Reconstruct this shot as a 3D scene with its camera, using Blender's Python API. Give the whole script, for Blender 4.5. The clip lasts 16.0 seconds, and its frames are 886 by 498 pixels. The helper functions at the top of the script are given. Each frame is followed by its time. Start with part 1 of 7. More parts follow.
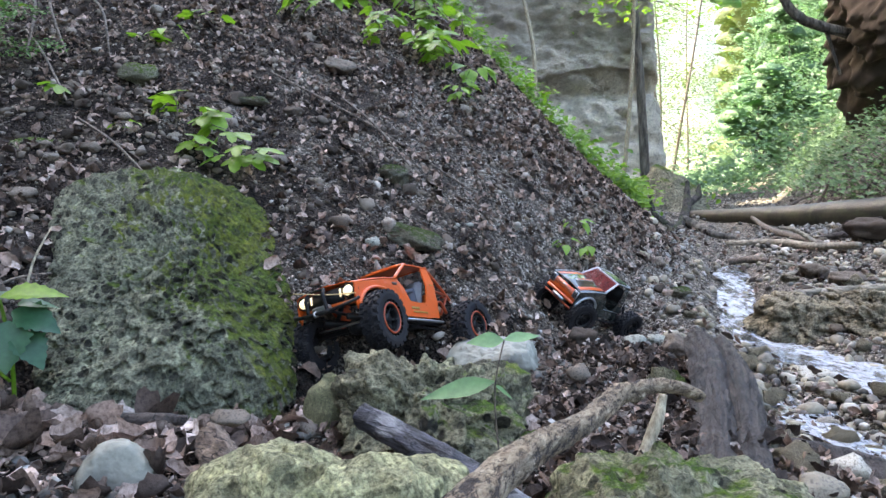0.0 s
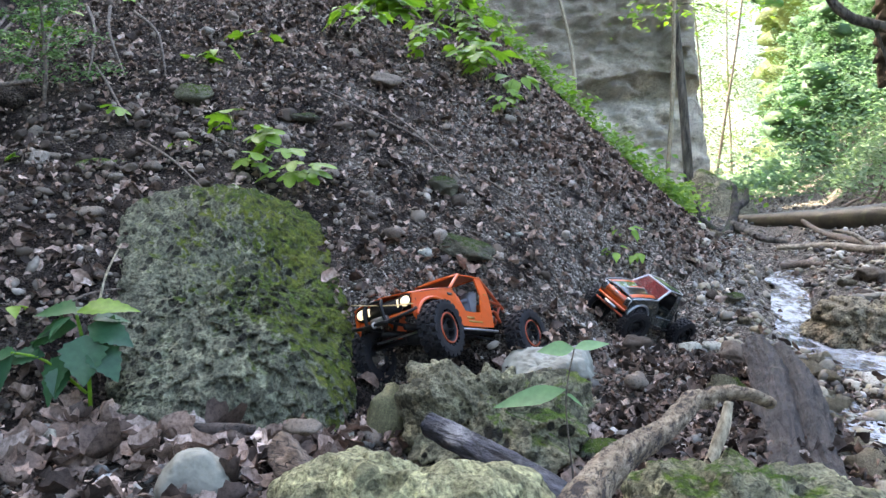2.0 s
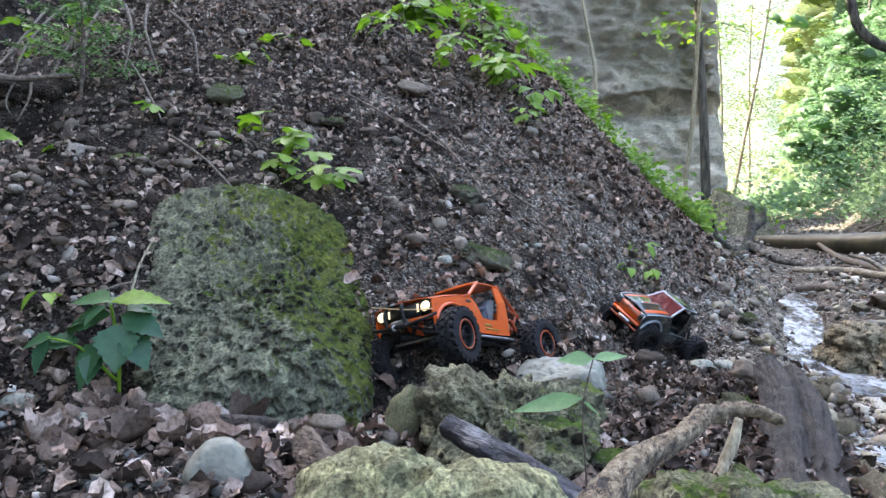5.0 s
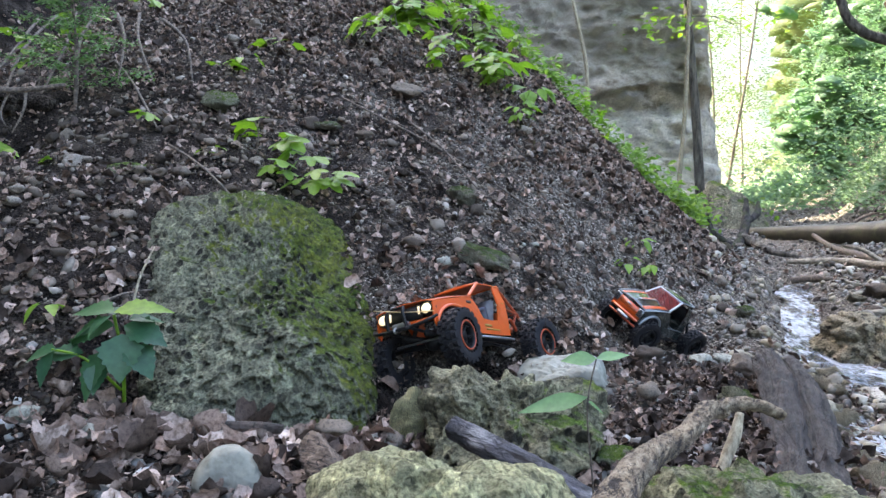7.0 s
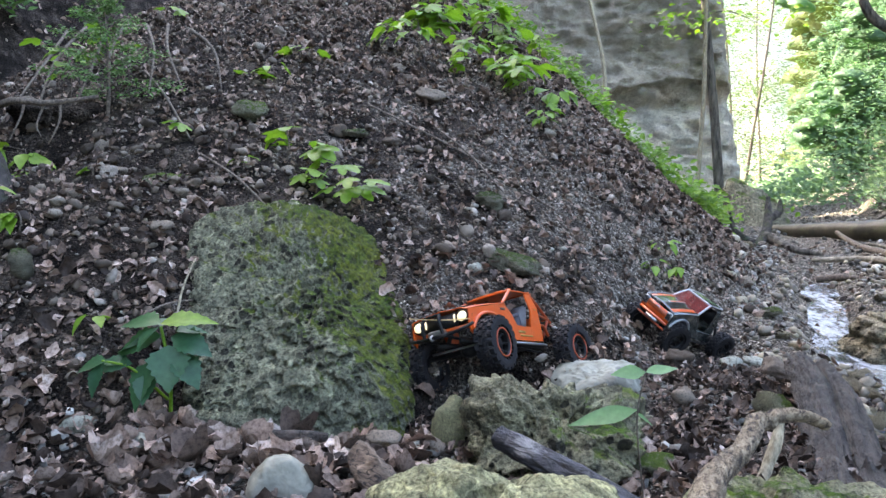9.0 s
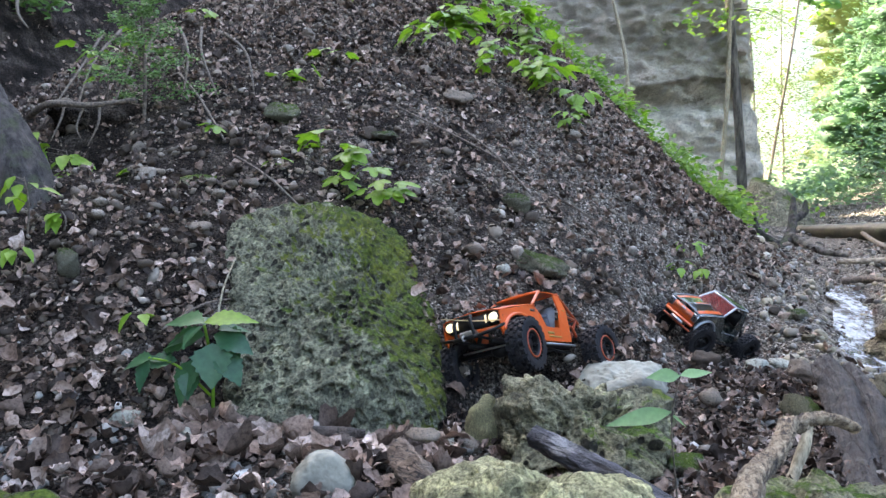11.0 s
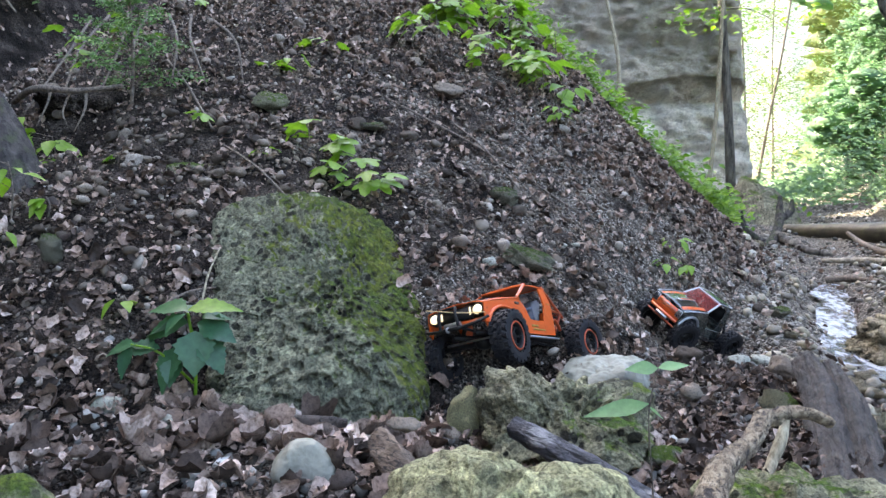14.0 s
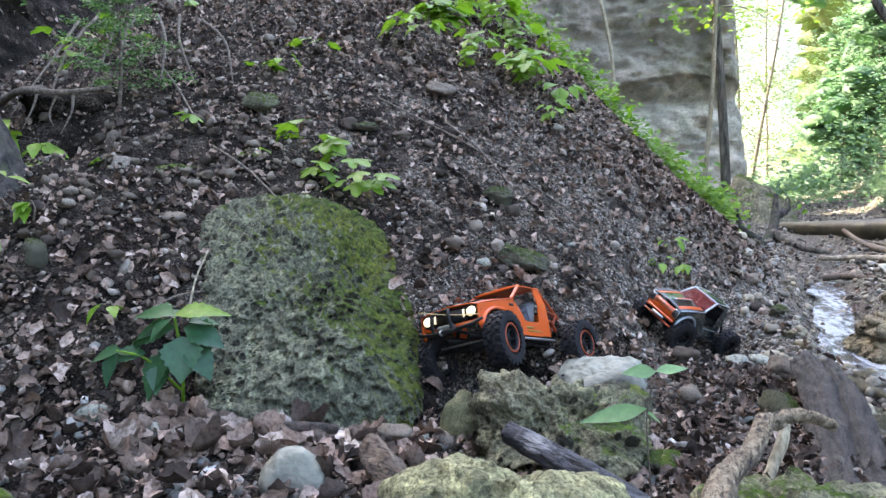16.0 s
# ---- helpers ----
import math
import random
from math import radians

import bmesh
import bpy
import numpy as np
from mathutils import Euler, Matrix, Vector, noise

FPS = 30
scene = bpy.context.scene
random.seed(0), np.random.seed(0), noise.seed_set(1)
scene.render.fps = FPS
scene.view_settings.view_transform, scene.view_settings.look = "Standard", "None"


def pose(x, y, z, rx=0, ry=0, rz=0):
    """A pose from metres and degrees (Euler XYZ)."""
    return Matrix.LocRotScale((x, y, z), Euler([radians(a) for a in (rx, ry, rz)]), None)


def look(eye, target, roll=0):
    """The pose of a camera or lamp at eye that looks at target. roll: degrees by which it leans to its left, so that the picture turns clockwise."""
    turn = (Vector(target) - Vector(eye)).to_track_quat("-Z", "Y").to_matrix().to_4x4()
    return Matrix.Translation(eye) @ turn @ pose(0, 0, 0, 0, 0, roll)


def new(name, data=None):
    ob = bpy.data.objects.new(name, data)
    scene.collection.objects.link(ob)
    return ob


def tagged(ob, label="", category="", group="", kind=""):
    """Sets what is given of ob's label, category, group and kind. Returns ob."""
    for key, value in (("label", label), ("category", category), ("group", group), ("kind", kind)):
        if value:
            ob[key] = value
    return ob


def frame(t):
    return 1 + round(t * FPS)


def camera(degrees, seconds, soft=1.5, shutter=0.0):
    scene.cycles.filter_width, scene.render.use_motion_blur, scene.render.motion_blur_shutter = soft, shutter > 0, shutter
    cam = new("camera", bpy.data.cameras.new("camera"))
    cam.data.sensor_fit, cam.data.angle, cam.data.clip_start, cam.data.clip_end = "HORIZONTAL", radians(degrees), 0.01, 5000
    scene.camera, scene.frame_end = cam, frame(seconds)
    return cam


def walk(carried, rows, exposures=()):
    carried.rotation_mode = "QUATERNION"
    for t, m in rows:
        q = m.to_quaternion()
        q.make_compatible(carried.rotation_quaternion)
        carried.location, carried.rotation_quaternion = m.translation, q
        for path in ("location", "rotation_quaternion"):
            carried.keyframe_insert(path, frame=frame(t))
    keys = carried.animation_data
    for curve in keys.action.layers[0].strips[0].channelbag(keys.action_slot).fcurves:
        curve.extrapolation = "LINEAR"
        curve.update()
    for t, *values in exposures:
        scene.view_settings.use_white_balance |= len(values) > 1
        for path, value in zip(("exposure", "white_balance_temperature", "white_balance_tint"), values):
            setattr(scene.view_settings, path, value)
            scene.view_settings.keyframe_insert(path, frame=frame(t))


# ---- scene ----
cam = camera(64.0, 16.0)
ROWS = [
    (0, 0.0, 0.0, 0.4, 86.0, -0.0, -0.0),
    (0.5, -0.0007, 0.0033, 0.4032, 86.12, 0.06, 0.15),
    (1, -0.0037, 0.0086, 0.4064, 86.59, 0.05, 0.28),
    (1.5, -0.0176, -0.0029, 0.4021, 86.73, 1.0, 2.21),
    (2, -0.0339, -0.0178, 0.4032, 86.81, 1.21, 3.08),
    (2.5, -0.0398, -0.0213, 0.4088, 87.13, 0.84, 3.12),
    (3, -0.0448, -0.0394, 0.4078, 87.13, -0.14, 3.87),
    (3.5, -0.0429, -0.0501, 0.4043, 86.83, -1.24, 4.12),
    (4, -0.044, -0.0513, 0.4059, 87.46, -1.82, 4.35),
    (6.5, -0.0609, -0.0738, 0.4129, 87.04, -0.18, 3.89),
    (7, -0.0594, -0.0709, 0.4162, 87.21, 0.01, 3.79),
    (7.5, -0.0546, -0.0675, 0.4172, 87.25, -0.0, 3.47),
    (8, -0.0542, -0.0724, 0.415, 87.32, -0.37, 3.54),
    (8.5, -0.0775, -0.0895, 0.4277, 87.2, 0.2, 4.76),
    (9, -0.1032, -0.0971, 0.4426, 87.02, 0.65, 4.92),
    (11.5, -0.1355, -0.1504, 0.4574, 86.62, 0.41, 6.64),
    (12, -0.1417, -0.1603, 0.4525, 86.3, 0.52, 6.6),
    (12.5, -0.142, -0.1666, 0.4561, 86.06, 0.13, 6.66),
    (13, -0.1381, -0.1705, 0.4561, 86.34, 0.09, 6.68),
    (13.5, -0.126, -0.159, 0.4557, 86.24, -0.63, 5.98),
    (14, -0.1198, -0.1406, 0.4525, 86.29, -0.57, 5.68),
    (14.5, -0.1123, -0.1214, 0.4521, 85.95, -0.36, 6.39),
    (15, -0.0912, -0.0991, 0.4543, 86.38, -0.26, 4.65),
    (15.5, -0.11, -0.1032, 0.4538, 86.66, -0.29, 5.03),
    (16, -0.1151, -0.11, 0.4514, 86.35, -0.11, 5.32),
]
walk(cam, [(t, pose(x, y, z, rx, ry, rz)) for t, x, y, z, rx, ry, rz in ROWS], [(0.0, 3.26, 7000, 12), (6.3, 3.24, 7000, 12), (9.2, 3.26, 7000, 12), (12.0, 3.31, 7000, 12), (16.0, 3.35, 7000, 12)])

# ---------------------------------------------------------------- light
world = bpy.data.worlds.new("sky")
scene.world = world
world.use_nodes = True
wn = world.node_tree
sky = wn.nodes.new("ShaderNodeTexSky")
sky.sky_type = "NISHITA"
sky.sun_disc = False
sky.sun_elevation = radians(46)
sky.sun_rotation = radians(-63)
sky.air_density, sky.dust_density, sky.ozone_density = 1.0, 3.0, 1.0
wn.links.new(sky.outputs["Color"], wn.nodes["Background"].inputs["Color"])
wn.nodes["Background"].inputs["Strength"].default_value = 0.15
sun_data = bpy.data.lights.new("sun", "SUN")
sun_data.energy, sun_data.angle, sun_data.color = 4.0, radians(0.6), (1.0, 0.93, 0.78)
sun = new("sun", sun_data)
SUN_FROM = Vector((-0.60, 0.30, 0.70)).normalized()
sun.matrix_world = look(SUN_FROM * 40, (0, 0, 0))

# ---------------------------------------------------------------- materials
def nodes_of(name):
    m = bpy.data.materials.new(name)
    m.use_nodes = True
    return m, m.node_tree, m.node_tree.nodes["Principled BSDF"]


def ramp(nt, fac, stops):
    r = nt.nodes.new("ShaderNodeValToRGB")
    e = r.color_ramp.elements
    while len(e) < len(stops):
        e.new(0.5)
    for el, (p, c) in zip(e, stops):
        el.position, el.color = p, (*c, 1)
    nt.links.new(fac, r.inputs["Fac"])
    return r.outputs["Color"]


def grey(nt, fac, a, b):
    r = nt.nodes.new("ShaderNodeMapRange")
    r.inputs["From Min"].default_value, r.inputs["From Max"].default_value = a, b
    nt.links.new(fac, r.inputs["Value"])
    return r.outputs["Result"]


def mixc(nt, fac, a, b, kind="MIX"):
    n = nt.nodes.new("ShaderNodeMix")
    n.data_type, n.blend_type = "RGBA", kind
    for value, socket in ((fac, n.inputs[0]), (a, n.inputs[6]), (b, n.inputs[7])):
        if isinstance(value, (int, float)):
            socket.default_value = value
        elif isinstance(value, tuple):
            socket.default_value = (*value, 1)
        else:
            nt.links.new(value, socket)
    return n.outputs[2]


def noise_tex(nt, scale, detail=4.0, rough=0.55, coord=None):
    n = nt.nodes.new("ShaderNodeTexNoise")
    n.inputs["Scale"].default_value, n.inputs["Detail"].default_value, n.inputs["Roughness"].default_value = scale, detail, rough
    if coord is not None:
        nt.links.new(coord, n.inputs["Vector"])
    return n.outputs["Fac"]


def voronoi(nt, scale, coord=None, feature="F1"):
    n = nt.nodes.new("ShaderNodeTexVoronoi")
    n.feature = feature
    n.inputs["Scale"].default_value = scale
    if coord is not None:
        nt.links.new(coord, n.inputs["Vector"])
    return n.outputs["Distance"]


def coords(nt, stretch=(1, 1, 1), warp=0.0, turn=(0, 0, 0)):
    c = nt.nodes.new("ShaderNodeTexCoord")
    m = nt.nodes.new("ShaderNodeMapping")
    m.inputs["Scale"].default_value = stretch
    if any(turn):
        m.vector_type = "TEXTURE"
        m.inputs["Scale"].default_value = tuple(1 / k for k in stretch)
    m.inputs["Rotation"].default_value = turn
    nt.links.new(c.outputs["Object"], m.inputs["Vector"])
    return m.outputs["Vector"]


def bump(nt, bsdf, pairs):
    last = None
    for height, strength, dist in pairs:
        b = nt.nodes.new("ShaderNodeBump")
        b.inputs["Strength"].default_value, b.inputs["Distance"].default_value = strength, dist
        nt.links.new(height, b.inputs["Height"])
        if last is not None:
            nt.links.new(last, b.inputs["Normal"])
        last = b.outputs["Normal"]
    nt.links.new(last, bsdf.inputs["Normal"])
    return last


def upness(nt):
    g = nt.nodes.new("ShaderNodeNewGeometry")
    s = nt.nodes.new("ShaderNodeSeparateXYZ")
    nt.links.new(g.outputs["Normal"], s.inputs[0])
    return s.outputs["Z"], s.outputs["X"]


def math_node(nt, op, a, b):
    n = nt.nodes.new("ShaderNodeMath")
    n.operation = op
    n.use_clamp = op in ("MULTIPLY_ADD", "ADD", "MULTIPLY", "SUBTRACT")
    for value, socket in ((a, n.inputs[0]), (b, n.inputs[1])):
        if isinstance(value, (int, float)):
            socket.default_value = value
        else:
            nt.links.new(value, socket)
    return n.outputs[0]


def island(nt):
    return nt.nodes.new("ShaderNodeNewGeometry").outputs["Random Per Island"]


def object_random(nt):
    return nt.nodes.new("ShaderNodeObjectInfo").outputs["Random"]


def soil_mat(name="damp_soil", gritty=True):
    """Damp humus between patches of fine grey grit."""
    m, nt, b = nodes_of(name)
    c = coords(nt)
    humus = ramp(nt, noise_tex(nt, 9, 6, 0.6, c), [(0.36, (0.006, 0.005, 0.004)), (0.5, (0.026, 0.02, 0.017)), (0.64, (0.07, 0.058, 0.048))])
    cell = nt.nodes.new("ShaderNodeTexVoronoi")
    cell.inputs["Scale"].default_value = 150
    nt.links.new(c, cell.inputs["Vector"])
    tone = nt.nodes.new("ShaderNodeSeparateColor")
    nt.links.new(cell.outputs["Color"], tone.inputs[0])
    grit = ramp(nt, tone.outputs[0], [(0.0, (0.025, 0.021, 0.017)), (0.4, (0.1, 0.088, 0.074)), (0.8, (0.23, 0.207, 0.178)), (1.0, (0.38, 0.355, 0.315))])
    place = nt.nodes.new("ShaderNodeSeparateXYZ")
    nt.links.new(c, place.inputs[0])
    share = raw_math(nt, "ADD", raw_math(nt, "MULTIPLY", place.outputs["X"], 0.22), raw_math(nt, "MULTIPLY", noise_tex(nt, 5, 5, 0.65, c), 1.2))
    base = mixc(nt, grey(nt, share, 0.48, 0.68), humus, grit) if gritty else humus
    fine = ramp(nt, noise_tex(nt, 140, 4, 0.7, c), [(0.4, (0.4, 0.38, 0.36)), (0.5, (0.95, 0.93, 0.9)), (0.6, (2.0, 1.96, 1.92))])
    nt.links.new(mixc(nt, 1.0, base, fine, "MULTIPLY"), b.inputs["Base Color"])
    b.inputs["Roughness"].default_value = 0.9
    b.inputs["Specular IOR Level"].default_value = 0.1
    bump(nt, b, [(noise_tex(nt, 40, 5, 0.6, c), 0.7, 0.03), (cell.outputs["Distance"], 0.9, -0.012)])
    return m


def pebble_mat(name, stops, rough=0.75, per_object=False, grain=1.0):
    m, nt, b = nodes_of(name)
    c = coords(nt)
    base = ramp(nt, object_random(nt) if per_object else island(nt), stops)
    spots = ramp(nt, noise_tex(nt, 55 * grain, 5, 0.65, c), [(0.3, (0.55, 0.54, 0.5)), (0.5, (0.95, 0.94, 0.92)), (0.72, (1.3, 1.28, 1.24))])
    col = mixc(nt, 1.0, base, spots, "MULTIPLY")
    dirt = grey(nt, noise_tex(nt, 14 * grain, 3, 0.5, c), 0.5, 0.72)
    col = mixc(nt, dirt, col, (0.06, 0.05, 0.04))
    nt.links.new(col, b.inputs["Base Color"])
    b.inputs["Roughness"].default_value = rough
    b.inputs["Specular IOR Level"].default_value = 0.2 if rough > 0.6 else 0.5
    bump(nt, b, [(noise_tex(nt, 130 * grain, 4, 0.6, c), 0.35, 0.004)])
    return m


def litter_mat(name="dry_beech_leaf", least=0.0, most=1.0):
    m, nt, b = nodes_of(name)
    c = coords(nt)
    pick = nt.nodes.new("ShaderNodeMapRange")
    pick.inputs["To Min"].default_value, pick.inputs["To Max"].default_value = least, most
    nt.links.new(island(nt), pick.inputs["Value"])
    base = ramp(nt, pick.outputs["Result"], [(0.0, (0.02, 0.014, 0.011)), (0.3, (0.06, 0.043, 0.034)), (0.55, (0.17, 0.12, 0.092)), (0.78, (0.34, 0.255, 0.208)), (0.94, (0.45, 0.355, 0.3)), (1.0, (0.54, 0.455, 0.395))])
    col = mixc(nt, 1.0, base, ramp(nt, noise_tex(nt, 110, 5, 0.7, c), [(0.36, (0.45, 0.4, 0.36)), (0.5, (0.95, 0.92, 0.9)), (0.64, (1.3, 1.26, 1.22))]), "MULTIPLY")
    nt.links.new(col, b.inputs["Base Color"])
    b.inputs["Roughness"].default_value = 0.6
    b.inputs["Specular IOR Level"].default_value = 0.2
    bump(nt, b, [(noise_tex(nt, 160, 3, 0.6, c), 0.4, 0.004)])
    return m


def raw_math(nt, op, a, b):
    n = nt.nodes.new("ShaderNodeMath")
    n.operation = op
    for value, socket in ((a, n.inputs[0]), (b, n.inputs[1])):
        if isinstance(value, (int, float)):
            socket.default_value = value
        else:
            nt.links.new(value, socket)
    return n.outputs[0]


def holes(nt, scale, coord, share, width):
    """Round holes of uneven size in some of the cells: 1 in a hole, 0 outside; also the cell's own tone."""
    cell = nt.nodes.new("ShaderNodeTexVoronoi")
    cell.inputs["Scale"].default_value = scale
    nt.links.new(coord, cell.inputs["Vector"])
    tone = nt.nodes.new("ShaderNodeSeparateColor")
    nt.links.new(cell.outputs["Color"], tone.inputs[0])
    size = raw_math(nt, "MULTIPLY", raw_math(nt, "SUBTRACT", tone.outputs[1], 1 - share), width / share)
    return grey(nt, raw_math(nt, "SUBTRACT", cell.outputs["Distance"], size), 0.02, -0.04), tone.outputs[0]


def boulder_mat(name, stone, pit, moss, moss_from, moss_to, lean=0.0, pits=55.0, pit_depth=0.014, share=0.55, blotch=0.6, drift=0.0, climb=0.0):
    """Coarse stone of cemented fragments and holes, their shade painted dark, with moss where it faces up (or sideways,
    by lean) and the damp holds.
    """
    m, nt, b = nodes_of(name)
    c = coords(nt)
    warp = nt.nodes.new("ShaderNodeTexNoise")
    warp.inputs["Scale"].default_value, warp.inputs["Detail"].default_value = pits * 0.9, 3
    nt.links.new(c, warp.inputs["Vector"])
    shift = nt.nodes.new("ShaderNodeVectorMath")
    shift.operation = "MULTIPLY_ADD"
    nt.links.new(warp.outputs["Color"], shift.inputs[0])
    shift.inputs[1].default_value = (0.3 / pits,) * 3
    nt.links.new(c, shift.inputs[2])
    wc = shift.outputs[0]
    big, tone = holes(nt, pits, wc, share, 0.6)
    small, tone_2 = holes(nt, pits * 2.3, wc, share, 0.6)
    zone = grey(nt, noise_tex(nt, pits * 0.11, 4, 0.6, c), 0.42, 0.58)
    base = ramp(nt, noise_tex(nt, 14, 6, 0.65, c), [(0.3, tuple(v * 0.62 for v in stone)), (0.5, stone), (0.72, tuple(v * 1.4 for v in stone))])
    base = mixc(nt, 1.0, base, ramp(nt, tone, [(0.0, (0.72, 0.72, 0.7)), (0.7, (1.0, 1.0, 0.98)), (0.92, (1.25, 1.26, 1.2)), (1.0, (1.6, 1.6, 1.52))]), "MULTIPLY")
    base = mixc(nt, 1.0, base, ramp(nt, noise_tex(nt, 150, 4, 0.7, c), [(0.36, (0.35, 0.35, 0.33)), (0.5, (1.0, 1.0, 1.0)), (0.64, (1.5, 1.5, 1.47))]), "MULTIPLY")
    z, x = upness(nt)
    face = raw_math(nt, "ADD", raw_math(nt, "MULTIPLY", z, 1 - lean), raw_math(nt, "MULTIPLY", x, lean))
    patch = raw_math(nt, "MULTIPLY", raw_math(nt, "SUBTRACT", noise_tex(nt, 7, 6, 0.7, c), 0.5), blotch * 3)
    place = nt.nodes.new("ShaderNodeSeparateXYZ")
    nt.links.new(c, place.inputs[0])
    face = raw_math(nt, "ADD", face, raw_math(nt, "MULTIPLY", place.outputs["X"], drift))
    face = raw_math(nt, "ADD", face, raw_math(nt, "MULTIPLY", place.outputs["Z"], climb))
    grow = grey(nt, raw_math(nt, "ADD", face, patch), moss_from, moss_to)
    tuft = noise_tex(nt, 75, 5, 0.7, c)
    grow = math_node(nt, "MULTIPLY", grow, grey(nt, tuft, 0.30, 0.44))
    green = ramp(nt, tuft, [(0.36, tuple(k * 0.35 for k in moss)), (0.52, moss), (0.7, (moss[0] * 1.9, moss[1] * 1.7, moss[2] * 1.3))])
    hue = grey(nt, noise_tex(nt, 11, 3, 0.6, c), 0.4, 0.65)
    green = mixc(nt, hue, green, mixc(nt, 1.0, green, (0.62, 0.85, 0.9), "MULTIPLY"))
    col = mixc(nt, grow, base, green)
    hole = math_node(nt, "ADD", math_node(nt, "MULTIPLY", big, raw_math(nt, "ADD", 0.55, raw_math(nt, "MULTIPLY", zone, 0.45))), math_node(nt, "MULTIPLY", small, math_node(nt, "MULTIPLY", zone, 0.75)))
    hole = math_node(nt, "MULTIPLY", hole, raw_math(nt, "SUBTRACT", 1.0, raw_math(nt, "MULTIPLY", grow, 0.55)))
    # Shade inside the holes is painted near black, beyond what the bumps give.
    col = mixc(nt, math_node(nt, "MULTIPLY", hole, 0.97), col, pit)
    nt.links.new(col, b.inputs["Base Color"])
    b.inputs["Roughness"].default_value = 0.9
    b.inputs["Specular IOR Level"].default_value = 0.25
    bump(nt, b, [(raw_math(nt, "SUBTRACT", 1.0, hole), 1.0, pit_depth), (tuft, 0.9, 0.012), (noise_tex(nt, 190, 5, 0.7, c), 0.9, 0.007)])
    return m


def wood_mat(name, dark, light, along=(1, 1, 8), rough=0.75, bump_h=0.01, turn=(0, 0, 0), stain=None, scale=22, cracks=0.0):
    m, nt, b = nodes_of(name)
    c = coords(nt, along, 0, turn)
    base = ramp(nt, noise_tex(nt, scale, 6, 0.65, c), [(0.38, dark), (0.56, light), (0.7, tuple(min(1, v * 1.6) for v in light))])
    if stain:
        base = mixc(nt, grey(nt, noise_tex(nt, 18, 4, 0.6, coords(nt)), 0.5, 0.66), base, stain)
    if cracks:
        line = raw_math(nt, "ABSOLUTE", raw_math(nt, "SUBTRACT", noise_tex(nt, scale * 0.4, 3, 0.6, c), 0.5), 0.0)
        base = mixc(nt, math_node(nt, "MULTIPLY", grey(nt, line, cracks, cracks * 0.25), 0.9), base, (0.008, 0.006, 0.005))
    nt.links.new(base, b.inputs["Base Color"])
    b.inputs["Roughness"].default_value = rough
    bump(nt, b, [(noise_tex(nt, scale * 1.4, 6, 0.7, c), 0.9, bump_h), (noise_tex(nt, 60, 4, 0.6, coords(nt)), 0.4, bump_h * 0.6)])
    return m


def leaf_mat(name, stops, rough=0.45, through_amount=0.45, per_object=False, fine=60, glow=(1.25, 1.4, 0.75)):
    m, nt, b = nodes_of(name)
    c = coords(nt)
    base = ramp(nt, object_random(nt) if per_object else island(nt), stops)
    col = mixc(nt, 1.0, base, ramp(nt, noise_tex(nt, fine, 3, 0.6, c), [(0.3, (0.75, 0.78, 0.7)), (0.7, (1.2, 1.2, 1.1))]), "MULTIPLY")
    nt.links.new(col, b.inputs["Base Color"])
    b.inputs["Roughness"].default_value = rough
    b.inputs["Specular IOR Level"].default_value = 0.4
    t = nt.nodes.new("ShaderNodeBsdfTranslucent")
    nt.links.new(mixc(nt, 1.0, col, glow, "MULTIPLY"), t.inputs["Color"])
    mix = nt.nodes.new("ShaderNodeMixShader")
    mix.inputs[0].default_value = through_amount
    nt.links.new(b.outputs[0], mix.inputs[1])
    nt.links.new(t.outputs[0], mix.inputs[2])
    nt.links.new(mix.outputs[0], nt.nodes["Material Output"].inputs["Surface"])
    return m


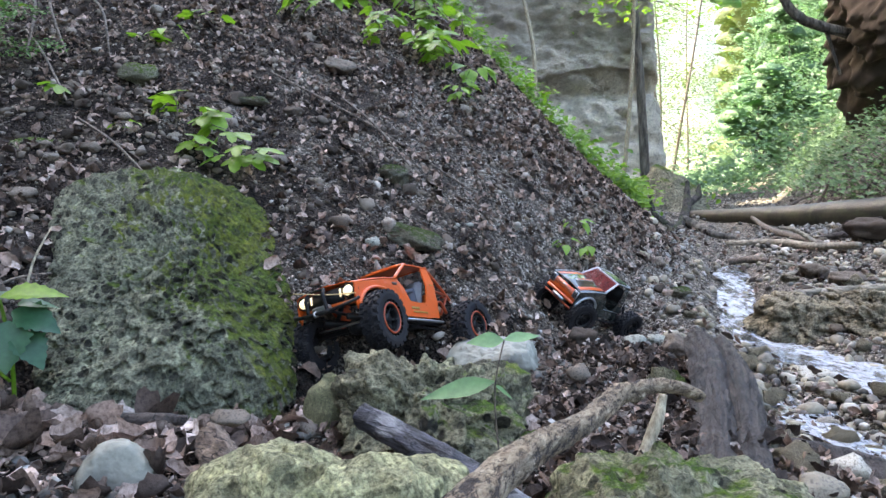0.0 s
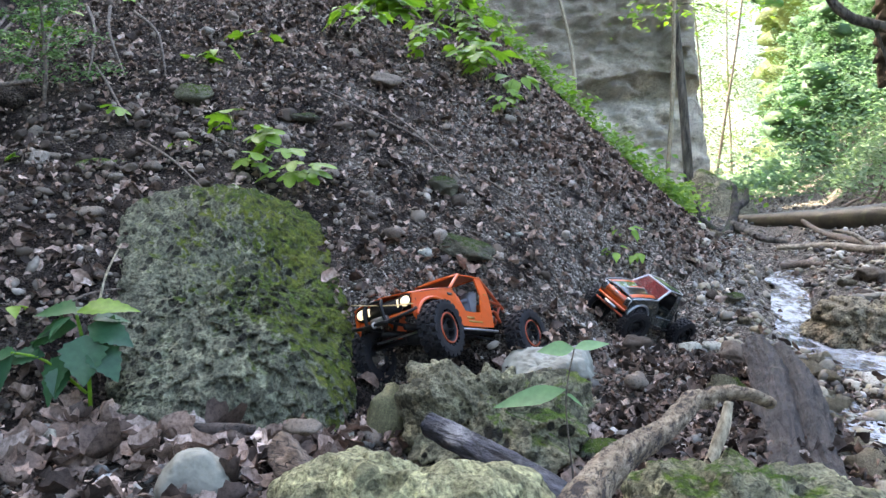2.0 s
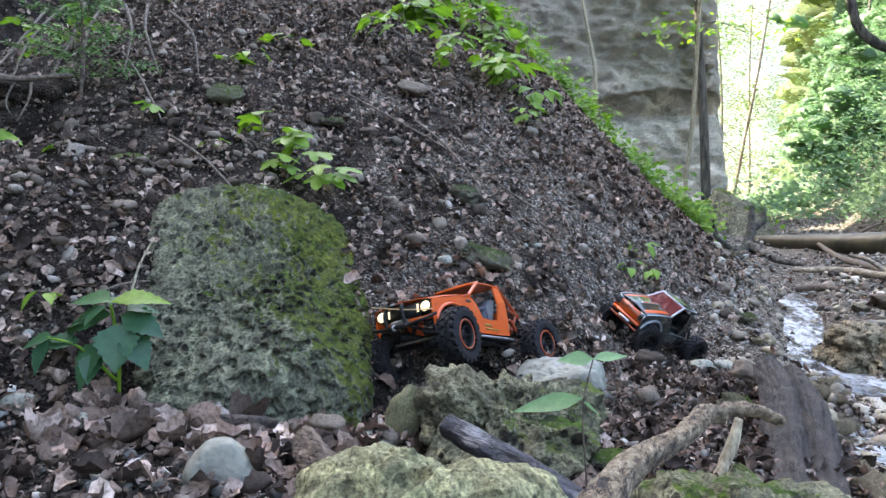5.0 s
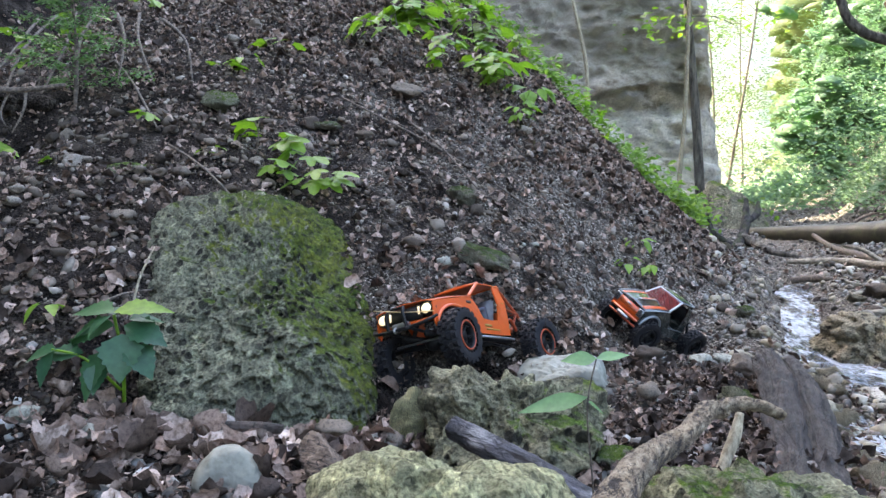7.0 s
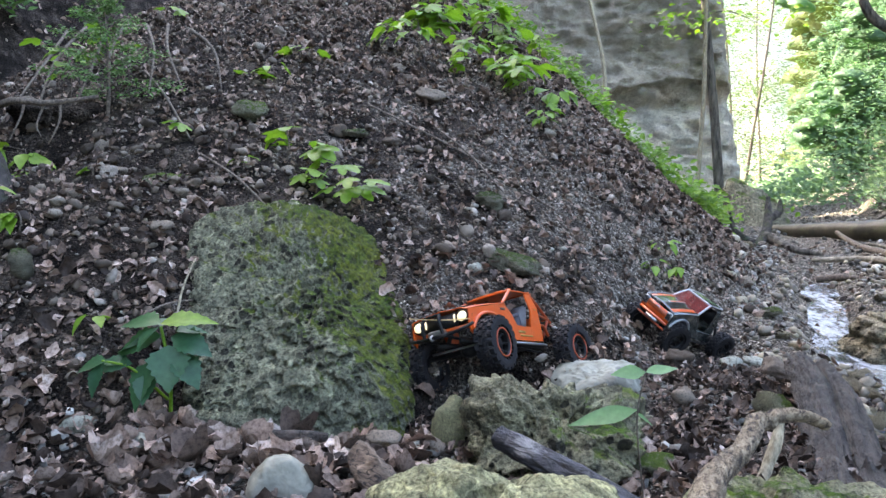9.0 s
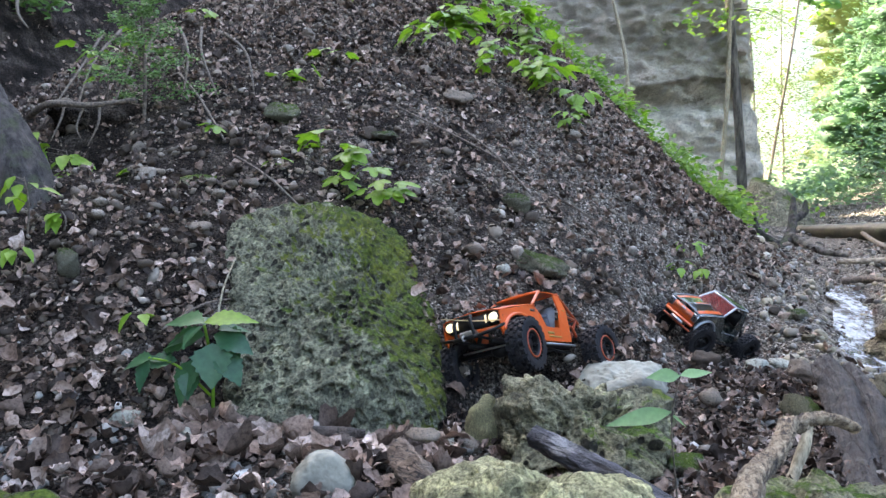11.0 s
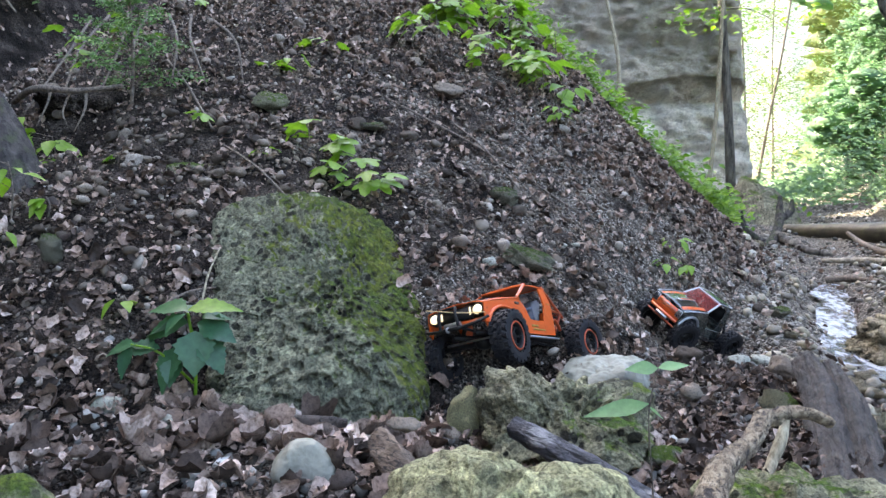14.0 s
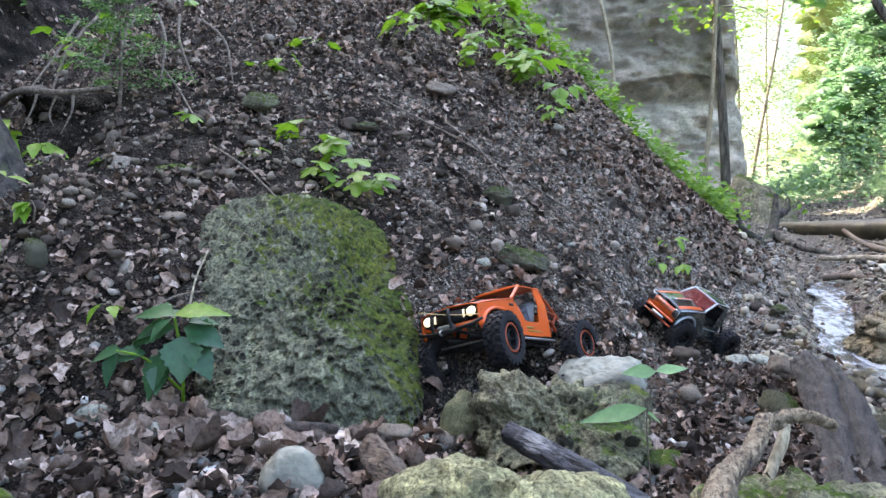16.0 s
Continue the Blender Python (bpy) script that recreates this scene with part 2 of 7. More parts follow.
def cliff_mat():
    """Crumbling layered marl: pale where freshly broken, brown and damp higher up."""
    m, nt, b = nodes_of("layered_marl")
    c = coords(nt)
    base = ramp(nt, noise_tex(nt, 3.2, 12, 0.72, coords(nt, (0.8, 0.8, 1.3))), [(0.36, (0.34, 0.3, 0.24)), (0.45, (0.66, 0.605, 0.505)), (0.54, (0.83, 0.775, 0.67)), (0.66, (0.9, 0.86, 0.77))])
    fine = ramp(nt, noise_tex(nt, 34, 8, 0.75, c), [(0.38, (0.68, 0.66, 0.63)), (0.5, (0.98, 0.97, 0.95)), (0.62, (1.15, 1.14, 1.12))])
    col = mixc(nt, 1.0, base, fine, "MULTIPLY")
    hole, tone = holes(nt, 14, coords(nt, (0.6, 0.6, 1.5)), 0.3, 0.5)
    # Hole shade is painted darker here, over the bumped recesses.
    col = mixc(nt, math_node(nt, "MULTIPLY", hole, 0.35), col, (0.12, 0.1, 0.08))
    high = nt.nodes.new("ShaderNodeSeparateXYZ")
    nt.links.new(c, high.inputs[0])
    damp = grey(nt, raw_math(nt, "ADD", high.outputs["Z"], raw_math(nt, "MULTIPLY", noise_tex(nt, 1.4, 9, 0.72, coords(nt, (1, 1, 1.6))), 3.0)), 3.1, 4.0)
    col = mixc(nt, math_node(nt, "MULTIPLY", damp, 0.8), col, (0.25, 0.215, 0.17))
    green = grey(nt, noise_tex(nt, 1.1, 5, 0.6, c), 0.58, 0.72)
    col = mixc(nt, math_node(nt, "MULTIPLY", green, 0.3), col, (0.12, 0.14, 0.07))
    nt.links.new(col, b.inputs["Base Color"])
    b.inputs["Roughness"].default_value = 0.9
    bump(nt, b, [(noise_tex(nt, 4.5, 14, 0.72, coords(nt, (0.8, 0.8, 1.4))), 1.0, 0.17), (raw_math(nt, "SUBTRACT", 1.0, hole), 0.8, 0.05), (noise_tex(nt, 45, 6, 0.7, c), 0.7, 0.02)])
    return m


def hillside_mat(name, shades):
    """Leaf masses of a wooded slope far off, the hollows' shade painted darker."""
    m, nt, b = nodes_of(name)
    c = coords(nt)
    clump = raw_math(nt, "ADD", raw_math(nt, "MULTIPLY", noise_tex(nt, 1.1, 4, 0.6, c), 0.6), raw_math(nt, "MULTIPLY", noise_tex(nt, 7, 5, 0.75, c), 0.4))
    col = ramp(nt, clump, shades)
    nt.links.new(col, b.inputs["Base Color"])
    b.inputs["Roughness"].default_value = 0.8
    b.inputs["Specular IOR Level"].default_value = 0.2
    bump(nt, b, [(clump, 1.0, 0.5), (voronoi(nt, 9, c), 0.8, 0.15)])
    return m


def water_mat():
    """Clear water; its white is part foam over the stones, part painted sky sheen."""
    m, nt, b = nodes_of("shallow_stream_water")
    c = coords(nt, (1, 0.5, 1))
    b.inputs["Base Color"].default_value = (0.86, 0.92, 0.93, 1)
    b.inputs["Roughness"].default_value = 0.04
    b.inputs["IOR"].default_value = 1.33
    b.inputs["Transmission Weight"].default_value = 1.0
    n = bump(nt, b, [(noise_tex(nt, 22, 4, 0.6, c), 1.0, 0.09), (noise_tex(nt, 70, 3, 0.6, c), 0.8, 0.02)])
    # White mix covers both broken water and the sky's sheen, painted as colour.
    foam_sheen = nt.nodes.new("ShaderNodeBsdfPrincipled")
    foam_sheen.inputs["Base Color"].default_value = (0.66, 0.69, 0.72, 1)
    foam_sheen.inputs["Roughness"].default_value = 0.25
    nt.links.new(n, foam_sheen.inputs["Normal"])
    rill = raw_math(nt, "ADD", raw_math(nt, "MULTIPLY", noise_tex(nt, 42, 5, 0.7, coords(nt, (1, 0.5, 1))), 0.7), raw_math(nt, "MULTIPLY", noise_tex(nt, 5, 3, 0.6, c), 0.5))
    fac = math_node(nt, "MULTIPLY", grey(nt, rill, 0.52, 0.66), 0.85)
    mix = nt.nodes.new("ShaderNodeMixShader")
    nt.links.new(fac, mix.inputs[0])
    nt.links.new(b.outputs[0], mix.inputs[1])
    nt.links.new(foam_sheen.outputs[0], mix.inputs[2])
    nt.links.new(mix.outputs[0], nt.nodes["Material Output"].inputs["Surface"])
    return m


def bark_mat():
    """Flakes of pale bark over darker wood."""
    m, nt, b = nodes_of("flaking_bark")
    c = coords(nt, (1, 0.3, 1), 0, (0, 0, -0.41))
    flake, tone = holes(nt, 150, c, 0.9, 0.45)
    ragged = noise_tex(nt, 95, 6, 0.75, c)
    col = ramp(nt, ragged, [(0.4, (0.05, 0.034, 0.024)), (0.45, (0.25, 0.18, 0.11)), (0.54, (0.4, 0.31, 0.2)), (0.66, (0.56, 0.46, 0.32))])
    col = mixc(nt, 1.0, col, ramp(nt, tone, [(0.0, (0.6, 0.58, 0.55)), (0.6, (1.0, 1.0, 1.0)), (1.0, (1.25, 1.25, 1.25))]), "MULTIPLY")
    col = mixc(nt, math_node(nt, "MULTIPLY", grey(nt, noise_tex(nt, 26, 4, 0.65, c), 0.58, 0.7), 0.6), col, (0.1, 0.075, 0.055))
    split = raw_math(nt, "ABSOLUTE", raw_math(nt, "SUBTRACT", noise_tex(nt, 60, 4, 0.65, c), 0.5), 0.0)
    fissure = grey(nt, split, 0.014, 0.004)
    col = mixc(nt, math_node(nt, "MULTIPLY", fissure, 0.85), col, (0.03, 0.02, 0.014))
    nt.links.new(col, b.inputs["Base Color"])
    b.inputs["Roughness"].default_value = 0.85
    bump(nt, b, [(ragged, 1.0, 0.02), (tone, 0.8, 0.006), (raw_math(nt, "SUBTRACT", 1.0, fissure), 1.0, 0.008)])
    return m


def plain(name, col, rough=0.5, metal=0.0, spec=0.5, dirt=0.3, dirt_col=(0.1, 0.085, 0.07), coat=0.0, grain=60, emit=None):
    """Paint, plastic, rubber or metal with dust and scuffs on it."""
    m, nt, b = nodes_of(name)
    c = coords(nt)
    d = math_node(nt, "MULTIPLY", grey(nt, noise_tex(nt, grain, 5, 0.65, c), 0.48, 0.75), dirt)
    nt.links.new(mixc(nt, d, col, dirt_col), b.inputs["Base Color"])
    r = nt.nodes.new("ShaderNodeMapRange")
    r.inputs["To Min"].default_value, r.inputs["To Max"].default_value = rough, min(1.0, rough + 0.35)
    nt.links.new(d, r.inputs["Value"])
    nt.links.new(r.outputs["Result"], b.inputs["Roughness"])
    b.inputs["Metallic"].default_value, b.inputs["Specular IOR Level"].default_value = metal, spec
    b.inputs["Coat Weight"].default_value = coat
    if emit:
        b.inputs["Emission Color"].default_value, b.inputs["Emission Strength"].default_value = (*emit[0], 1), emit[1]
    return m


GREY_STONES = [(0.0, (0.03, 0.022, 0.016)), (0.35, (0.115, 0.09, 0.069)), (0.7, (0.215, 0.178, 0.142)), (0.95, (0.31, 0.272, 0.23)), (1.0, (0.42, 0.385, 0.34))]
WET_STONES = [(0.0, (0.09, 0.078, 0.058)), (0.35, (0.21, 0.182, 0.135)), (0.65, (0.3, 0.262, 0.18)), (0.9, (0.4, 0.355, 0.26)), (1.0, (0.52, 0.49, 0.42))]
SOIL = soil_mat()
HUMUS = soil_mat("dark_humus", False)
PEBBLE = pebble_mat("scree_pebble", GREY_STONES)
FAR_PEBBLE = pebble_mat("pale_gravel", [(0.0, (0.07, 0.066, 0.06)), (0.5, (0.23, 0.22, 0.2)), (0.93, (0.37, 0.36, 0.335)), (1.0, (0.58, 0.57, 0.54))])
STREAM_PEBBLE = pebble_mat("stream_pebble", WET_STONES, 0.5)
ROCK = pebble_mat("weathered_rock", GREY_STONES[:4], 0.8, True, 0.6)
PALE_ROCK = pebble_mat("pale_limestone", [(0.0, (0.262, 0.268, 0.225)), (1.0, (0.37, 0.38, 0.325))], 0.7, True, 0.4)
STREAM_STONE = pebble_mat("wet_stream_stone", WET_STONES[1:], 0.4, True, 0.6)
COBBLE = pebble_mat("grey_cobble", [(0.0, (0.255, 0.25, 0.205)), (1.0, (0.32, 0.315, 0.26))], 0.65, True, 0.4)
LITTER = litter_mat()
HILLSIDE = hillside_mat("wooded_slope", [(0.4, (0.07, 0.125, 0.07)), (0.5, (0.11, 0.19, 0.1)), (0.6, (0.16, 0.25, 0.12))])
# Near-white leaf colours paint the haze and glare of the far valley.
HAZE_PAINTED_WOODS = hillside_mat("haze_painted_far_woods", [(0.4, (0.6, 0.64, 0.5)), (0.5, (0.7, 0.73, 0.6)), (0.6, (0.8, 0.82, 0.72))])
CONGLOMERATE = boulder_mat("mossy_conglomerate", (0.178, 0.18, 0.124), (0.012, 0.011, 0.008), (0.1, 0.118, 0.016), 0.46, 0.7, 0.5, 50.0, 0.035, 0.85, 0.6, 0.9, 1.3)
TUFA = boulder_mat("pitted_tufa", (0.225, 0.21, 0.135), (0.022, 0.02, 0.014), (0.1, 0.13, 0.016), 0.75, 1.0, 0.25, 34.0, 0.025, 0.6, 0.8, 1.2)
LOW_TUFA = boulder_mat("patchy_mossed_tufa", (0.29, 0.275, 0.175), (0.03, 0.03, 0.02), (0.085, 0.13, 0.014), 0.72, 1.0, 0.0, 40.0, 0.014, 0.4, 1.1, -1.6)
PALE_TUFA = boulder_mat("pale_tufa", (0.4, 0.38, 0.215), (0.07, 0.07, 0.04), (0.17, 0.22, 0.03), 1.1, 1.5, 0.0, 40.0, 0.012, 0.3, 0.8)
TOP_MOSS = boulder_mat("moss_topped_tufa", (0.25, 0.25, 0.17), (0.03, 0.03, 0.02), (0.1, 0.15, 0.012), 0.58, 0.82, 0.0, 40.0, 0.014, 0.35, 0.8)
GREEN_ROCK = boulder_mat("mossy_rock", (0.22, 0.21, 0.155), (0.03, 0.028, 0.02), (0.07, 0.105, 0.014), 0.55, 0.85, 0.0, 60.0, 0.012, 0.4, 0.7)
BROWN_CRUST = boulder_mat("brown_crusted_rock", (0.29, 0.245, 0.17), (0.03, 0.024, 0.016), (0.11, 0.11, 0.03), 1.0, 1.4, 0.0, 50.0, 0.02, 0.5, 0.6)
DARK_WOOD = wood_mat("wet_rotten_wood", (0.014, 0.010, 0.008), (0.055, 0.041, 0.033), (2.2, 0.45, 2.2), 0.6, 0.03, (0, 0, -0.306), (0.09, 0.068, 0.055), 24, 0.02)
BLUE_WOOD = wood_mat("weathered_driftwood", (0.014, 0.014, 0.017), (0.07, 0.07, 0.082), (3, 0.5, 3), 0.7, 0.012, (0, 0, 0.877), (0.3, 0.29, 0.28), 24, 0.02)
BARK = bark_mat()
BLEACHED = wood_mat("bleached_branch", (0.13, 0.11, 0.08), (0.3, 0.265, 0.2), (0.5, 2.5, 3), 0.8, 0.006, scale=26, stain=(0.16, 0.135, 0.1))
PALE_STICK = wood_mat("bleached_stick", (0.2, 0.165, 0.105), (0.4, 0.345, 0.235), (3, 3, 0.6), 0.75, 0.004, scale=40)
LOG_BARK = wood_mat("fallen_log_bark", (0.02, 0.017, 0.011), (0.055, 0.047, 0.029), (0.5, 0.9, 0.9), 0.5, 0.006, scale=6, stain=(0.06, 0.062, 0.03))
DARK_BARK = wood_mat("dark_damp_bark", (0.012, 0.01, 0.009), (0.06, 0.052, 0.046), (3, 3, 0.6), 0.85, 0.03, scale=12, stain=(0.05, 0.06, 0.025))
TRUNK_BARK = wood_mat("tree_bark", (0.035, 0.03, 0.024), (0.15, 0.135, 0.11), (3, 3, 0.6), 0.85, 0.03, scale=9)
TWIG = wood_mat("brown_twig", (0.05, 0.04, 0.032), (0.16, 0.125, 0.095), (2, 2, 2), 0.8, 0.003, scale=60)
GREEN = leaf_mat("fresh_green_leaf", [(0.0, (0.09, 0.18, 0.02)), (0.5, (0.15, 0.27, 0.03)), (1.0, (0.22, 0.36, 0.04))])
DEEP_GREEN = leaf_mat("nettle_leaf", [(0.0, (0.03, 0.085, 0.045)), (0.8, (0.05, 0.125, 0.055)), (1.0, (0.06, 0.14, 0.05))], 0.4, 0.25, True)
MINT = leaf_mat("pale_seedling_leaf", [(0.0, (0.16, 0.3, 0.14)), (1.0, (0.24, 0.4, 0.2))], 0.4, 0.45, True)
FERN = leaf_mat("conifer_sprig", [(0.0, (0.06, 0.13, 0.045)), (1.0, (0.13, 0.24, 0.075))], 0.5, 0.35)
IVY = leaf_mat("ivy_leaf", [(0.0, (0.07, 0.13, 0.06)), (0.6, (0.13, 0.215, 0.11)), (1.0, (0.2, 0.28, 0.165))], 0.5, 0.3)
EARTH = pebble_mat("brown_earth", [(0.0, (0.1, 0.075, 0.055)), (1.0, (0.13, 0.1, 0.073))], 0.9, True, 0.12)
BROWN_BARK = wood_mat("red_brown_bark", (0.06, 0.04, 0.028), (0.22, 0.16, 0.115), (3, 0.5, 3), 0.8, 0.012, (0, 0, 0.9), None, 30, 0.02)
DAMP_LITTER = litter_mat("damp_leaf_scrap", 0.0, 0.96)
WET_LITTER = litter_mat("wet_leaf", 0.0, 0.66)
PINK_LITTER = litter_mat("pale_beech_leaf", 0.32)
FLOOR_LITTER = litter_mat("brown_beech_leaf", 0.14)
CRUMB = pebble_mat("brown_soil_crumb", [(0.0, (0.015, 0.011, 0.008)), (0.6, (0.06, 0.046, 0.036)), (1.0, (0.13, 0.105, 0.083))], 0.9)
# Canopy and far leaf greens are paled to paint in the valley's haze.
HAZED_CANOPY = leaf_mat("hazed_beech_canopy", [(0.0, (0.095, 0.17, 0.11)), (0.5, (0.13, 0.225, 0.14)), (1.0, (0.17, 0.265, 0.15))], 0.5, 0.5, fine=4, glow=(1.1, 1.3, 0.85))
HAZED_FAR_LEAF = leaf_mat("hazed_far_leaf", [(0.0, (0.1, 0.135, 0.055)), (1.0, (0.16, 0.2, 0.085))], 0.6, 0.5, fine=4)
GAP_LEAF = leaf_mat("sunlit_leaf", [(0.0, (0.065, 0.11, 0.04)), (1.0, (0.11, 0.165, 0.055))], 0.5, 0.55, fine=4)
CLIFF = cliff_mat()
WATER = water_mat()

# ---------------------------------------------------------------- helpers for meshes
def part(name, data, material, parent=None, label="", smooth=True):
    """Links a bmesh or (verts, faces) as one mesh object, under a thing or a part."""
    if isinstance(data, bpy.types.Mesh):
        me = data
    else:
        me = bpy.data.meshes.new(name)
        if isinstance(data, bmesh.types.BMesh):
            data.to_mesh(me)
            data.free()
        else:
            fill(me, *data)
        me.materials.append(material)
        me.polygons.foreach_set("use_smooth", [smooth] * len(me.polygons))
    ob = new(name, me)
    if parent is not None:
        ob.parent = parent
    if label:
        ob["label"] = label
    return ob


def fill(me, verts, faces):
    """Vertices (n, 3) and faces, all of the same number of corners, or a list of such arrays."""
    if not isinstance(faces, (list, tuple)):
        faces = [faces]
    verts = np.asarray(verts, np.float32)
    faces = [np.asarray(f, np.int32) for f in faces if len(f)]
    me.vertices.add(len(verts))
    me.vertices.foreach_set("co", verts.ravel())
    loops = np.concatenate([f.ravel() for f in faces])
    sizes = np.concatenate([np.full(len(f), f.shape[1], np.int32) for f in faces])
    me.loops.add(len(loops))
    me.loops.foreach_set("vertex_index", loops)
    me.polygons.add(len(sizes))
    me.polygons.foreach_set("loop_start", np.concatenate([[0], np.cumsum(sizes)[:-1]]).astype(np.int32))
    me.polygons.foreach_set("loop_total", sizes)
    me.update(calc_edges=True)


def empty(name, m=None, **tags):
    ob = new(name)
    ob.empty_display_size = 0.05
    if m is not None:
        ob.matrix_world = m
    return tagged(ob, **tags)


def lattice(ix, iy, seed):
    h = (ix.astype(np.int64) * 374761393 + iy.astype(np.int64) * 668265263 + seed * 1442695041) & 0x7FFFFFFF
    h = ((h ^ (h >> 13)) * 1274126177) & 0x7FFFFFFF
    return ((h ^ (h >> 16)) & 0xFFFF) / 65535.0


def vnoise(x, y, seed=0):
    """Smooth noise from 0 to 1 on the plane."""
    x, y = np.asarray(x, float), np.asarray(y, float)
    ix, iy = np.floor(x), np.floor(y)
    fx, fy = x - ix, y - iy
    fx, fy = fx * fx * (3 - 2 * fx), fy * fy * (3 - 2 * fy)
    a, b = lattice(ix, iy, seed), lattice(ix + 1, iy, seed)
    c, d = lattice(ix, iy + 1, seed), lattice(ix + 1, iy + 1, seed)
    return (a * (1 - fx) + b * fx) * (1 - fy) + (c * (1 - fx) + d * fx) * fy


def fbm(x, y, seed=0, octaves=4):
    return sum(vnoise(np.asarray(x) * 2**k, np.asarray(y) * 2**k, seed + k) / 2**k for k in range(octaves)) / sum(1 / 2**k for k in range(octaves))


# ---------------------------------------------------------------- the lie of the land
STREAM_Y = (-30, 0.6, 1.0, 1.5, 2.0, 2.5, 3.35, 4.0, 5.5, 8.0, 12.0, 40.0)
STREAM_X = (6.0, 1.75, 1.5, 1.22, 1.03, 1.06, 1.36, 1.62, 2.15, 2.9, 4.2, 9.0)


def stream_x(y):
    return np.interp(y, STREAM_Y, STREAM_X)


def bank_foot(y):
    return stream_x(y) + np.interp(y, (3.4, 5.0), (1.25, 0.62)) + 0.10 * np.maximum(y - 5, 0)


def bed(y):
    """Height of the gravel beside the stream, which climbs gently upstream."""
    return 0.40 * (1 - np.exp(-np.maximum(y - 2.3, 0) / 3.2)) - 0.01 * np.maximum(0.8 - y, 0)


def water_level(y):
    return bed(y) - np.interp(y, (1.5, 2.4), (0.042, 0.066))


def scree(x, y):
    """The slope of stones and leaves beside the stream."""
    x, y = np.clip(x, -3.2, 3), np.maximum(y, -1.5)
    yy = np.minimum(y, 7.6)
    z = -0.9824 - 0.4743 * x + 0.6826 * yy - 0.2002 * x * x - 0.0272 * x * yy - 0.0285 * yy * yy
    z = z - 0.035 * np.maximum(yy - 4, 0) ** 2 * np.clip((x + 0.35) / 0.8, 0.15, 1)
    z = z - 0.05 * np.maximum(yy - 3.3, 0) ** 2 * np.clip((x + 0.8) / 1.6, 0, 1) + 0.06 * np.clip(yy - 4.6, 0, 1) * np.exp(-(((x + 0.15) / 0.3) ** 2))
    z = z - 0.12 * np.exp(-(((x - 0.85) / 0.42) ** 2)) * np.clip(yy - 3.3, 0, 1)
    return z - 0.9 * np.maximum(y - 7.4, 0)


def smax(a, b, k):
    h = np.clip(0.5 + 0.5 * (a - b) / k, 0, 1)
    return b * (1 - h) + a * h + k * h * (1 - h)


def land(x, y, rough=True):
    x, y = np.asarray(x, float), np.asarray(y, float)
    sx = stream_x(y)
    z = bed(y)
    z = z - 0.11 * np.exp(-(((x - sx) / np.interp(y, (1.8, 2.4), (0.20, 0.13))) ** 2)) * np.interp(y, (3.5, 3.8), (1.0, 0.25))
    z = z - 0.075 * np.exp(-(((x - 0.76) / 0.15) ** 2)) * np.clip((2.0 - y) / 0.4, 0, 1)
    z = z + 0.10 * np.clip((x - sx - 0.35) / 0.8, 0, 1) * np.clip((y - 1.0) / 1.5, 0, 1)
    bank = 1.05 * np.maximum(x - bank_foot(y), 0)
    bank = 4.5 * (1 - np.exp(-bank / 4.5))
    z = smax(z + bank, scree(x, y) - 0.12 * np.exp(-(((x - 0.52) / 0.28) ** 2) - ((y - 2.25) / 0.36) ** 2), 0.06)
    z = z - 0.06 * np.exp(-(((x - 0.56) / 0.18) ** 2) - ((y - 2.24) / 0.2) ** 2)
    # hollows in which the trucks stand
    z = z - 0.10 * np.exp(-(((x + 0.80) / 0.13) ** 2) - ((y - 1.36) / 0.14) ** 2)
    z = z - 0.14 * np.exp(-(((x + 0.55) / 0.25) ** 4) - ((y - 1.42) / 0.2) ** 4)
    z = z - 0.17 * np.exp(-(((x + 1.60) / 0.16) ** 2) - ((y - 2.12) / 0.10) ** 2)
    z = z - 0.09 * np.exp(-(((x + 1.16) / 0.10) ** 2) - ((y - 1.98) / 0.07) ** 2)
    for cx, cy, rx, ry, ang, low in ((-0.14, 1.54, 0.22, 0.13, 0.99, -0.055), (0.38, 2.17, 0.14, 0.10, 0.6, -0.03)):
        u, w = (x - cx) * math.cos(ang) + (y - cy) * math.sin(ang), -(x - cx) * math.sin(ang) + (y - cy) * math.cos(ang)
        z = z + np.minimum(low - z, 0) * np.exp(-(((u / rx) ** 2 + (w / ry) ** 2) ** 2))
    z = z - 0.045 * np.exp(-(((x - 0.15) / 0.10) ** 2) - ((y - 1.46) / 0.07) ** 2)
    # Left bank; its unseen height, to 25 m, is added to block the sun.
    shade_bank = np.maximum(-x - 2.7, 0)
    z = z + np.minimum(2.2 * shade_bank, 25.0) * np.clip((17.5 - y) / 1.5, 0, 1)
    if rough:
        near = np.exp(-np.maximum(np.hypot(x, y - 2) - 4, 0) / 6)
        z = z + near * (0.05 * (fbm(x * 2.3, y * 2.3, 3) - 0.5) + 0.022 * (fbm(x * 11, y * 11, 7) - 0.5))
        z = z + (1 - near) * 0.8 * (fbm(x * 0.3, y * 0.3, 9) - 0.5)
    return z


def land_normal(x, y):
    e = 0.03
    gx = (land(x + e, y, False) - land(x - e, y, False)) / (2 * e)
    gy = (land(x, y + e, False) - land(x, y - e, False)) / (2 * e)
    n = np.stack([-gx, -gy, np.ones_like(gx)], -1)
    return n / np.linalg.norm(n, axis=-1, keepdims=True)


def at(x, y, up=0.0):
    return Vector((x, y, float(land(x, y)) + up))


def axis(fine_from, fine_to, step, reach):
    a = list(np.arange(fine_from, fine_to + step / 2, step))
    d = step
    while a[-1] < reach:
        d *= 1.16
        a.append(a[-1] + d)
    d = step
    while a[0] > -reach:
        d *= 1.16
        a.insert(0, a[0] - d)
    return np.array(a)


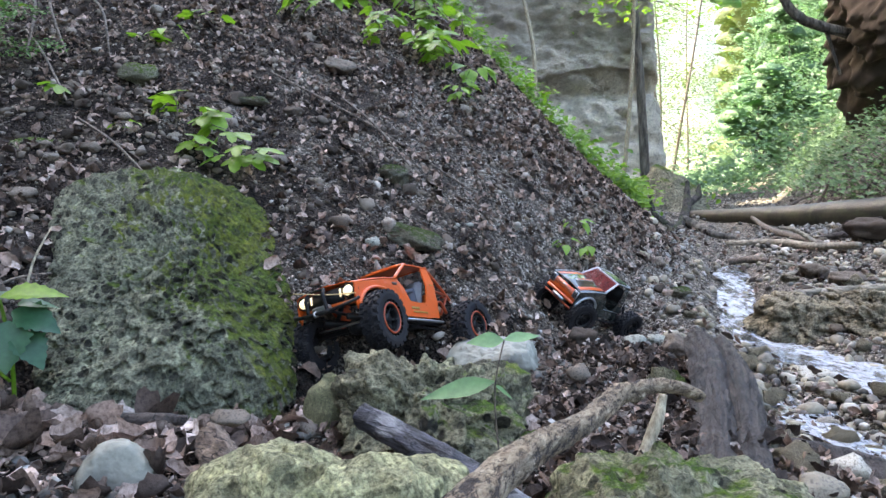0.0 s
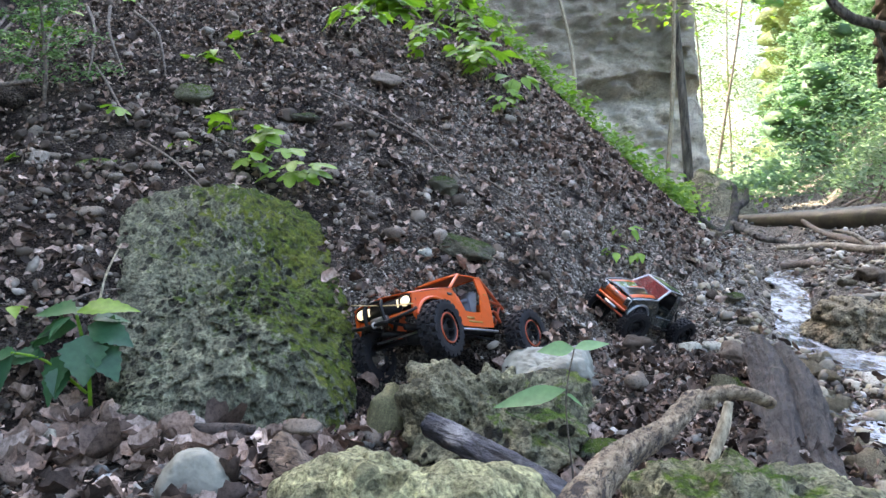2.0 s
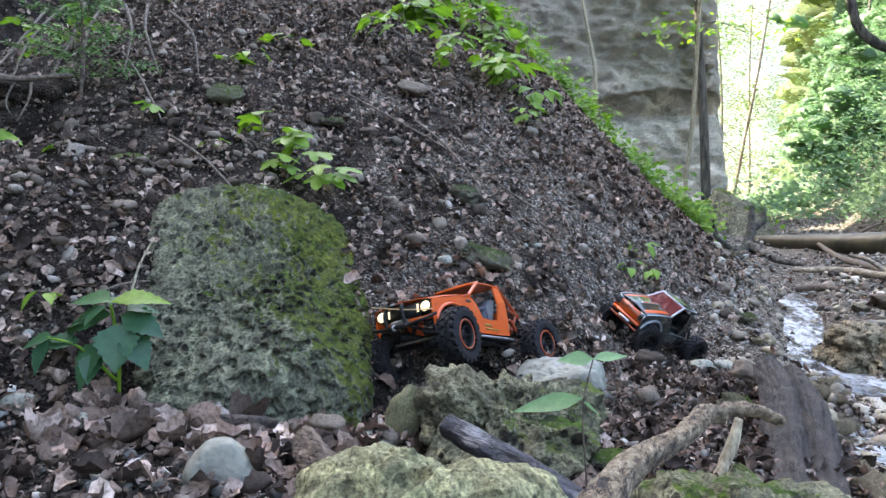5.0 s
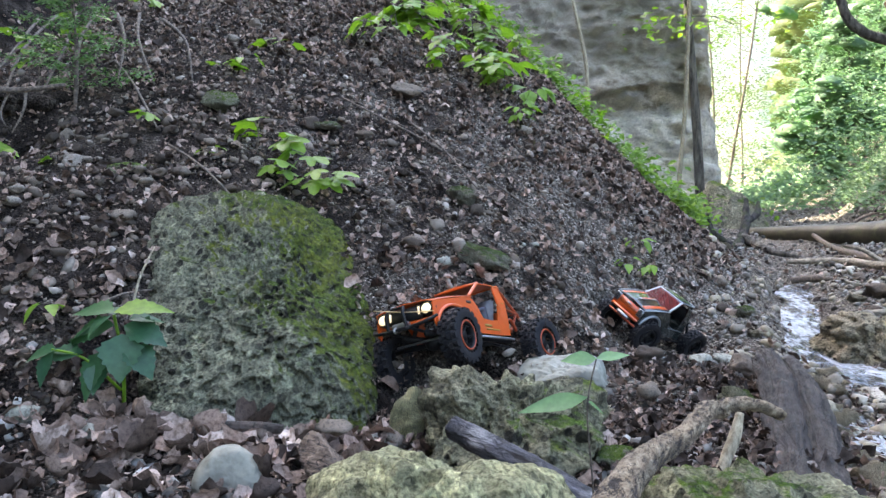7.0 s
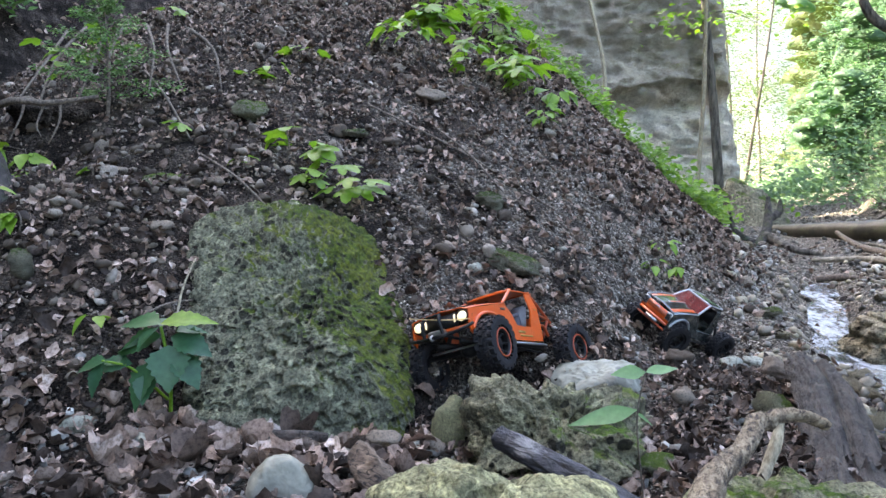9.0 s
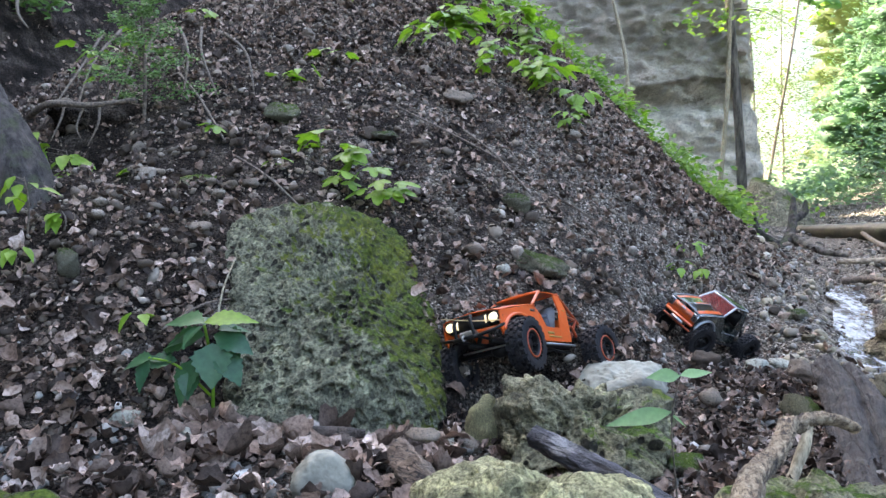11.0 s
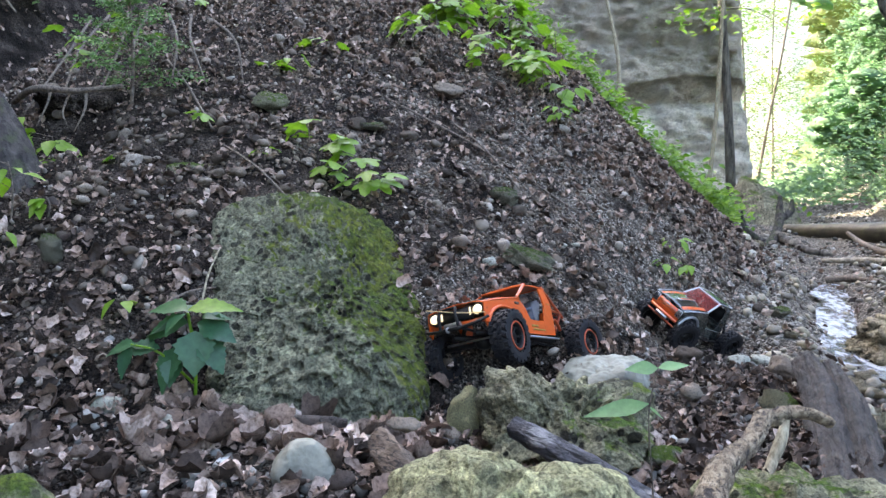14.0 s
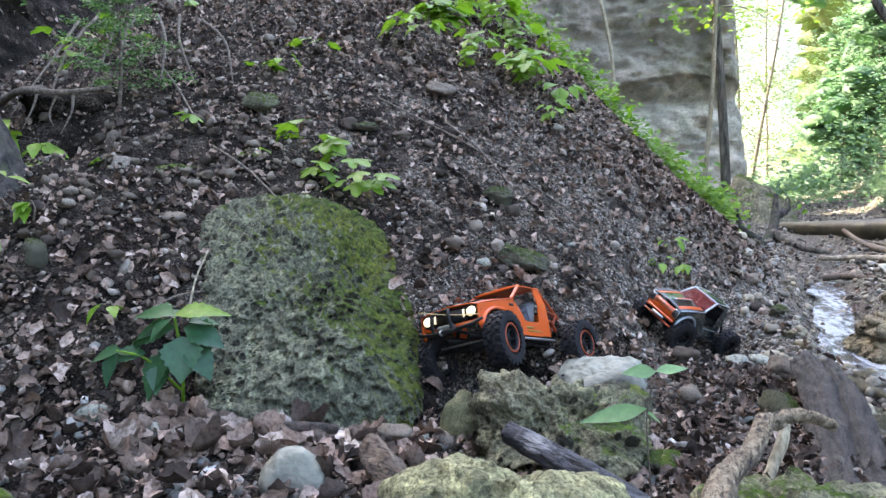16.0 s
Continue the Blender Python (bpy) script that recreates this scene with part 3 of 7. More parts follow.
def grid_mesh(xs, ys, z):
    gx, gy = np.meshgrid(xs, ys, indexing="ij")
    v = np.stack([gx, gy, z(gx, gy)], -1).reshape(-1, 3)
    nx, ny = len(xs), len(ys)
    i = (np.arange(nx - 1)[:, None] * ny + np.arange(ny - 1)[None, :]).ravel()
    return v, np.stack([i, i + ny, i + ny + 1, i + 1], -1)


ground = part("ground", grid_mesh(axis(-2.2, 2.4, 0.025, 120), axis(0.2, 5.0, 0.025, 140), land), SOIL)
tagged(ground, "dark damp soil of a wooded gully, scree slope above a gravel stream bed", "ground", kind="structure")


def water_mesh():
    ys = np.arange(0.2, 3.62, 0.03)
    us = np.linspace(-1, 1, 26)
    gy, gu = np.meshgrid(ys, us, indexing="ij")
    half = np.interp(gy, (1.5, 1.9, 2.2, 2.5, 2.9, 3.1, 3.2, 3.35, 3.5, 3.6), (0.26, 0.25, 0.19, 0.13, 0.11, 0.07, 0.04, 0.10, 0.09, 0.02))
    gx = stream_x(gy) + 0.02 + gu * half * (1 + 0.18 * np.sin(gy * 9 + 2 * gu))
    gz = water_level(gy) + 0.012 * (fbm(gx * 9, gy * 6, 21) - 0.5) + 0.006 * (fbm(gx * 30, gy * 22, 25) - 0.5)
    v = np.stack([gx, gy, gz], -1).reshape(-1, 3)
    n = len(us)
    i = (np.arange(len(ys) - 1)[:, None] * n + np.arange(n - 1)[None, :]).ravel()
    return v, np.stack([i, i + 1, i + n + 1, i + n], -1)


water = tagged(part("water", water_mesh(), WATER), "clear shallow stream rippling over gravel, bright sky sheen painted in with foam", "water", kind="structure")


def rill_mesh():
    """A thin side rill that seeps between the stones."""
    gy, gu = np.meshgrid(np.arange(0.9, 2.05, 0.02), np.linspace(-0.08, 0.08, 9), indexing="ij")
    gx = 0.775 + 0.03 * np.sin(gy * 7) + 0.10 * np.clip((gy - 1.6) / 0.4, 0, 1) + gu * (1 + 0.4 * np.sin(gy * 13))
    gz = bed(gy) - 0.060 * np.clip((2.0 - gy) / 0.4, 0.5, 1) + 0.010 * (fbm(gx * 12, gy * 12, 27) - 0.5)
    v = np.stack([gx, gy, gz], -1).reshape(-1, 3)
    i = (np.arange(gy.shape[0] - 1)[:, None] * 9 + np.arange(8)[None, :]).ravel()
    return v, np.stack([i, i + 1, i + 10, i + 9], -1)


tagged(part("rill", rill_mesh(), WATER), "thin bright rill seeping between wet stones", "water", kind="structure")


# ---------------------------------------------------------------- rocks
def ico(level):
    bm = bmesh.new()
    bmesh.ops.create_icosphere(bm, subdivisions=level, radius=1)
    v = np.array([x.co[:] for x in bm.verts])
    f = np.array([[x.index for x in p.verts] for p in bm.faces])
    bm.free()
    return v, f


def noise3(v, scale, seed, octaves=3, ridged=False):
    off = Vector((seed * 7.13, seed * 3.7, seed * 1.9))
    out = np.empty(len(v))
    for k, p in enumerate(v):
        q = Vector(p) * scale + off
        s, amp = 0.0, 1.0
        for _ in range(octaves):
            n = noise.noise(q)
            s += amp * ((1 - 2 * abs(n)) if ridged else n)
            q, amp = q * 2.05, amp * 0.5
        out[k] = s
    return out


def rock_shape(seed, level=3, planes=9, sharp=9.0, bumps=0.10, fine=0.03, squash=(1, 1, 1)):
    """A worn stone: a rounded meeting of random faces, roughened."""
    rng = np.random.default_rng(seed)
    v, f = ico(level)
    n = rng.normal(size=(planes, 3))
    n /= np.linalg.norm(n, axis=1, keepdims=True)
    n = np.concatenate([n, -n[: planes // 2]])
    d = rng.uniform(0.72, 1.0, len(n))
    r = (np.maximum(v @ n.T, 1e-3) / d) ** sharp
    r = r.sum(1) ** (-1 / sharp)
    r = np.minimum(r, 1.35)
    r = r * (1 + bumps * noise3(v, 1.6, seed, 3) + fine * noise3(v, 6, seed + 5, 3))
    v = v * r[:, None] * np.array(squash)
    v /= np.abs(v).max(0).max()
    return v, f


def cut_rock(center, faces, level=6, sharp=14.0, relief=(0.02, 5.0, 0.012, 22.0), pits=0.0, seed=1, pit_scale=28.0, steep=1.0, dents=()):
    """A boulder bounded by faces (normal, distance from the center), with rounded edges, relief and pits, in metres."""
    v, f = ico(level)
    n = np.array([a for a, _ in faces], float)
    n /= np.linalg.norm(n, axis=1, keepdims=True)
    d = np.array([b for _, b in faces])
    r = ((np.maximum(v @ n.T, 1e-4) / d) ** sharp).sum(1) ** (-1 / sharp)
    p = v * r[:, None]
    h = relief[0] * noise3(p, relief[1], seed, 4) + relief[2] * noise3(p, relief[3], seed + 3, 3)
    if pits:
        for k, q in enumerate(p):
            w = Vector(q) * pit_scale
            w = w + noise.noise_vector(w * 0.7) * 0.5
            size = 1.6 + 3.0 * abs(noise.noise(w * 0.35))
            h[k] -= pits * min(1.0, steep * max(0.0, 1 - size * noise.voronoi(w)[0][0]))
    for spot, reach, depth in dents:
        h -= depth * np.exp(-((np.linalg.norm((p - np.array(spot)) * (0.8, 1, 1.4), axis=1) / reach) ** 4))
    return p + v * h[:, None], f


ROCK_MESHES = {}


def rock_mesh(material, variant, squash, level=4):
    key = (material.name, variant, squash, level)
    if key not in ROCK_MESHES:
        me = bpy.data.meshes.new("rock")
        fill(me, *rock_shape(100 + variant, level, 8 + variant % 4, 8 + variant % 6, *((0.3, 0.13) if material in (TUFA, BROWN_CRUST, GREEN_ROCK) else (0.2, 0.07)), squash))
        me.materials.append(material)
        me.polygons.foreach_set("use_smooth", [True] * len(me.polygons))
        ROCK_MESHES[key] = me
    return ROCK_MESHES[key]


def rock(x, y, size, up=0.35, turn=0.0, tip=(0, 0), material=None, variant=0, squash=(1.0, 0.8, 0.6), label="", z=None, name="rock", group="stones along the stream"):
    me = rock_mesh(material or ROCK, variant, squash, 4 if size > 0.045 else 3)
    ob = new(name, me)
    zz = float(land(x, y)) if z is None else z
    ob.matrix_world = pose(x, y, zz + size * squash[2] * up, tip[0], tip[1], turn) @ Matrix.Scale(size, 4)
    return tagged(ob, label or "grey weathered stone half sunk in leaf litter", "rock", group)


def boulder(name, center, faces, material, label, **kw):
    v, f = cut_rock(center, faces, **kw)
    ob = part(name, (v, f), material)
    ob.location = center
    return tagged(ob, label, "boulder")


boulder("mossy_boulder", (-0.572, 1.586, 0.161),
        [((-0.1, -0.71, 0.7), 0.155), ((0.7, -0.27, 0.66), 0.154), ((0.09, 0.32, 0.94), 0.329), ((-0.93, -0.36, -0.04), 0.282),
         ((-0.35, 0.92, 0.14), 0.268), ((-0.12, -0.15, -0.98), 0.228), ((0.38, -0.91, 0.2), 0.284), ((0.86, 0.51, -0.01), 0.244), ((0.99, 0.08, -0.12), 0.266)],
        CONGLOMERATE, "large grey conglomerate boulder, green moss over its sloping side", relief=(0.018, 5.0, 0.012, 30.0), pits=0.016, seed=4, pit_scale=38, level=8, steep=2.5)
boulder("mossy_rock", (-0.70, 1.80, 0.425), [((-0.1, -0.6, 0.6), 0.05), ((0, 0.2, 1), 0.055), ((1, 0, 0.3), 0.06), ((-1, 0, 0.3), 0.075), ((0, 1, 0), 0.07), ((0, 0, -1), 0.12)],
        TOP_MOSS, "small mossy stone leaning behind the large boulder", relief=(0.02, 11.0, 0.01, 34.0), pits=0.005, seed=6, pit_scale=46, level=5, sharp=6)
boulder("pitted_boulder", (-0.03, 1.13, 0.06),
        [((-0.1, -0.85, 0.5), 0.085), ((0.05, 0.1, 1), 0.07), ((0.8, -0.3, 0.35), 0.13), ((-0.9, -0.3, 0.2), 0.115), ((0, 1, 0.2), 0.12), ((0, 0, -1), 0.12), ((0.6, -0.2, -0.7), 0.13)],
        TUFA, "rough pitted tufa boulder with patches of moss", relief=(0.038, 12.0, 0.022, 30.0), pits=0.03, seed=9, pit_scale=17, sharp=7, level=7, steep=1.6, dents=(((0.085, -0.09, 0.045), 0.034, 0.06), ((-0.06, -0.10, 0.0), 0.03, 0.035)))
boulder("pale_boulder", (-0.115, 0.68, 0.046),
        [((-0.05, -0.75, 0.6), 0.11), ((0.0, 0.25, 0.97), 0.10), ((0.9, -0.2, 0.3), 0.145), ((-0.9, -0.2, 0.35), 0.15), ((0, 1, 0.3), 0.1), ((0, 0, -1), 0.14)],
        PALE_TUFA, "pale yellowish tufa boulder with a lumpy top", relief=(0.022, 9.0, 0.008, 36.0), pits=0.012, seed=14, pit_scale=24, sharp=7, level=7, steep=1.5, dents=(((0.01, -0.02, 0.10), 0.022, 0.025),))
boulder("low_mossy_boulder", (0.27, 0.80, 0.0),
        [((0, -0.8, 0.6), 0.1), ((0.05, 0.1, 1), 0.085), ((0.95, -0.1, 0.2), 0.17), ((-0.95, -0.1, 0.2), 0.13), ((0, 1, 0.2), 0.09), ((0, 0, -1), 0.1)],
        LOW_TUFA, "low pitted tufa boulder with a patch of bright moss", relief=(0.026, 10.0, 0.014, 32.0), pits=0.008, seed=23, pit_scale=36, level=6, sharp=7)
boulder("pale_flat_stone", (0.116, 1.615, 0.016),
        [((-0.28, -0.3, 0.92), 0.054), ((-0.1, 0.1, 1), 0.06), ((0.95, -0.1, 0.3), 0.10), ((-0.9, -0.2, 0.35), 0.092), ((0.1, -0.75, -0.65), 0.056), ((0.2, -0.95, 0.25), 0.088), ((0, 1, 0), 0.08), ((0, 0, -1), 0.06)],
        PALE_ROCK, "pale grey flat limestone with a smooth top", relief=(0.016, 9.0, 0.006, 40.0), seed=31, level=6, sharp=5)
boulder("grey_cobble", (-0.45, 0.955, 0.02),
        [((0.35, -0.85, 0.25), 0.030), ((0.05, -0.8, 0.75), 0.045)] + [((math.cos(a), math.sin(a), e), 0.053 - 0.004 * abs(e)) for e in (-0.4, 0.4, 1.0) for a in np.linspace(0.2, 6.0, 8)] + [((0, 0, 1), 0.048), ((0, 0, -1), 0.05)],
        COBBLE, "smooth grey cobble with a broken angular face", relief=(0.004, 12.0, 0.002, 60.0), seed=37, level=6, sharp=16)
rock(-0.413, 0.97, 0.021, 0.5, 20, material=COBBLE, variant=1, squash=(1, 0.9, 0.9), label="small smooth grey pebble beside a cobble", z=0.0)

# ---------------------------------------------------------------- stones and leaves that nobody could count
def turned(rng, n, normals, tilt):
    """Random turns whose z lies along the ground's normal, give or take tilt."""
    up = normals + rng.normal(0, tilt, (n, 3))
    up /= np.linalg.norm(up, axis=1, keepdims=True)
    a = rng.normal(size=(n, 3))
    a -= (a * up).sum(1, keepdims=True) * up
    a /= np.linalg.norm(a, axis=1, keepdims=True)
    return np.stack([a, np.cross(up, a), up], -1)


def strewn(shapes, faces, places, turns, sizes, seed):
    """Many copies of a few shapes as one mesh."""
    rng = np.random.default_rng(seed)
    pick = rng.integers(0, len(shapes), len(places))
    v = np.stack(shapes)[pick] * sizes[:, None, :]
    v = np.einsum("nij,nkj->nki", turns, v) + places[:, None, :]
    k = v.shape[1]
    f = np.concatenate([faces[None] + (np.arange(len(places)) * k)[:, None, None]])
    return v.reshape(-1, 3), f.reshape(-1, faces.shape[1])


def pebbles(name, n, area, size, level, material, seed, where, label, sink=0.25, flat=0.65, sharp=7):
    rng = np.random.default_rng(seed)
    shapes = [rock_shape(seed * 10 + k, level, 7, sharp, 0.12, 0.02)[0] for k in range(8)]
    faces = ico(level)[1]
    x, y = rng.uniform(area[0], area[1], n * 6), rng.uniform(area[2], area[3], n * 6)
    keep = rng.uniform(size=n * 6) < where(x, y)
    x, y = x[keep][:n], y[keep][:n]
    n = len(x)
    s = size[0] * (size[1] / size[0]) ** (rng.uniform(size=n) ** 2.2)
    nor = land_normal(x, y)
    sizes = s[:, None] * np.stack([np.ones(n), rng.uniform(0.65, 1, n), rng.uniform(0.4, 0.85, n) * flat / 0.65], -1)
    p = np.stack([x, y, land(x, y)], -1) + nor * (sizes[:, 2:] * (1 - 2 * sink))
    v, f = strewn(shapes, faces, p, turned(rng, n, nor, 0.25), sizes, seed)
    return tagged(part(name, (v, f), material, smooth=True), label, "stones", kind="stuff")


def leaf_shape(seed, rows=5, across=3):
    """A dry leaf creased along its rib, curled, with a wavy edge."""
    rng = np.random.default_rng(seed)
    t = np.linspace(0, 1, rows)
    w = np.sin(np.pi * np.clip(t, 0.04, 0.97) ** 0.85) ** 0.65 * rng.uniform(0.26, 0.36)
    fold, curl, twist, roll = rng.uniform(0.0, 0.7), rng.uniform(-1.4, 1.8), rng.uniform(-1.3, 1.3), rng.uniform(-0.8, 2.8)
    wave, beat, bend, side = rng.uniform(0.02, 0.07), rng.uniform(7, 13), rng.uniform(0, 6.3), rng.uniform(-0.25, 0.25)
    v, f = [], []
    for k in range(rows):
        y, h = t[k] - 0.5, curl * (t[k] - 0.5) ** 2
        a = twist * (t[k] - 0.5)
        for j in range(across):
            u = 2 * j / (across - 1) - 1
            q = u * w[k] * (1 + 0.10 * math.sin(beat * 1.7 * t[k] + bend + 2 * u))
            up = abs(q) * fold + roll * q * q * 1.6 + wave * abs(u) * math.sin(beat * t[k] + bend + (1.5 if u > 0 else 0))
            x = q + side * (t[k] - 0.5) ** 2
            v.append((x * math.cos(a) - up * math.sin(a), y, h + up * math.cos(a) + x * math.sin(a)))
    for k in range(rows - 1):
        for j in range(across - 1):
            i = k * across + j
            f.append((i, i + 1, i + across + 1, i + across))
    return np.array(v), np.array(f)


def litter(name, n, area, size, seed, where, label, tilt=0.45, up=0.006, fine=False, material=None):
    rng = np.random.default_rng(seed)
    made = [leaf_shape(seed * 20 + k, *((9, 5) if fine else (5, 3))) for k in range(14)]
    x, y = rng.uniform(area[0], area[1], n * 5), rng.uniform(area[2], area[3], n * 5)
    keep = rng.uniform(size=n * 5) < where(x, y)
    x, y = x[keep][:n], y[keep][:n]
    n = len(x)
    nor = land_normal(x, y)
    s = size[0] * (size[1] / size[0]) ** (rng.uniform(size=n) ** (1.0 if fine else 1.7))
    p = np.stack([x, y, land(x, y)], -1) + nor * (up + rng.uniform(0, 0.012, n))[:, None]
    v, f = strewn([m[0] for m in made], made[0][1], p, turned(rng, n, nor, tilt), np.repeat(s[:, None], 3, 1), seed)
    return tagged(part(name, (v, f), material or LITTER, smooth=fine), label, "leaf litter", kind="stuff")


def clear(x, y):
    """1 away from the hollow under the orange truck, 0 in it."""
    u, w = (x + 0.14) * 0.549 + (y - 1.54) * 0.836, -(x + 0.14) * 0.836 + (y - 1.54) * 0.549
    return 1 - np.exp(-(((u / 0.26) ** 2 + (w / 0.16) ** 2) ** 2))


def on_scree(x, y):
    s = scree(x, y) - (bed(y) - 0.0)
    return np.clip(s / 0.15, 0, 1) * clear(x, y) * np.clip((x + 2.75) / 0.25, 0, 1) * np.interp(x, (-1.6, -1.0), (0.55, 1.0))


def dry_bed(x, y):
    s = scree(x, y) - bed(y)
    off = np.abs(x - stream_x(y))
    return np.clip(1 - s / 0.2, 0, 1) * np.clip((off - 0.1) / 0.2, 0.25, 1) * clear(x, y)


def leafy_corner(x, y):
    return np.clip((0.25 - x) / 0.5, 0, 1) * np.clip(1 - (scree(x, y) - bed(y)) / 0.45, 0.03, 1) * clear(x, y)


pebbles("scree_stones", 20000, (-2.6, 1.5, 1.2, 4.4), (0.003, 0.015), 1, PEBBLE, 11, on_scree, "small grey and brown stones strewn over the scree slope")
pebbles("coarse_scree", 1500, (-3.0, 1.5, 1.2, 4.6), (0.012, 0.028), 2, PEBBLE, 21, on_scree, "larger grey stones lying on the scree slope")
pebbles("far_scree_stones", 9000, (-3.6, 2.0, 3.4, 7.0), (0.006, 0.028), 1, PEBBLE, 12, on_scree, "grey stones strewn over the upper scree slope")
pebbles("gravel", 13000, (-1.2, 2.6, 0.5, 4.6), (0.003, 0.022), 1, FAR_PEBBLE, 13, dry_bed, "mixed grey gravel of the stream bank")
pebbles("stream_gravel", 1300, (0.4, 2.8, 0.6, 4.0), (0.006, 0.034), 2, STREAM_PEBBLE, 14, lambda x, y: np.clip(1.2 - np.abs(x - stream_x(y) - 0.1) / 0.6, 0, 1) * np.clip(np.abs(x - stream_x(y)) / 0.2 - 0.3 * np.clip(y - 1.8, 0, 1), 0.12, 1), "wet brown gravel in the stream bed", 0.22, sharp=16)
pebbles("shore_gravel", 1200, (0.5, 1.25, 0.9, 2.2), (0.006, 0.026), 2, STREAM_PEBBLE, 36, lambda x, y: np.clip((x - 0.36 - 0.2 * (y - 0.8)) / 0.1, 0, 1) * np.clip(np.abs(x - stream_x(y) + 0.05) / 0.3 - 0.2, 0.12, 0.9), "wet brown and olive gravel beside the water", 0.22, sharp=14)
pebbles("far_gravel", 9000, (0.8, 5.0, 3.4, 10.0), (0.006, 0.034), 1, FAR_PEBBLE, 15, dry_bed, "grey gravel further up the stream bed", sharp=12)
pebbles("bank_gravel", 900, (1.0, 2.4, 1.4, 3.3), (0.009, 0.034), 2, STREAM_PEBBLE, 41, lambda x, y: np.clip((x - stream_x(y) - 0.2) / 0.1, 0, 1), "brown and olive stones heaped on the bank across the water", 0.2, sharp=10)
litter("leaf_litter", 19000, (-2.8, 1.6, 1.1, 4.6), (0.007, 0.036), 16, on_scree, "scraps of dry brown leaves caught on the scree", material=DAMP_LITTER)
litter("whole_leaves", 1300, (-2.6, 1.4, 1.1, 4.6), (0.018, 0.04), 26, on_scree, "curled brown leaves lying on the scree", 0.3, 0.006, True, material=DAMP_LITTER)
litter("fallen_leaves", 1500, (-2.2, 0.3, 0.45, 1.9), (0.02, 0.06), 17, leafy_corner, "curled brown beech leaves heaped on the gully floor", 0.65, 0.014, True, FLOOR_LITTER)
litter("side_leaves", 380, (-2.2, -0.78, 1.1, 2.05), (0.018, 0.045), 45, lambda x, y: np.clip((-0.78 - x) / 0.2, 0, 1) * np.clip((fbm(x * 2.2, y * 2.2, 71) - 0.3) / 0.2, 0.15, 1), "brown beech leaves drifted over the foot of the slope", 0.4, 0.010, True, WET_LITTER)
litter("leaf_crumbs", 6000, (-1.8, 0.9, 0.45, 1.8), (0.008, 0.022), 27, lambda x, y: np.clip(1 - (scree(x, y) - bed(y)) / 0.3, 0, 1), "crumbs of dead leaves and bark on the ground")
litter("upper_leaf_litter", 8000, (-4.2, 1.8, 2.8, 7.0), (0.016, 0.05), 18, on_scree, "dry brown leaves on the upper slope", material=DAMP_LITTER)
litter("bed_leaf_litter", 2200, (-0.1, 2.2, 0.9, 4.5), (0.015, 0.045), 19, dry_bed, "dark damp leaves among the gravel")
litter("pale_leaves", 120, (-0.80, -0.25, 1.0, 1.30), (0.045, 0.075), 29, lambda x, y: clear(x, y) * np.clip(1 - (scree(x, y) - bed(y)) / 0.3, 0, 1), "large pinkish brown leaves crumpled at the foot of a boulder", 0.5, 0.02, True, PINK_LITTER)
litter("bank_litter", 1100, (-3.5, -2.5, 2.0, 4.8), (0.02, 0.05), 43, lambda x, y: 0.8 + 0 * x, "dead brown leaves clinging to the steep earth bank", 0.4, 0.008, material=DAMP_LITTER)
pebbles("soil_crumbs", 5000, (-2.0, 0.7, 0.5, 1.9), (0.004, 0.02), 1, CRUMB, 35, lambda x, y: clear(x, y) * np.clip(1 - (scree(x, y) - bed(y)) / 0.5, 0, 1), "dark crumbs of damp soil and rotten wood", sharp=12)
litter("wood_crumbs", 2200, (-1.9, 0.6, 0.6, 1.9), (0.01, 0.028), 33, lambda x, y: clear(x, y) * np.clip(1 - (scree(x, y) - bed(y)) / 0.3, 0, 1), "dark scraps of rotting leaves and bark", 0.6, 0.012)
litter("damp_leaves", 520, (0.05, 0.62, 0.95, 1.85), (0.016, 0.045), 39, lambda x, y: np.clip((0.62 - x) / 0.1, 0, 1) * np.clip(np.hypot((x - 0.11) / 0.2, (y - 1.55) / 0.22) - 0.8, 0, 1), "dark wet leaves matted between the boulders and the log", 0.45, 0.010, True, WET_LITTER)

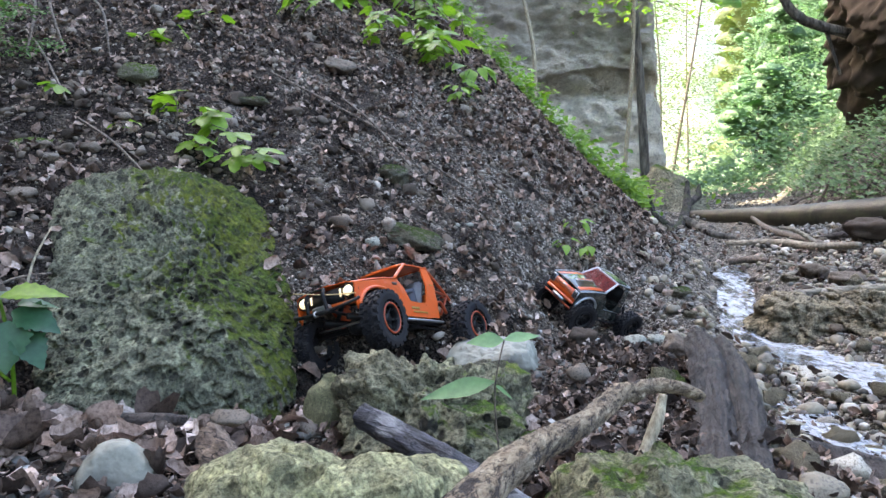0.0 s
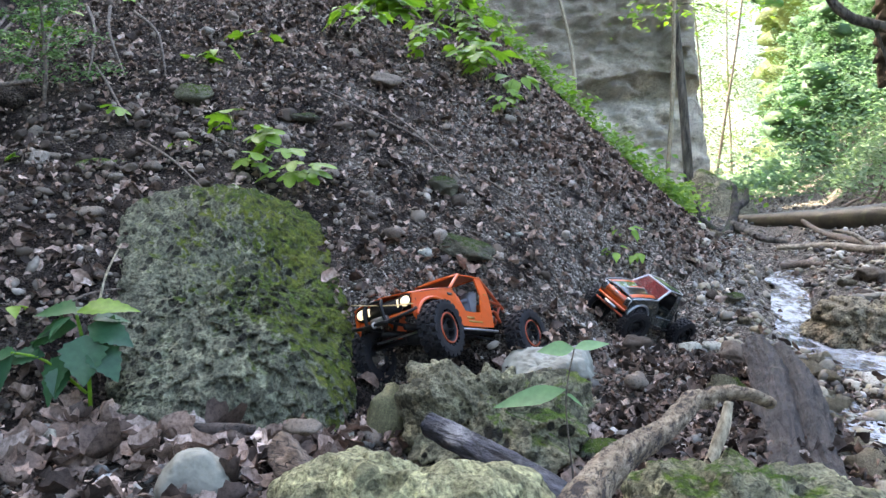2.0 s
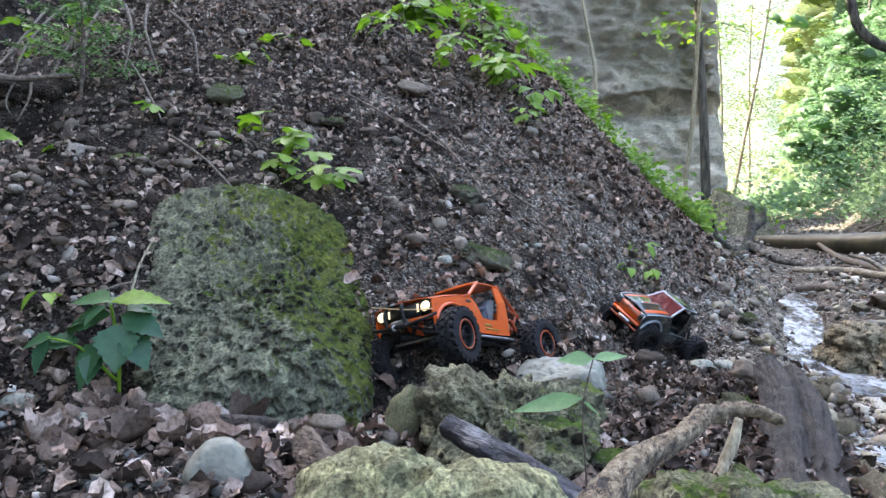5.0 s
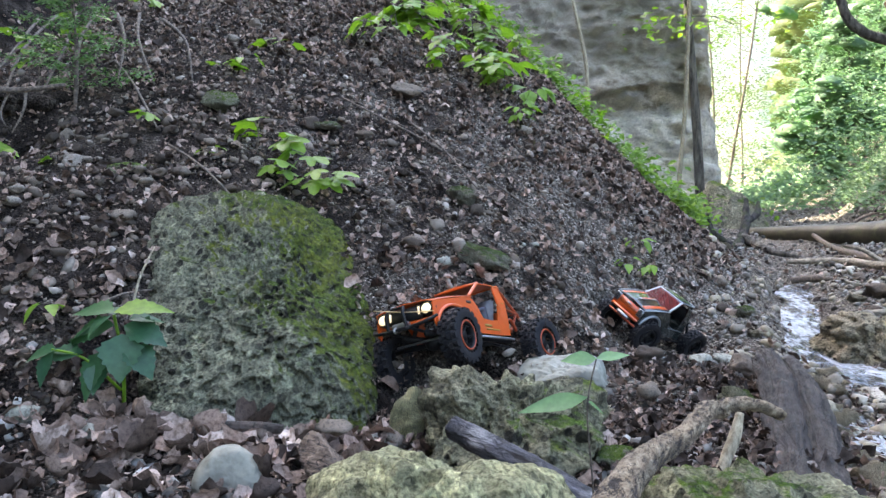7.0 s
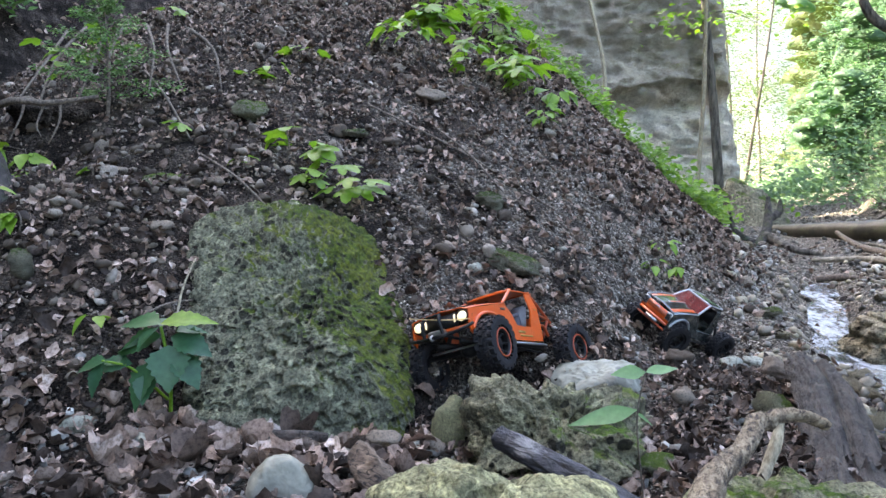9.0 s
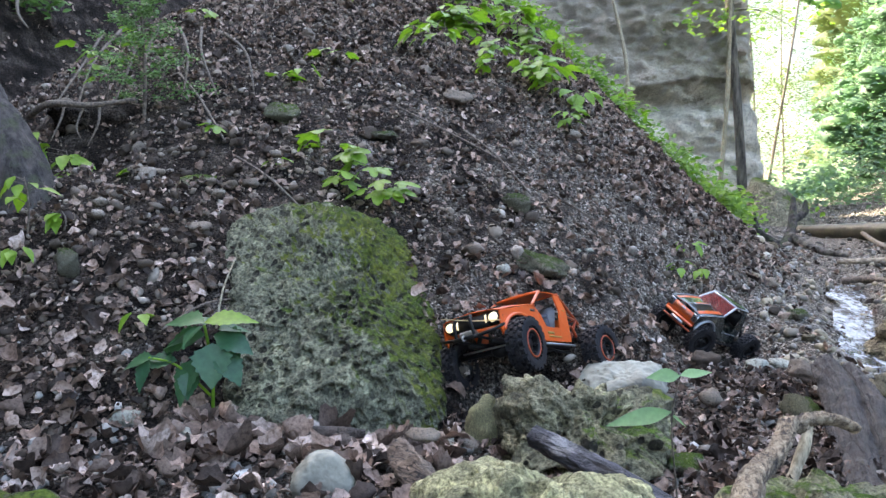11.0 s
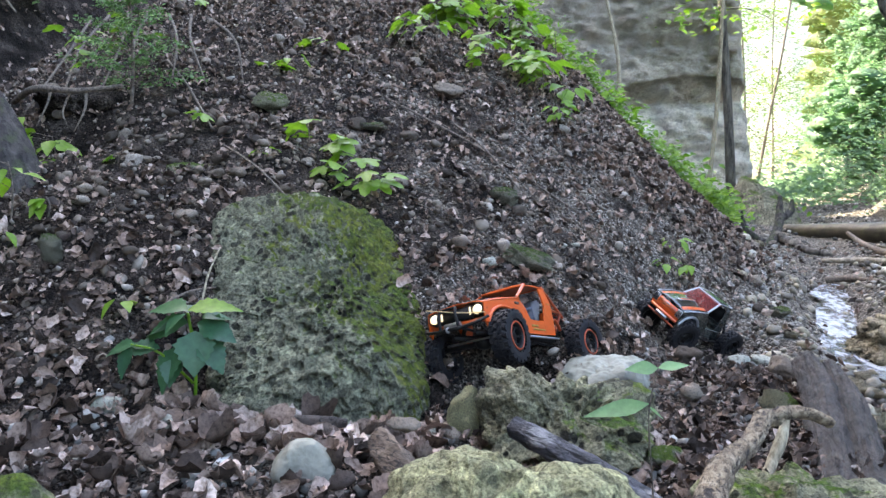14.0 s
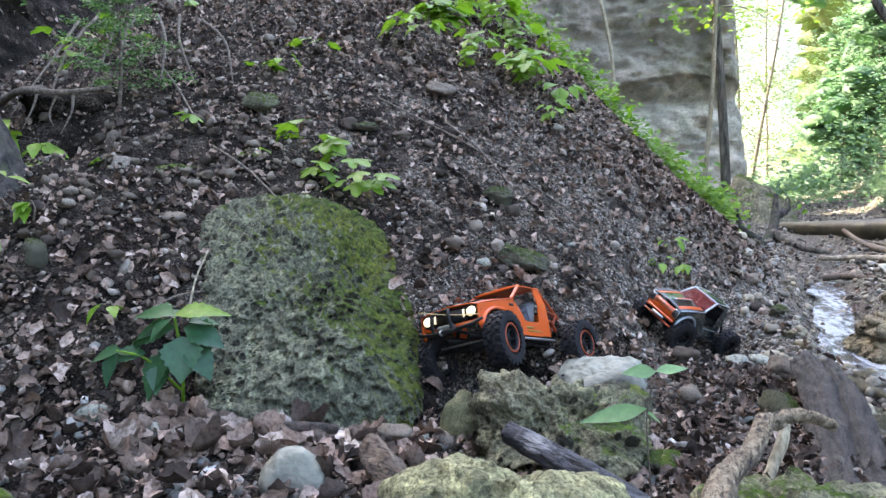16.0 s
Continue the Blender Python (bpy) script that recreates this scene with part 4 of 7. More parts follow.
# ---------------------------------------------------------------- wood
def tube(points, radii, sides=12, rough=0.0, seed=0, caps=True, steps=6, scale=30.0, grain=0.0, square=0.0, along=0.09):
    """A tapered limb through the points, ringed smoothly, with an uneven skin."""
    pts = [Vector(p) for p in points]
    path, rad = [], []
    m = len(pts)
    for i in range(m - 1):
        p0, p1, p2, p3 = pts[max(i - 1, 0)], pts[i], pts[i + 1], pts[min(i + 2, m - 1)]
        for k in range(steps):
            t = k / steps
            path.append(0.5 * ((2 * p1) + (p2 - p0) * t + (2 * p0 - 5 * p1 + 4 * p2 - p3) * t * t + (3 * p1 - p0 - 3 * p2 + p3) * t**3))
            rad.append(radii[i] * (1 - t) + radii[i + 1] * t)
    path.append(pts[-1])
    rad.append(radii[-1])
    verts, faces = [], []
    side = None
    for i, p in enumerate(path):
        d = (path[min(i + 1, len(path) - 1)] - path[max(i - 1, 0)]).normalized()
        if side is None:
            side = d.orthogonal().normalized()
        side = (side - d * side.dot(d)).normalized()
        other = d.cross(side)
        for k in range(sides):
            a = 2 * math.pi * k / sides
            w = side * math.cos(a) + other * math.sin(a)
            r = rad[i]
            if square:
                c4 = (abs(math.cos(a)) ** 6 + abs(math.sin(a)) ** 6) ** (-1 / 6)
                r *= 1 + square * (c4 - 1)
            if rough:
                q = (p + w * r) * scale + Vector((seed, 0, 0))
                r *= 1 + rough * (noise.noise(q) + 0.5 * noise.noise(q * 2.7))
            if grain:
                q = Vector((math.cos(a) * 3.5, math.sin(a) * 3.5, i * along + seed))
                r *= 1 - grain * (max(0.0, 1 - 3.2 * abs(noise.noise(q))) + 0.5 * max(0.0, 1 - 4 * abs(noise.noise(q * 2.3))))
            verts.append(p + w * r)
    n = len(path)
    for i in range(n - 1):
        for k in range(sides):
            a, b = i * sides + k, i * sides + (k + 1) % sides
            faces.append((a, b, b + sides, a + sides))
    tris = []
    if caps:
        for ring, c, flip in ((0, path[0], True), (n - 1, path[-1], False)):
            verts.append(c)
            ci = len(verts) - 1
            for k in range(sides):
                a, b = ring * sides + k, ring * sides + (k + 1) % sides
                tris.append((b, a, ci) if flip else (a, b, ci))
    return np.array([v[:] for v in verts]), [np.array(faces), np.array(tris).reshape(-1, 3)]


def joined(pieces):
    """Several (verts, faces) as one."""
    vs, q, t, n = [], [], [], 0
    for v, f in pieces:
        for a in f if isinstance(f, list) else [f]:
            a = np.asarray(a)
            if len(a):
                (q if a.shape[1] == 4 else t).append(a + n)
        vs.append(np.asarray(v))
        n += len(v)
    out = []
    if q:
        out.append(np.concatenate(q))
    if t:
        out.append(np.concatenate(t))
    return np.concatenate(vs), out


def limb(name, points, radii, material, label, category="driftwood", **kw):
    return tagged(part(name, tube(points, radii, **kw), material), label, category)


# a thick rotten log lying towards the water, its back split lengthwise
rotten = empty("rotten_log", None, label="dark wet rotten log split along its back, lying beside the stream", category="driftwood")
LOG_LINE = [(0.655, 1.74, 0.05), (0.595, 1.5, 0.028), (0.475, 1.15, 0.0), (0.365, 0.82, -0.018), (0.30, 0.62, -0.03)]
for shift, drop, radii, seed, label in ((-0.021, 0.0, [0.032, 0.038, 0.037, 0.037, 0.036], 3, "dark damp half of the split log"), (0.03, 0.006, [0.022, 0.033, 0.034, 0.036, 0.036], 17, "grey brown half of the split log")):
    part("split_half", tube([(x + 0.95 * shift, y - 0.3 * shift, z - drop) for x, y, z in LOG_LINE], radii, 60, 0.16, seed, True, 20, 30, 0.13, 0.6), DARK_WOOD, rotten, label)
limb("short_dark_log", [(0.53, 1.16, -0.035), (0.63, 1.135, -0.045), (0.73, 1.10, -0.065)], [0.04, 0.044, 0.036],
     DARK_WOOD, "short dark waterlogged piece of wood", sides=48, rough=0.12, seed=8, steps=14, scale=25, grain=0.1, square=0.5)
limb("driftwood", [(-0.115, 0.975, 0.098), (-0.04, 0.92, 0.076), (0.05, 0.85, 0.05), (0.12, 0.79, 0.025)], [0.017, 0.020, 0.019, 0.015],
     BLUE_WOOD, "bluish grey weathered driftwood log wedged between boulders", sides=40, rough=0.08, seed=11, steps=16, scale=40, grain=0.1, square=0.4)
branch = empty("broken_branch", None, label="dead branch with pale flaking bark, broken at a fork", category="branch")
part("stem", tube([(0.0, 0.30, 0.255), (0.035, 0.40, 0.243), (0.068, 0.485, 0.228), (0.115, 0.58, 0.212), (0.16, 0.68, 0.2), (0.195, 0.765, 0.188), (0.225, 0.80, 0.178)], [0.011, 0.0115, 0.0115, 0.0105, 0.011, 0.0125, 0.009], 40, 0.09, 5, True, 40, 45, 0.13, 0.0, 0.012), BARK, branch)
part("side_twig", tube([(0.21, 0.785, 0.186), (0.25, 0.82, 0.182), (0.29, 0.85, 0.17), (0.325, 0.88, 0.152)], [0.008, 0.009, 0.0085, 0.007], 16, 0.28, 6, True, 10, 70), BARK, branch, "dark broken side twig")
limb("stick", [(0.29, 1.03, 0.0), (0.325, 1.06, 0.06), (0.34, 1.075, 0.10)], [0.009, 0.01, 0.007], PALE_STICK, "pale greenish stick standing against a stone", "stick", sides=10, rough=0.15)

# the fallen trunk across the bed, with its broken limbs
log = empty("fallen_log", None, label="long fallen tree trunk lying across the stream bed", category="log")
part("trunk", tube([(2.0, 5.8, 0.265), (2.16, 5.3, 0.27), (2.40, 4.7, 0.288), (2.72, 4.2, 0.325), (3.5, 3.2, 0.40)], [0.04, 0.062, 0.082, 0.10, 0.12], 24, 0.04, 2, True, 12, 4), LOG_BARK, log)
for stick, radii, mat, label in (
        ([(2.27, 5.30, 0.30), (2.03, 4.42, 0.215), (1.95, 3.78, 0.18), (1.90, 3.35, 0.155)], [0.012, 0.02, 0.022, 0.016], TWIG, "dead brown branch fallen from the trunk"),
        ([(1.58, 3.95, 0.155), (1.77, 3.79, 0.17), (1.85, 3.53, 0.165), (1.93, 3.27, 0.19)], [0.012, 0.02, 0.022, 0.015], BLEACHED, "long pale dead branch on the gravel"),
        ([(1.93, 3.62, 0.16), (1.86, 3.72, 0.235), (1.80, 3.80, 0.25)], [0.014, 0.011, 0.006], BLEACHED, "short pale fork of a dead branch"),
        ([(2.10, 3.95, 0.18), (2.26, 3.78, 0.22), (2.55, 3.6, 0.19)], [0.02, 0.024, 0.016], DARK_WOOD, "dark wet branch under a fallen trunk"),
        ([(2.25, 4.25, 0.16), (2.33, 4.0, 0.26), (2.38, 3.85, 0.30)], [0.022, 0.017, 0.01], DARK_WOOD, "dark wet branch under a fallen trunk"),
        ([(2.05, 4.35, 0.17), (2.35, 3.95, 0.19), (2.6, 3.8, 0.25)], [0.016, 0.02, 0.016], DARK_WOOD, "dark wet branch under a fallen trunk"),
        ([(2.62, 5.1, 0.32), (2.72, 5.1, 0.42), (2.78, 5.1, 0.56)], [0.014, 0.011, 0.006], TWIG, "bare broken branch behind a fallen trunk"),
        ([(2.80, 5.2, 0.30), (2.95, 5.1, 0.42), (3.12, 5.05, 0.60)], [0.016, 0.013, 0.006], TWIG, "bare broken branch behind a fallen trunk"),
        ([(2.45, 5.2, 0.30), (2.62, 5.2, 0.40), (2.72, 5.2, 0.43)], [0.012, 0.01, 0.006], TWIG, "bare broken branch behind a fallen trunk")):
    limb("dead_branch", stick, radii, mat, label, "branch", sides=10, rough=0.14, scale=24)
# Dark lump added to stand for the shade under the fallen trunk.
boulder("under_log_shade", (2.72, 4.0, 0.12), [((-0.8, -0.6, 0.1), 0.22), ((-0.2, -0.2, 1), 0.145), ((0.8, 0.6, 0), 0.2), ((0.6, -0.8, 0), 0.95), ((-0.6, 0.8, 0), 0.42), ((0, 0, -1), 0.2)],
        HUMUS, "dark earth lump standing in for the shade under a fallen trunk", relief=(0.07, 5.0, 0.03, 18.0), seed=77, level=5, sharp=6)
limb("pale_stick", [(1.265, 2.60, 0.05), (1.445, 2.585, 0.068), (1.66, 2.53, 0.09)], [0.011, 0.013, 0.013], BLEACHED, "straight bleached stick on the gravel bank", "stick", sides=12, rough=0.08)
limb("pale_stick", [(1.458, 3.60, 0.085), (1.541, 3.53, 0.10), (1.60, 3.35, 0.105)], [0.018, 0.017, 0.012], TWIG, "short dull stick on the gravel bank", "stick", sides=12, rough=0.12)
# thin twigs on the slope
for a, b, r in [((-1.02, 2.0, None), (-0.7, 1.75, None), 0.004), ((-0.6, 2.5, None), (0.1, 2.35, None), 0.004), ((-0.35, 2.5, None), (-0.1, 2.25, None), 0.004), ((-0.93, 1.35, None), (-0.82, 1.52, None), 0.003), ((-1.5, 2.6, None), (-1.1, 2.1, None), 0.005)]:
    pa, pb = at(a[0], a[1], 0.035), at(b[0], b[1], 0.03)
    limb("twig", [pa, (pa + pb) / 2 + Vector((0, 0, 0.02)), pb], [r, r, r * 0.6], TWIG, "thin dry twig on the slope", "twig", sides=6)

# ---------------------------------------------------------------- cliff, far trees
def cliff_mesh():
    # Hidden left stretch was added to hold the sun off the gully.
    us = np.concatenate([np.linspace(-14.0, -0.4, 40), np.linspace(-0.3, 3.3, 130)])
    zs = np.concatenate([np.linspace(-0.3, 4.0, 140), np.linspace(4.1, 4.9, 8)])
    gu, gz = np.meshgrid(us, zs, indexing="ij")
    ledge = 0.22 * (fbm(gz * 0.9 + 0.15 * gu, gu * 0.12, 41) - 0.5) + 0.28 * np.exp(-((gz - 1.75 - 0.05 * gu) / 0.12) ** 2) * -1 + 0.10 * np.sign(np.sin(gz * 3.1 + 0.4 * np.sin(gu * 2)))
    y = 9.2 + 0.26 * gz + 0.5 * (fbm(gu * 0.5, gz * 0.35, 43) - 0.5) + 0.30 * (fbm(gu * 2.2, gz * 2.4, 45, 5) - 0.5) + 0.27 * (fbm(gu * 6, gz * 8, 46, 5) - 0.5) - ledge * 0.6
    for level, depth in ((1.72, 0.16), (1.05, 0.10), (2.75, 0.16)):
        lip = gz - level - 0.05 * gu - 0.16 * (fbm(gu * 1.7, gu * 0 + level, 49) - 0.5)
        y = y - depth * fbm(gu * 1.1, gu * 0 + level, 51) * np.clip(lip / 0.05, 0, 1) * np.clip(1 - lip / 0.7, 0, 1)
    edge = np.clip((gu - 2.85) / 0.45, 0, 1)
    y = y + edge**2 * 1.4
    x = gu - 0.08 + edge * 0.25 * (fbm(gz * 0.8, gu * 0 + 3, 47) - 0.5)
    front = np.stack([x, y, gz], -1).reshape(-1, 3)
    n = len(zs)
    i = (np.arange(len(us) - 1)[:, None] * n + np.arange(n - 1)[None, :]).ravel()
    f = np.stack([i, i + n, i + n + 1, i + 1], -1)
    back = front.copy()
    back[:, 1] = 13.5
    m = len(front)
    rim = np.concatenate([np.arange(0, m, n), np.arange(m - n + 1, m), np.arange(m - 1 - n, -1, -n), np.arange(n - 2, 0, -1)])
    nxt = np.roll(rim, -1)
    walls = np.stack([rim, nxt, nxt + m, rim + m], -1)
    return np.concatenate([front, back]), np.concatenate([f, walls, np.array([[m, m + n - 1, 2 * m - 1, 2 * m - n]])])


tagged(part("cliff", cliff_mesh(), CLIFF), "tall bare cliff of layered grey marl", "cliff", kind="structure")


def leaf_cards(centers, n_each, spread, size, seed, simple=False):
    """Leaf by leaf clumps round the centers."""
    rng = np.random.default_rng(seed)
    c = np.repeat(np.asarray(centers, float), n_each, 0)
    p = c + rng.normal(0, 1, c.shape) * np.asarray(spread)
    n = len(p)
    up = rng.normal(0, 0.24 if simple else 0.35, (n, 3)) + np.array([0, -0.35, 1.0])
    up /= np.linalg.norm(up, axis=1, keepdims=True)
    s = rng.uniform(size * 0.6, size * 1.3, n)
    base = np.array([(0, -0.5, 0), (0.3, -0.12, 0.06), (0.26, 0.2, 0.05), (0, 0.55, -0.1), (-0.26, 0.2, 0.05), (-0.3, -0.12, 0.06), (0, 0.0, -0.02)])
    faces = np.array([(0, 1, 6), (1, 2, 6), (2, 3, 6), (3, 4, 6), (4, 5, 6), (5, 0, 6)])
    if simple:
        base, faces = np.array([(0, -0.5, 0), (0.34, 0.05, 0.1), (0, 0.5, -0.05), (-0.34, 0.05, 0.1)]), np.array([(0, 1, 2), (0, 2, 3)])
    return strewn([base], faces, p, turned(rng, n, up, 0.05), np.repeat(s[:, None], 3, 1), seed)


def sprays(centers, radius, seed):
    """The dense hearts of leaf clumps: flat ragged tufts that drop at the rim, one round each center."""
    rng = np.random.default_rng(seed)
    made = []
    for k in range(6):
        v, f = ico(2)
        r = 1 + 0.5 * noise3(v, 2.2, seed * 7 + k, 4) + 0.3 * noise3(v, 6.0, seed * 7 + k + 3, 3)
        v = v * r[:, None]
        v[:, 2] -= 0.25 * (v[:, 0] ** 2 + v[:, 1] ** 2)
        made.append(v)
    n = len(centers)
    up = rng.normal(0, 0.25, (n, 3)) + np.array([0, -0.3, 1.0])
    up /= np.linalg.norm(up, axis=1, keepdims=True)
    s = radius * rng.uniform(0.6, 1.3, n)
    return strewn(made, f, np.asarray(centers, float), turned(rng, n, up, 0.1), s[:, None] * np.array([1.0, 1.0, 0.42]), seed)


def tree(x, y, height, radius, crown, seed, leaf=0.09, clumps=26, n_each=60, lean=(0.0, 0.0), low=0.35, spread=0.3, base=None, material=None, label="", name="tree", trunk_material=None, simple=False, heart=0.0):
    rng = np.random.default_rng(seed)
    z0 = float(land(x, y)) - 0.1 if base is None else base
    top = empty(name, None, label=label or "slender broadleaf tree with bright green leaves", category="tree")
    pts = [(x + lean[0] * t + 0.012 * height * math.sin(seed + 5 * t), y + lean[1] * t + 0.02 * math.cos(3 * t + seed), z0 + height * t) for t in (0, 0.2, 0.4, 0.6, 0.8, 1.0)]
    pieces = [tube(pts, [radius * k for k in (1.2, 1.0, 0.85, 0.65, 0.4, 0.12)], 12, 0.06, seed, True, 5, 5)]
    centers = []
    for k in range(clumps):
        t = rng.uniform(low, 1.0)
        i = min(int(t * 5), 4)
        a = Vector(pts[i]).lerp(Vector(pts[i + 1]), t * 5 - i)
        ang, r = rng.uniform(0, 2 * math.pi), crown * rng.uniform(0.35, 1.0) * (1.1 - 0.5 * t)
        tip = a + Vector((math.cos(ang) * r, math.sin(ang) * r, r * rng.uniform(-0.1, 0.6)))
        mid = a.lerp(tip, 0.5) + Vector((0, 0, 0.08 * r))
        pieces.append(tube([a, mid, tip], [radius * 0.3, radius * 0.18, radius * 0.05], 5, 0, 0, False, 3))
        centers += [tip, mid, a.lerp(tip, 0.8)]
    part("trunk", joined(pieces), trunk_material or TRUNK_BARK, top)
    leaves = leaf_cards([c[:] for c in centers], max(1, n_each // 3), (spread, spread, spread * 0.3), leaf, seed, simple)
    if heart:
        leaves = joined([leaves, sprays([c[:] for c in centers[::2]], heart, seed)])
    part("crown", leaves, material or HAZED_CANOPY, top, "bright green leaves", heart > 0)
    return top


# two bare stems before the cliff
tree(2.02, 8.3, 6.5, 0.024, 0.8, 51, low=0.3, clumps=7, n_each=60, lean=(0.35, 0), material=GREEN, trunk_material=PALE_STICK, label="thin pale bare tree stem before the cliff")
tree(2.36, 8.5, 6.8, 0.05, 0.9, 52, low=0.28, clumps=11, n_each=90, lean=(-0.25, 0), material=GREEN, trunk_material=TRUNK_BARK, label="dark tree trunk at the edge of the cliff")
# trees in the sunlit valley beyond
rng_far = np.random.default_rng(77)
for k in range(20):
    d = rng_far.uniform(17, 32)
    a = rng_far.uniform(0.47, 0.95)
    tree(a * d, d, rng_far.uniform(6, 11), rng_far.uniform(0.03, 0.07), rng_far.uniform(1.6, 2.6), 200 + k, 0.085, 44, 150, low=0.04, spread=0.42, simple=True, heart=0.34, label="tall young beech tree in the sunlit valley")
for k in range(4):
    d = rng_far.uniform(14, 24)
    a = 0.305 + 0.09 * rng_far.uniform() ** 1.6
    tree(a * d, d, rng_far.uniform(6, 10), 0.03, 1.5, 250 + k, 0.08, 26, 100, lean=(rng_far.uniform(-1.4, 0.8), 0), low=0.15, spread=0.45, simple=True, material=HAZED_FAR_LEAF if k % 2 else GAP_LEAF, trunk_material=TWIG, label="thin tree stem against the bright valley")
# shrubs on the steep bank beside the bed
for k in range(22):
    y = rng_far.uniform(13, 20)
    x = y * (0.43 + 0.32 * rng_far.uniform())
    tree(x, y, rng_far.uniform(1.8, 4.2), 0.03, rng_far.uniform(0.8, 1.4), 300 + k, 0.07, 32, 150, low=0.03, spread=0.28, simple=True, heart=0.22, material=HAZED_CANOPY, name="shrub", label="leafy green shrub on the steep bank")

valley = []
for _ in range(700):
    y = rng_far.uniform(9.5, 30)
    a = rng_far.uniform(0.30, 0.9)
    valley.append(tuple(at(a * y, y, 0.35 if a > 0.44 else 0.1)))
tagged(part("valley_undergrowth", leaf_cards(valley, 80, (0.6, 0.6, 0.3), 0.085, 97, True), HAZED_CANOPY, smooth=False), "bright green undergrowth on the valley floor", "undergrowth", kind="stuff")

# the wood on the far side of the valley, leaf upon leaf in the sun
wood = []
for _ in range(850):
    y = rng_far.uniform(34, 60)
    a = rng_far.uniform(0.26, 0.6)
    if a < 0.405 and rng_far.uniform() < 0.58:
        continue
    wood.append((a * y, y, rng_far.uniform(0.0, 1.0) ** 1.1 * 17 + 0.3))
tagged(part("far_wood", joined([leaf_cards(wood, 60, (1.3, 1.3, 0.4), 0.17, 99, True), sprays([c for c in wood if c[0] > 0.405 * c[1]], 1.2, 98)]), HAZED_FAR_LEAF), "sunlit woods across the valley, green paled for haze", "woods", kind="stuff")


def hillside():
    """The wooded side of the valley, leaning back behind the nearer trees."""
    u, v = np.meshgrid(np.linspace(0, 1, 110), np.linspace(0, 1, 110), indexing="ij")
    y = 26 - 9 * u + 7 * v
    x = y * (0.44 + 0.8 * u) + 3.5 * (fbm(v * 9, u * 3, 61) - 0.5) * (1 - u)
    z = 0.2 + 19 * v
    d = 2.4 * (fbm(u * 14, v * 14, 63, 5) - 0.5)
    p = np.stack([x - 0.5 * d, y - 0.8 * d, z + 0.3 * d], -1).reshape(-1, 3)
    i = (np.arange(109)[:, None] * 110 + np.arange(109)[None, :]).ravel()
    return p, np.stack([i, i + 110, i + 111, i + 1], -1)


def far_hill():
    """The sunlit wooded rise that closes the valley far behind, paled with painted haze and glare."""
    u, v = np.meshgrid(np.linspace(0, 1, 60), np.linspace(0, 1, 40), indexing="ij")
    x = 8 + 50 * u
    z = -1 + (30 + 5 * (fbm(u * 5, u * 0, 67) - 0.5)) * v
    y = 66 + 18 * v + 3 * (fbm(u * 16, v * 8, 65, 4) - 0.5)
    i = (np.arange(59)[:, None] * 40 + np.arange(39)[None, :]).ravel()
    return np.stack([x, y, z], -1).reshape(-1, 3), np.stack([i, i + 40, i + 41, i + 1], -1)


tagged(part("far_hill", far_hill(), HAZE_PAINTED_WOODS), "far woods closing the valley, haze and glare painted pale", "backdrop", kind="structure")
hill_v, hill_f = hillside()
tagged(part("wooded_slope", (hill_v, hill_f), HILLSIDE), "wooded green side of the valley", "backdrop", kind="structure")
pick = rng_far.integers(0, len(hill_v), 1500)
tagged(part("slope_foliage", joined([leaf_cards(hill_v[pick], 36, (0.4, 0.4, 0.16), 0.13, 103, True), sprays(hill_v[pick[::2]], 0.6, 104)]), HAZED_CANOPY), "foliage of the wooded valley side, green paled for haze", "foliage", kind="stuff")

# ---------------------------------------------------------------- the two radio-controlled trucks
ORANGE = plain("orange_paint", (0.6, 0.088, 0.01), 0.3, 0.0, 0.5, 0.35, (0.3, 0.1, 0.04), 0.4, 90)
ORANGE_DARK = plain("orange_tube", (0.34, 0.05, 0.012), 0.4, 0.0, 0.5, 0.4, (0.12, 0.06, 0.04), 0.1, 90)
BLACK = plain("black_plastic", (0.01, 0.01, 0.011), 0.45, 0.0, 0.2, 0.3, (0.06, 0.05, 0.04), 0.0, 80)
RUBBER = plain("tyre_rubber", (0.011, 0.011, 0.013), 0.6, 0.0, 0.25, 0.55, (0.055, 0.047, 0.043), 0.0, 70)
STEEL = plain("dull_steel", (0.42, 0.42, 0.43), 0.4, 0.9, 0.5, 0.4, (0.12, 0.1, 0.08), 0.0, 80)
SILVER = plain("silver_trim", (0.42, 0.44, 0.46), 0.3, 0.6, 0.5, 0.35, (0.2, 0.18, 0.15), 0.0, 80)
SEAT = plain("grey_seat", (0.2, 0.2, 0.21), 0.7, 0.0, 0.5, 0.4, (0.1, 0.09, 0.08))
DENIM = plain("doll_grey", (0.07, 0.075, 0.095), 0.75, 0.0, 0.5, 0.3)
DECAL = plain("dark_decal", (0.05, 0.035, 0.03), 0.5, 0.0, 0.5, 0.3)
PALE_DECAL = plain("pale_decal", (0.75, 0.6, 0.5), 0.45, 0.0, 0.5, 0.3)
OCHRE_DECAL = plain("ochre_decal", (0.3, 0.16, 0.02), 0.5, 0.0, 0.5, 0.4)
DARK_PAINT = plain("black_green_paint", (0.03, 0.04, 0.038), 0.14, 0.45, 0.7, 0.3, (0.12, 0.11, 0.09), 1.0, 90)
ROOF_PAINT = plain("dark_metallic_roof", (0.05, 0.065, 0.07), 0.2, 0.5, 0.6, 0.3, (0.14, 0.13, 0.11), 0.6, 90)
RED = plain("red_mesh", (0.34, 0.028, 0.022), 0.45, 0.0, 0.5, 0.25)
BLUE = plain("blue_bottle", (0.02, 0.04, 0.5), 0.3)
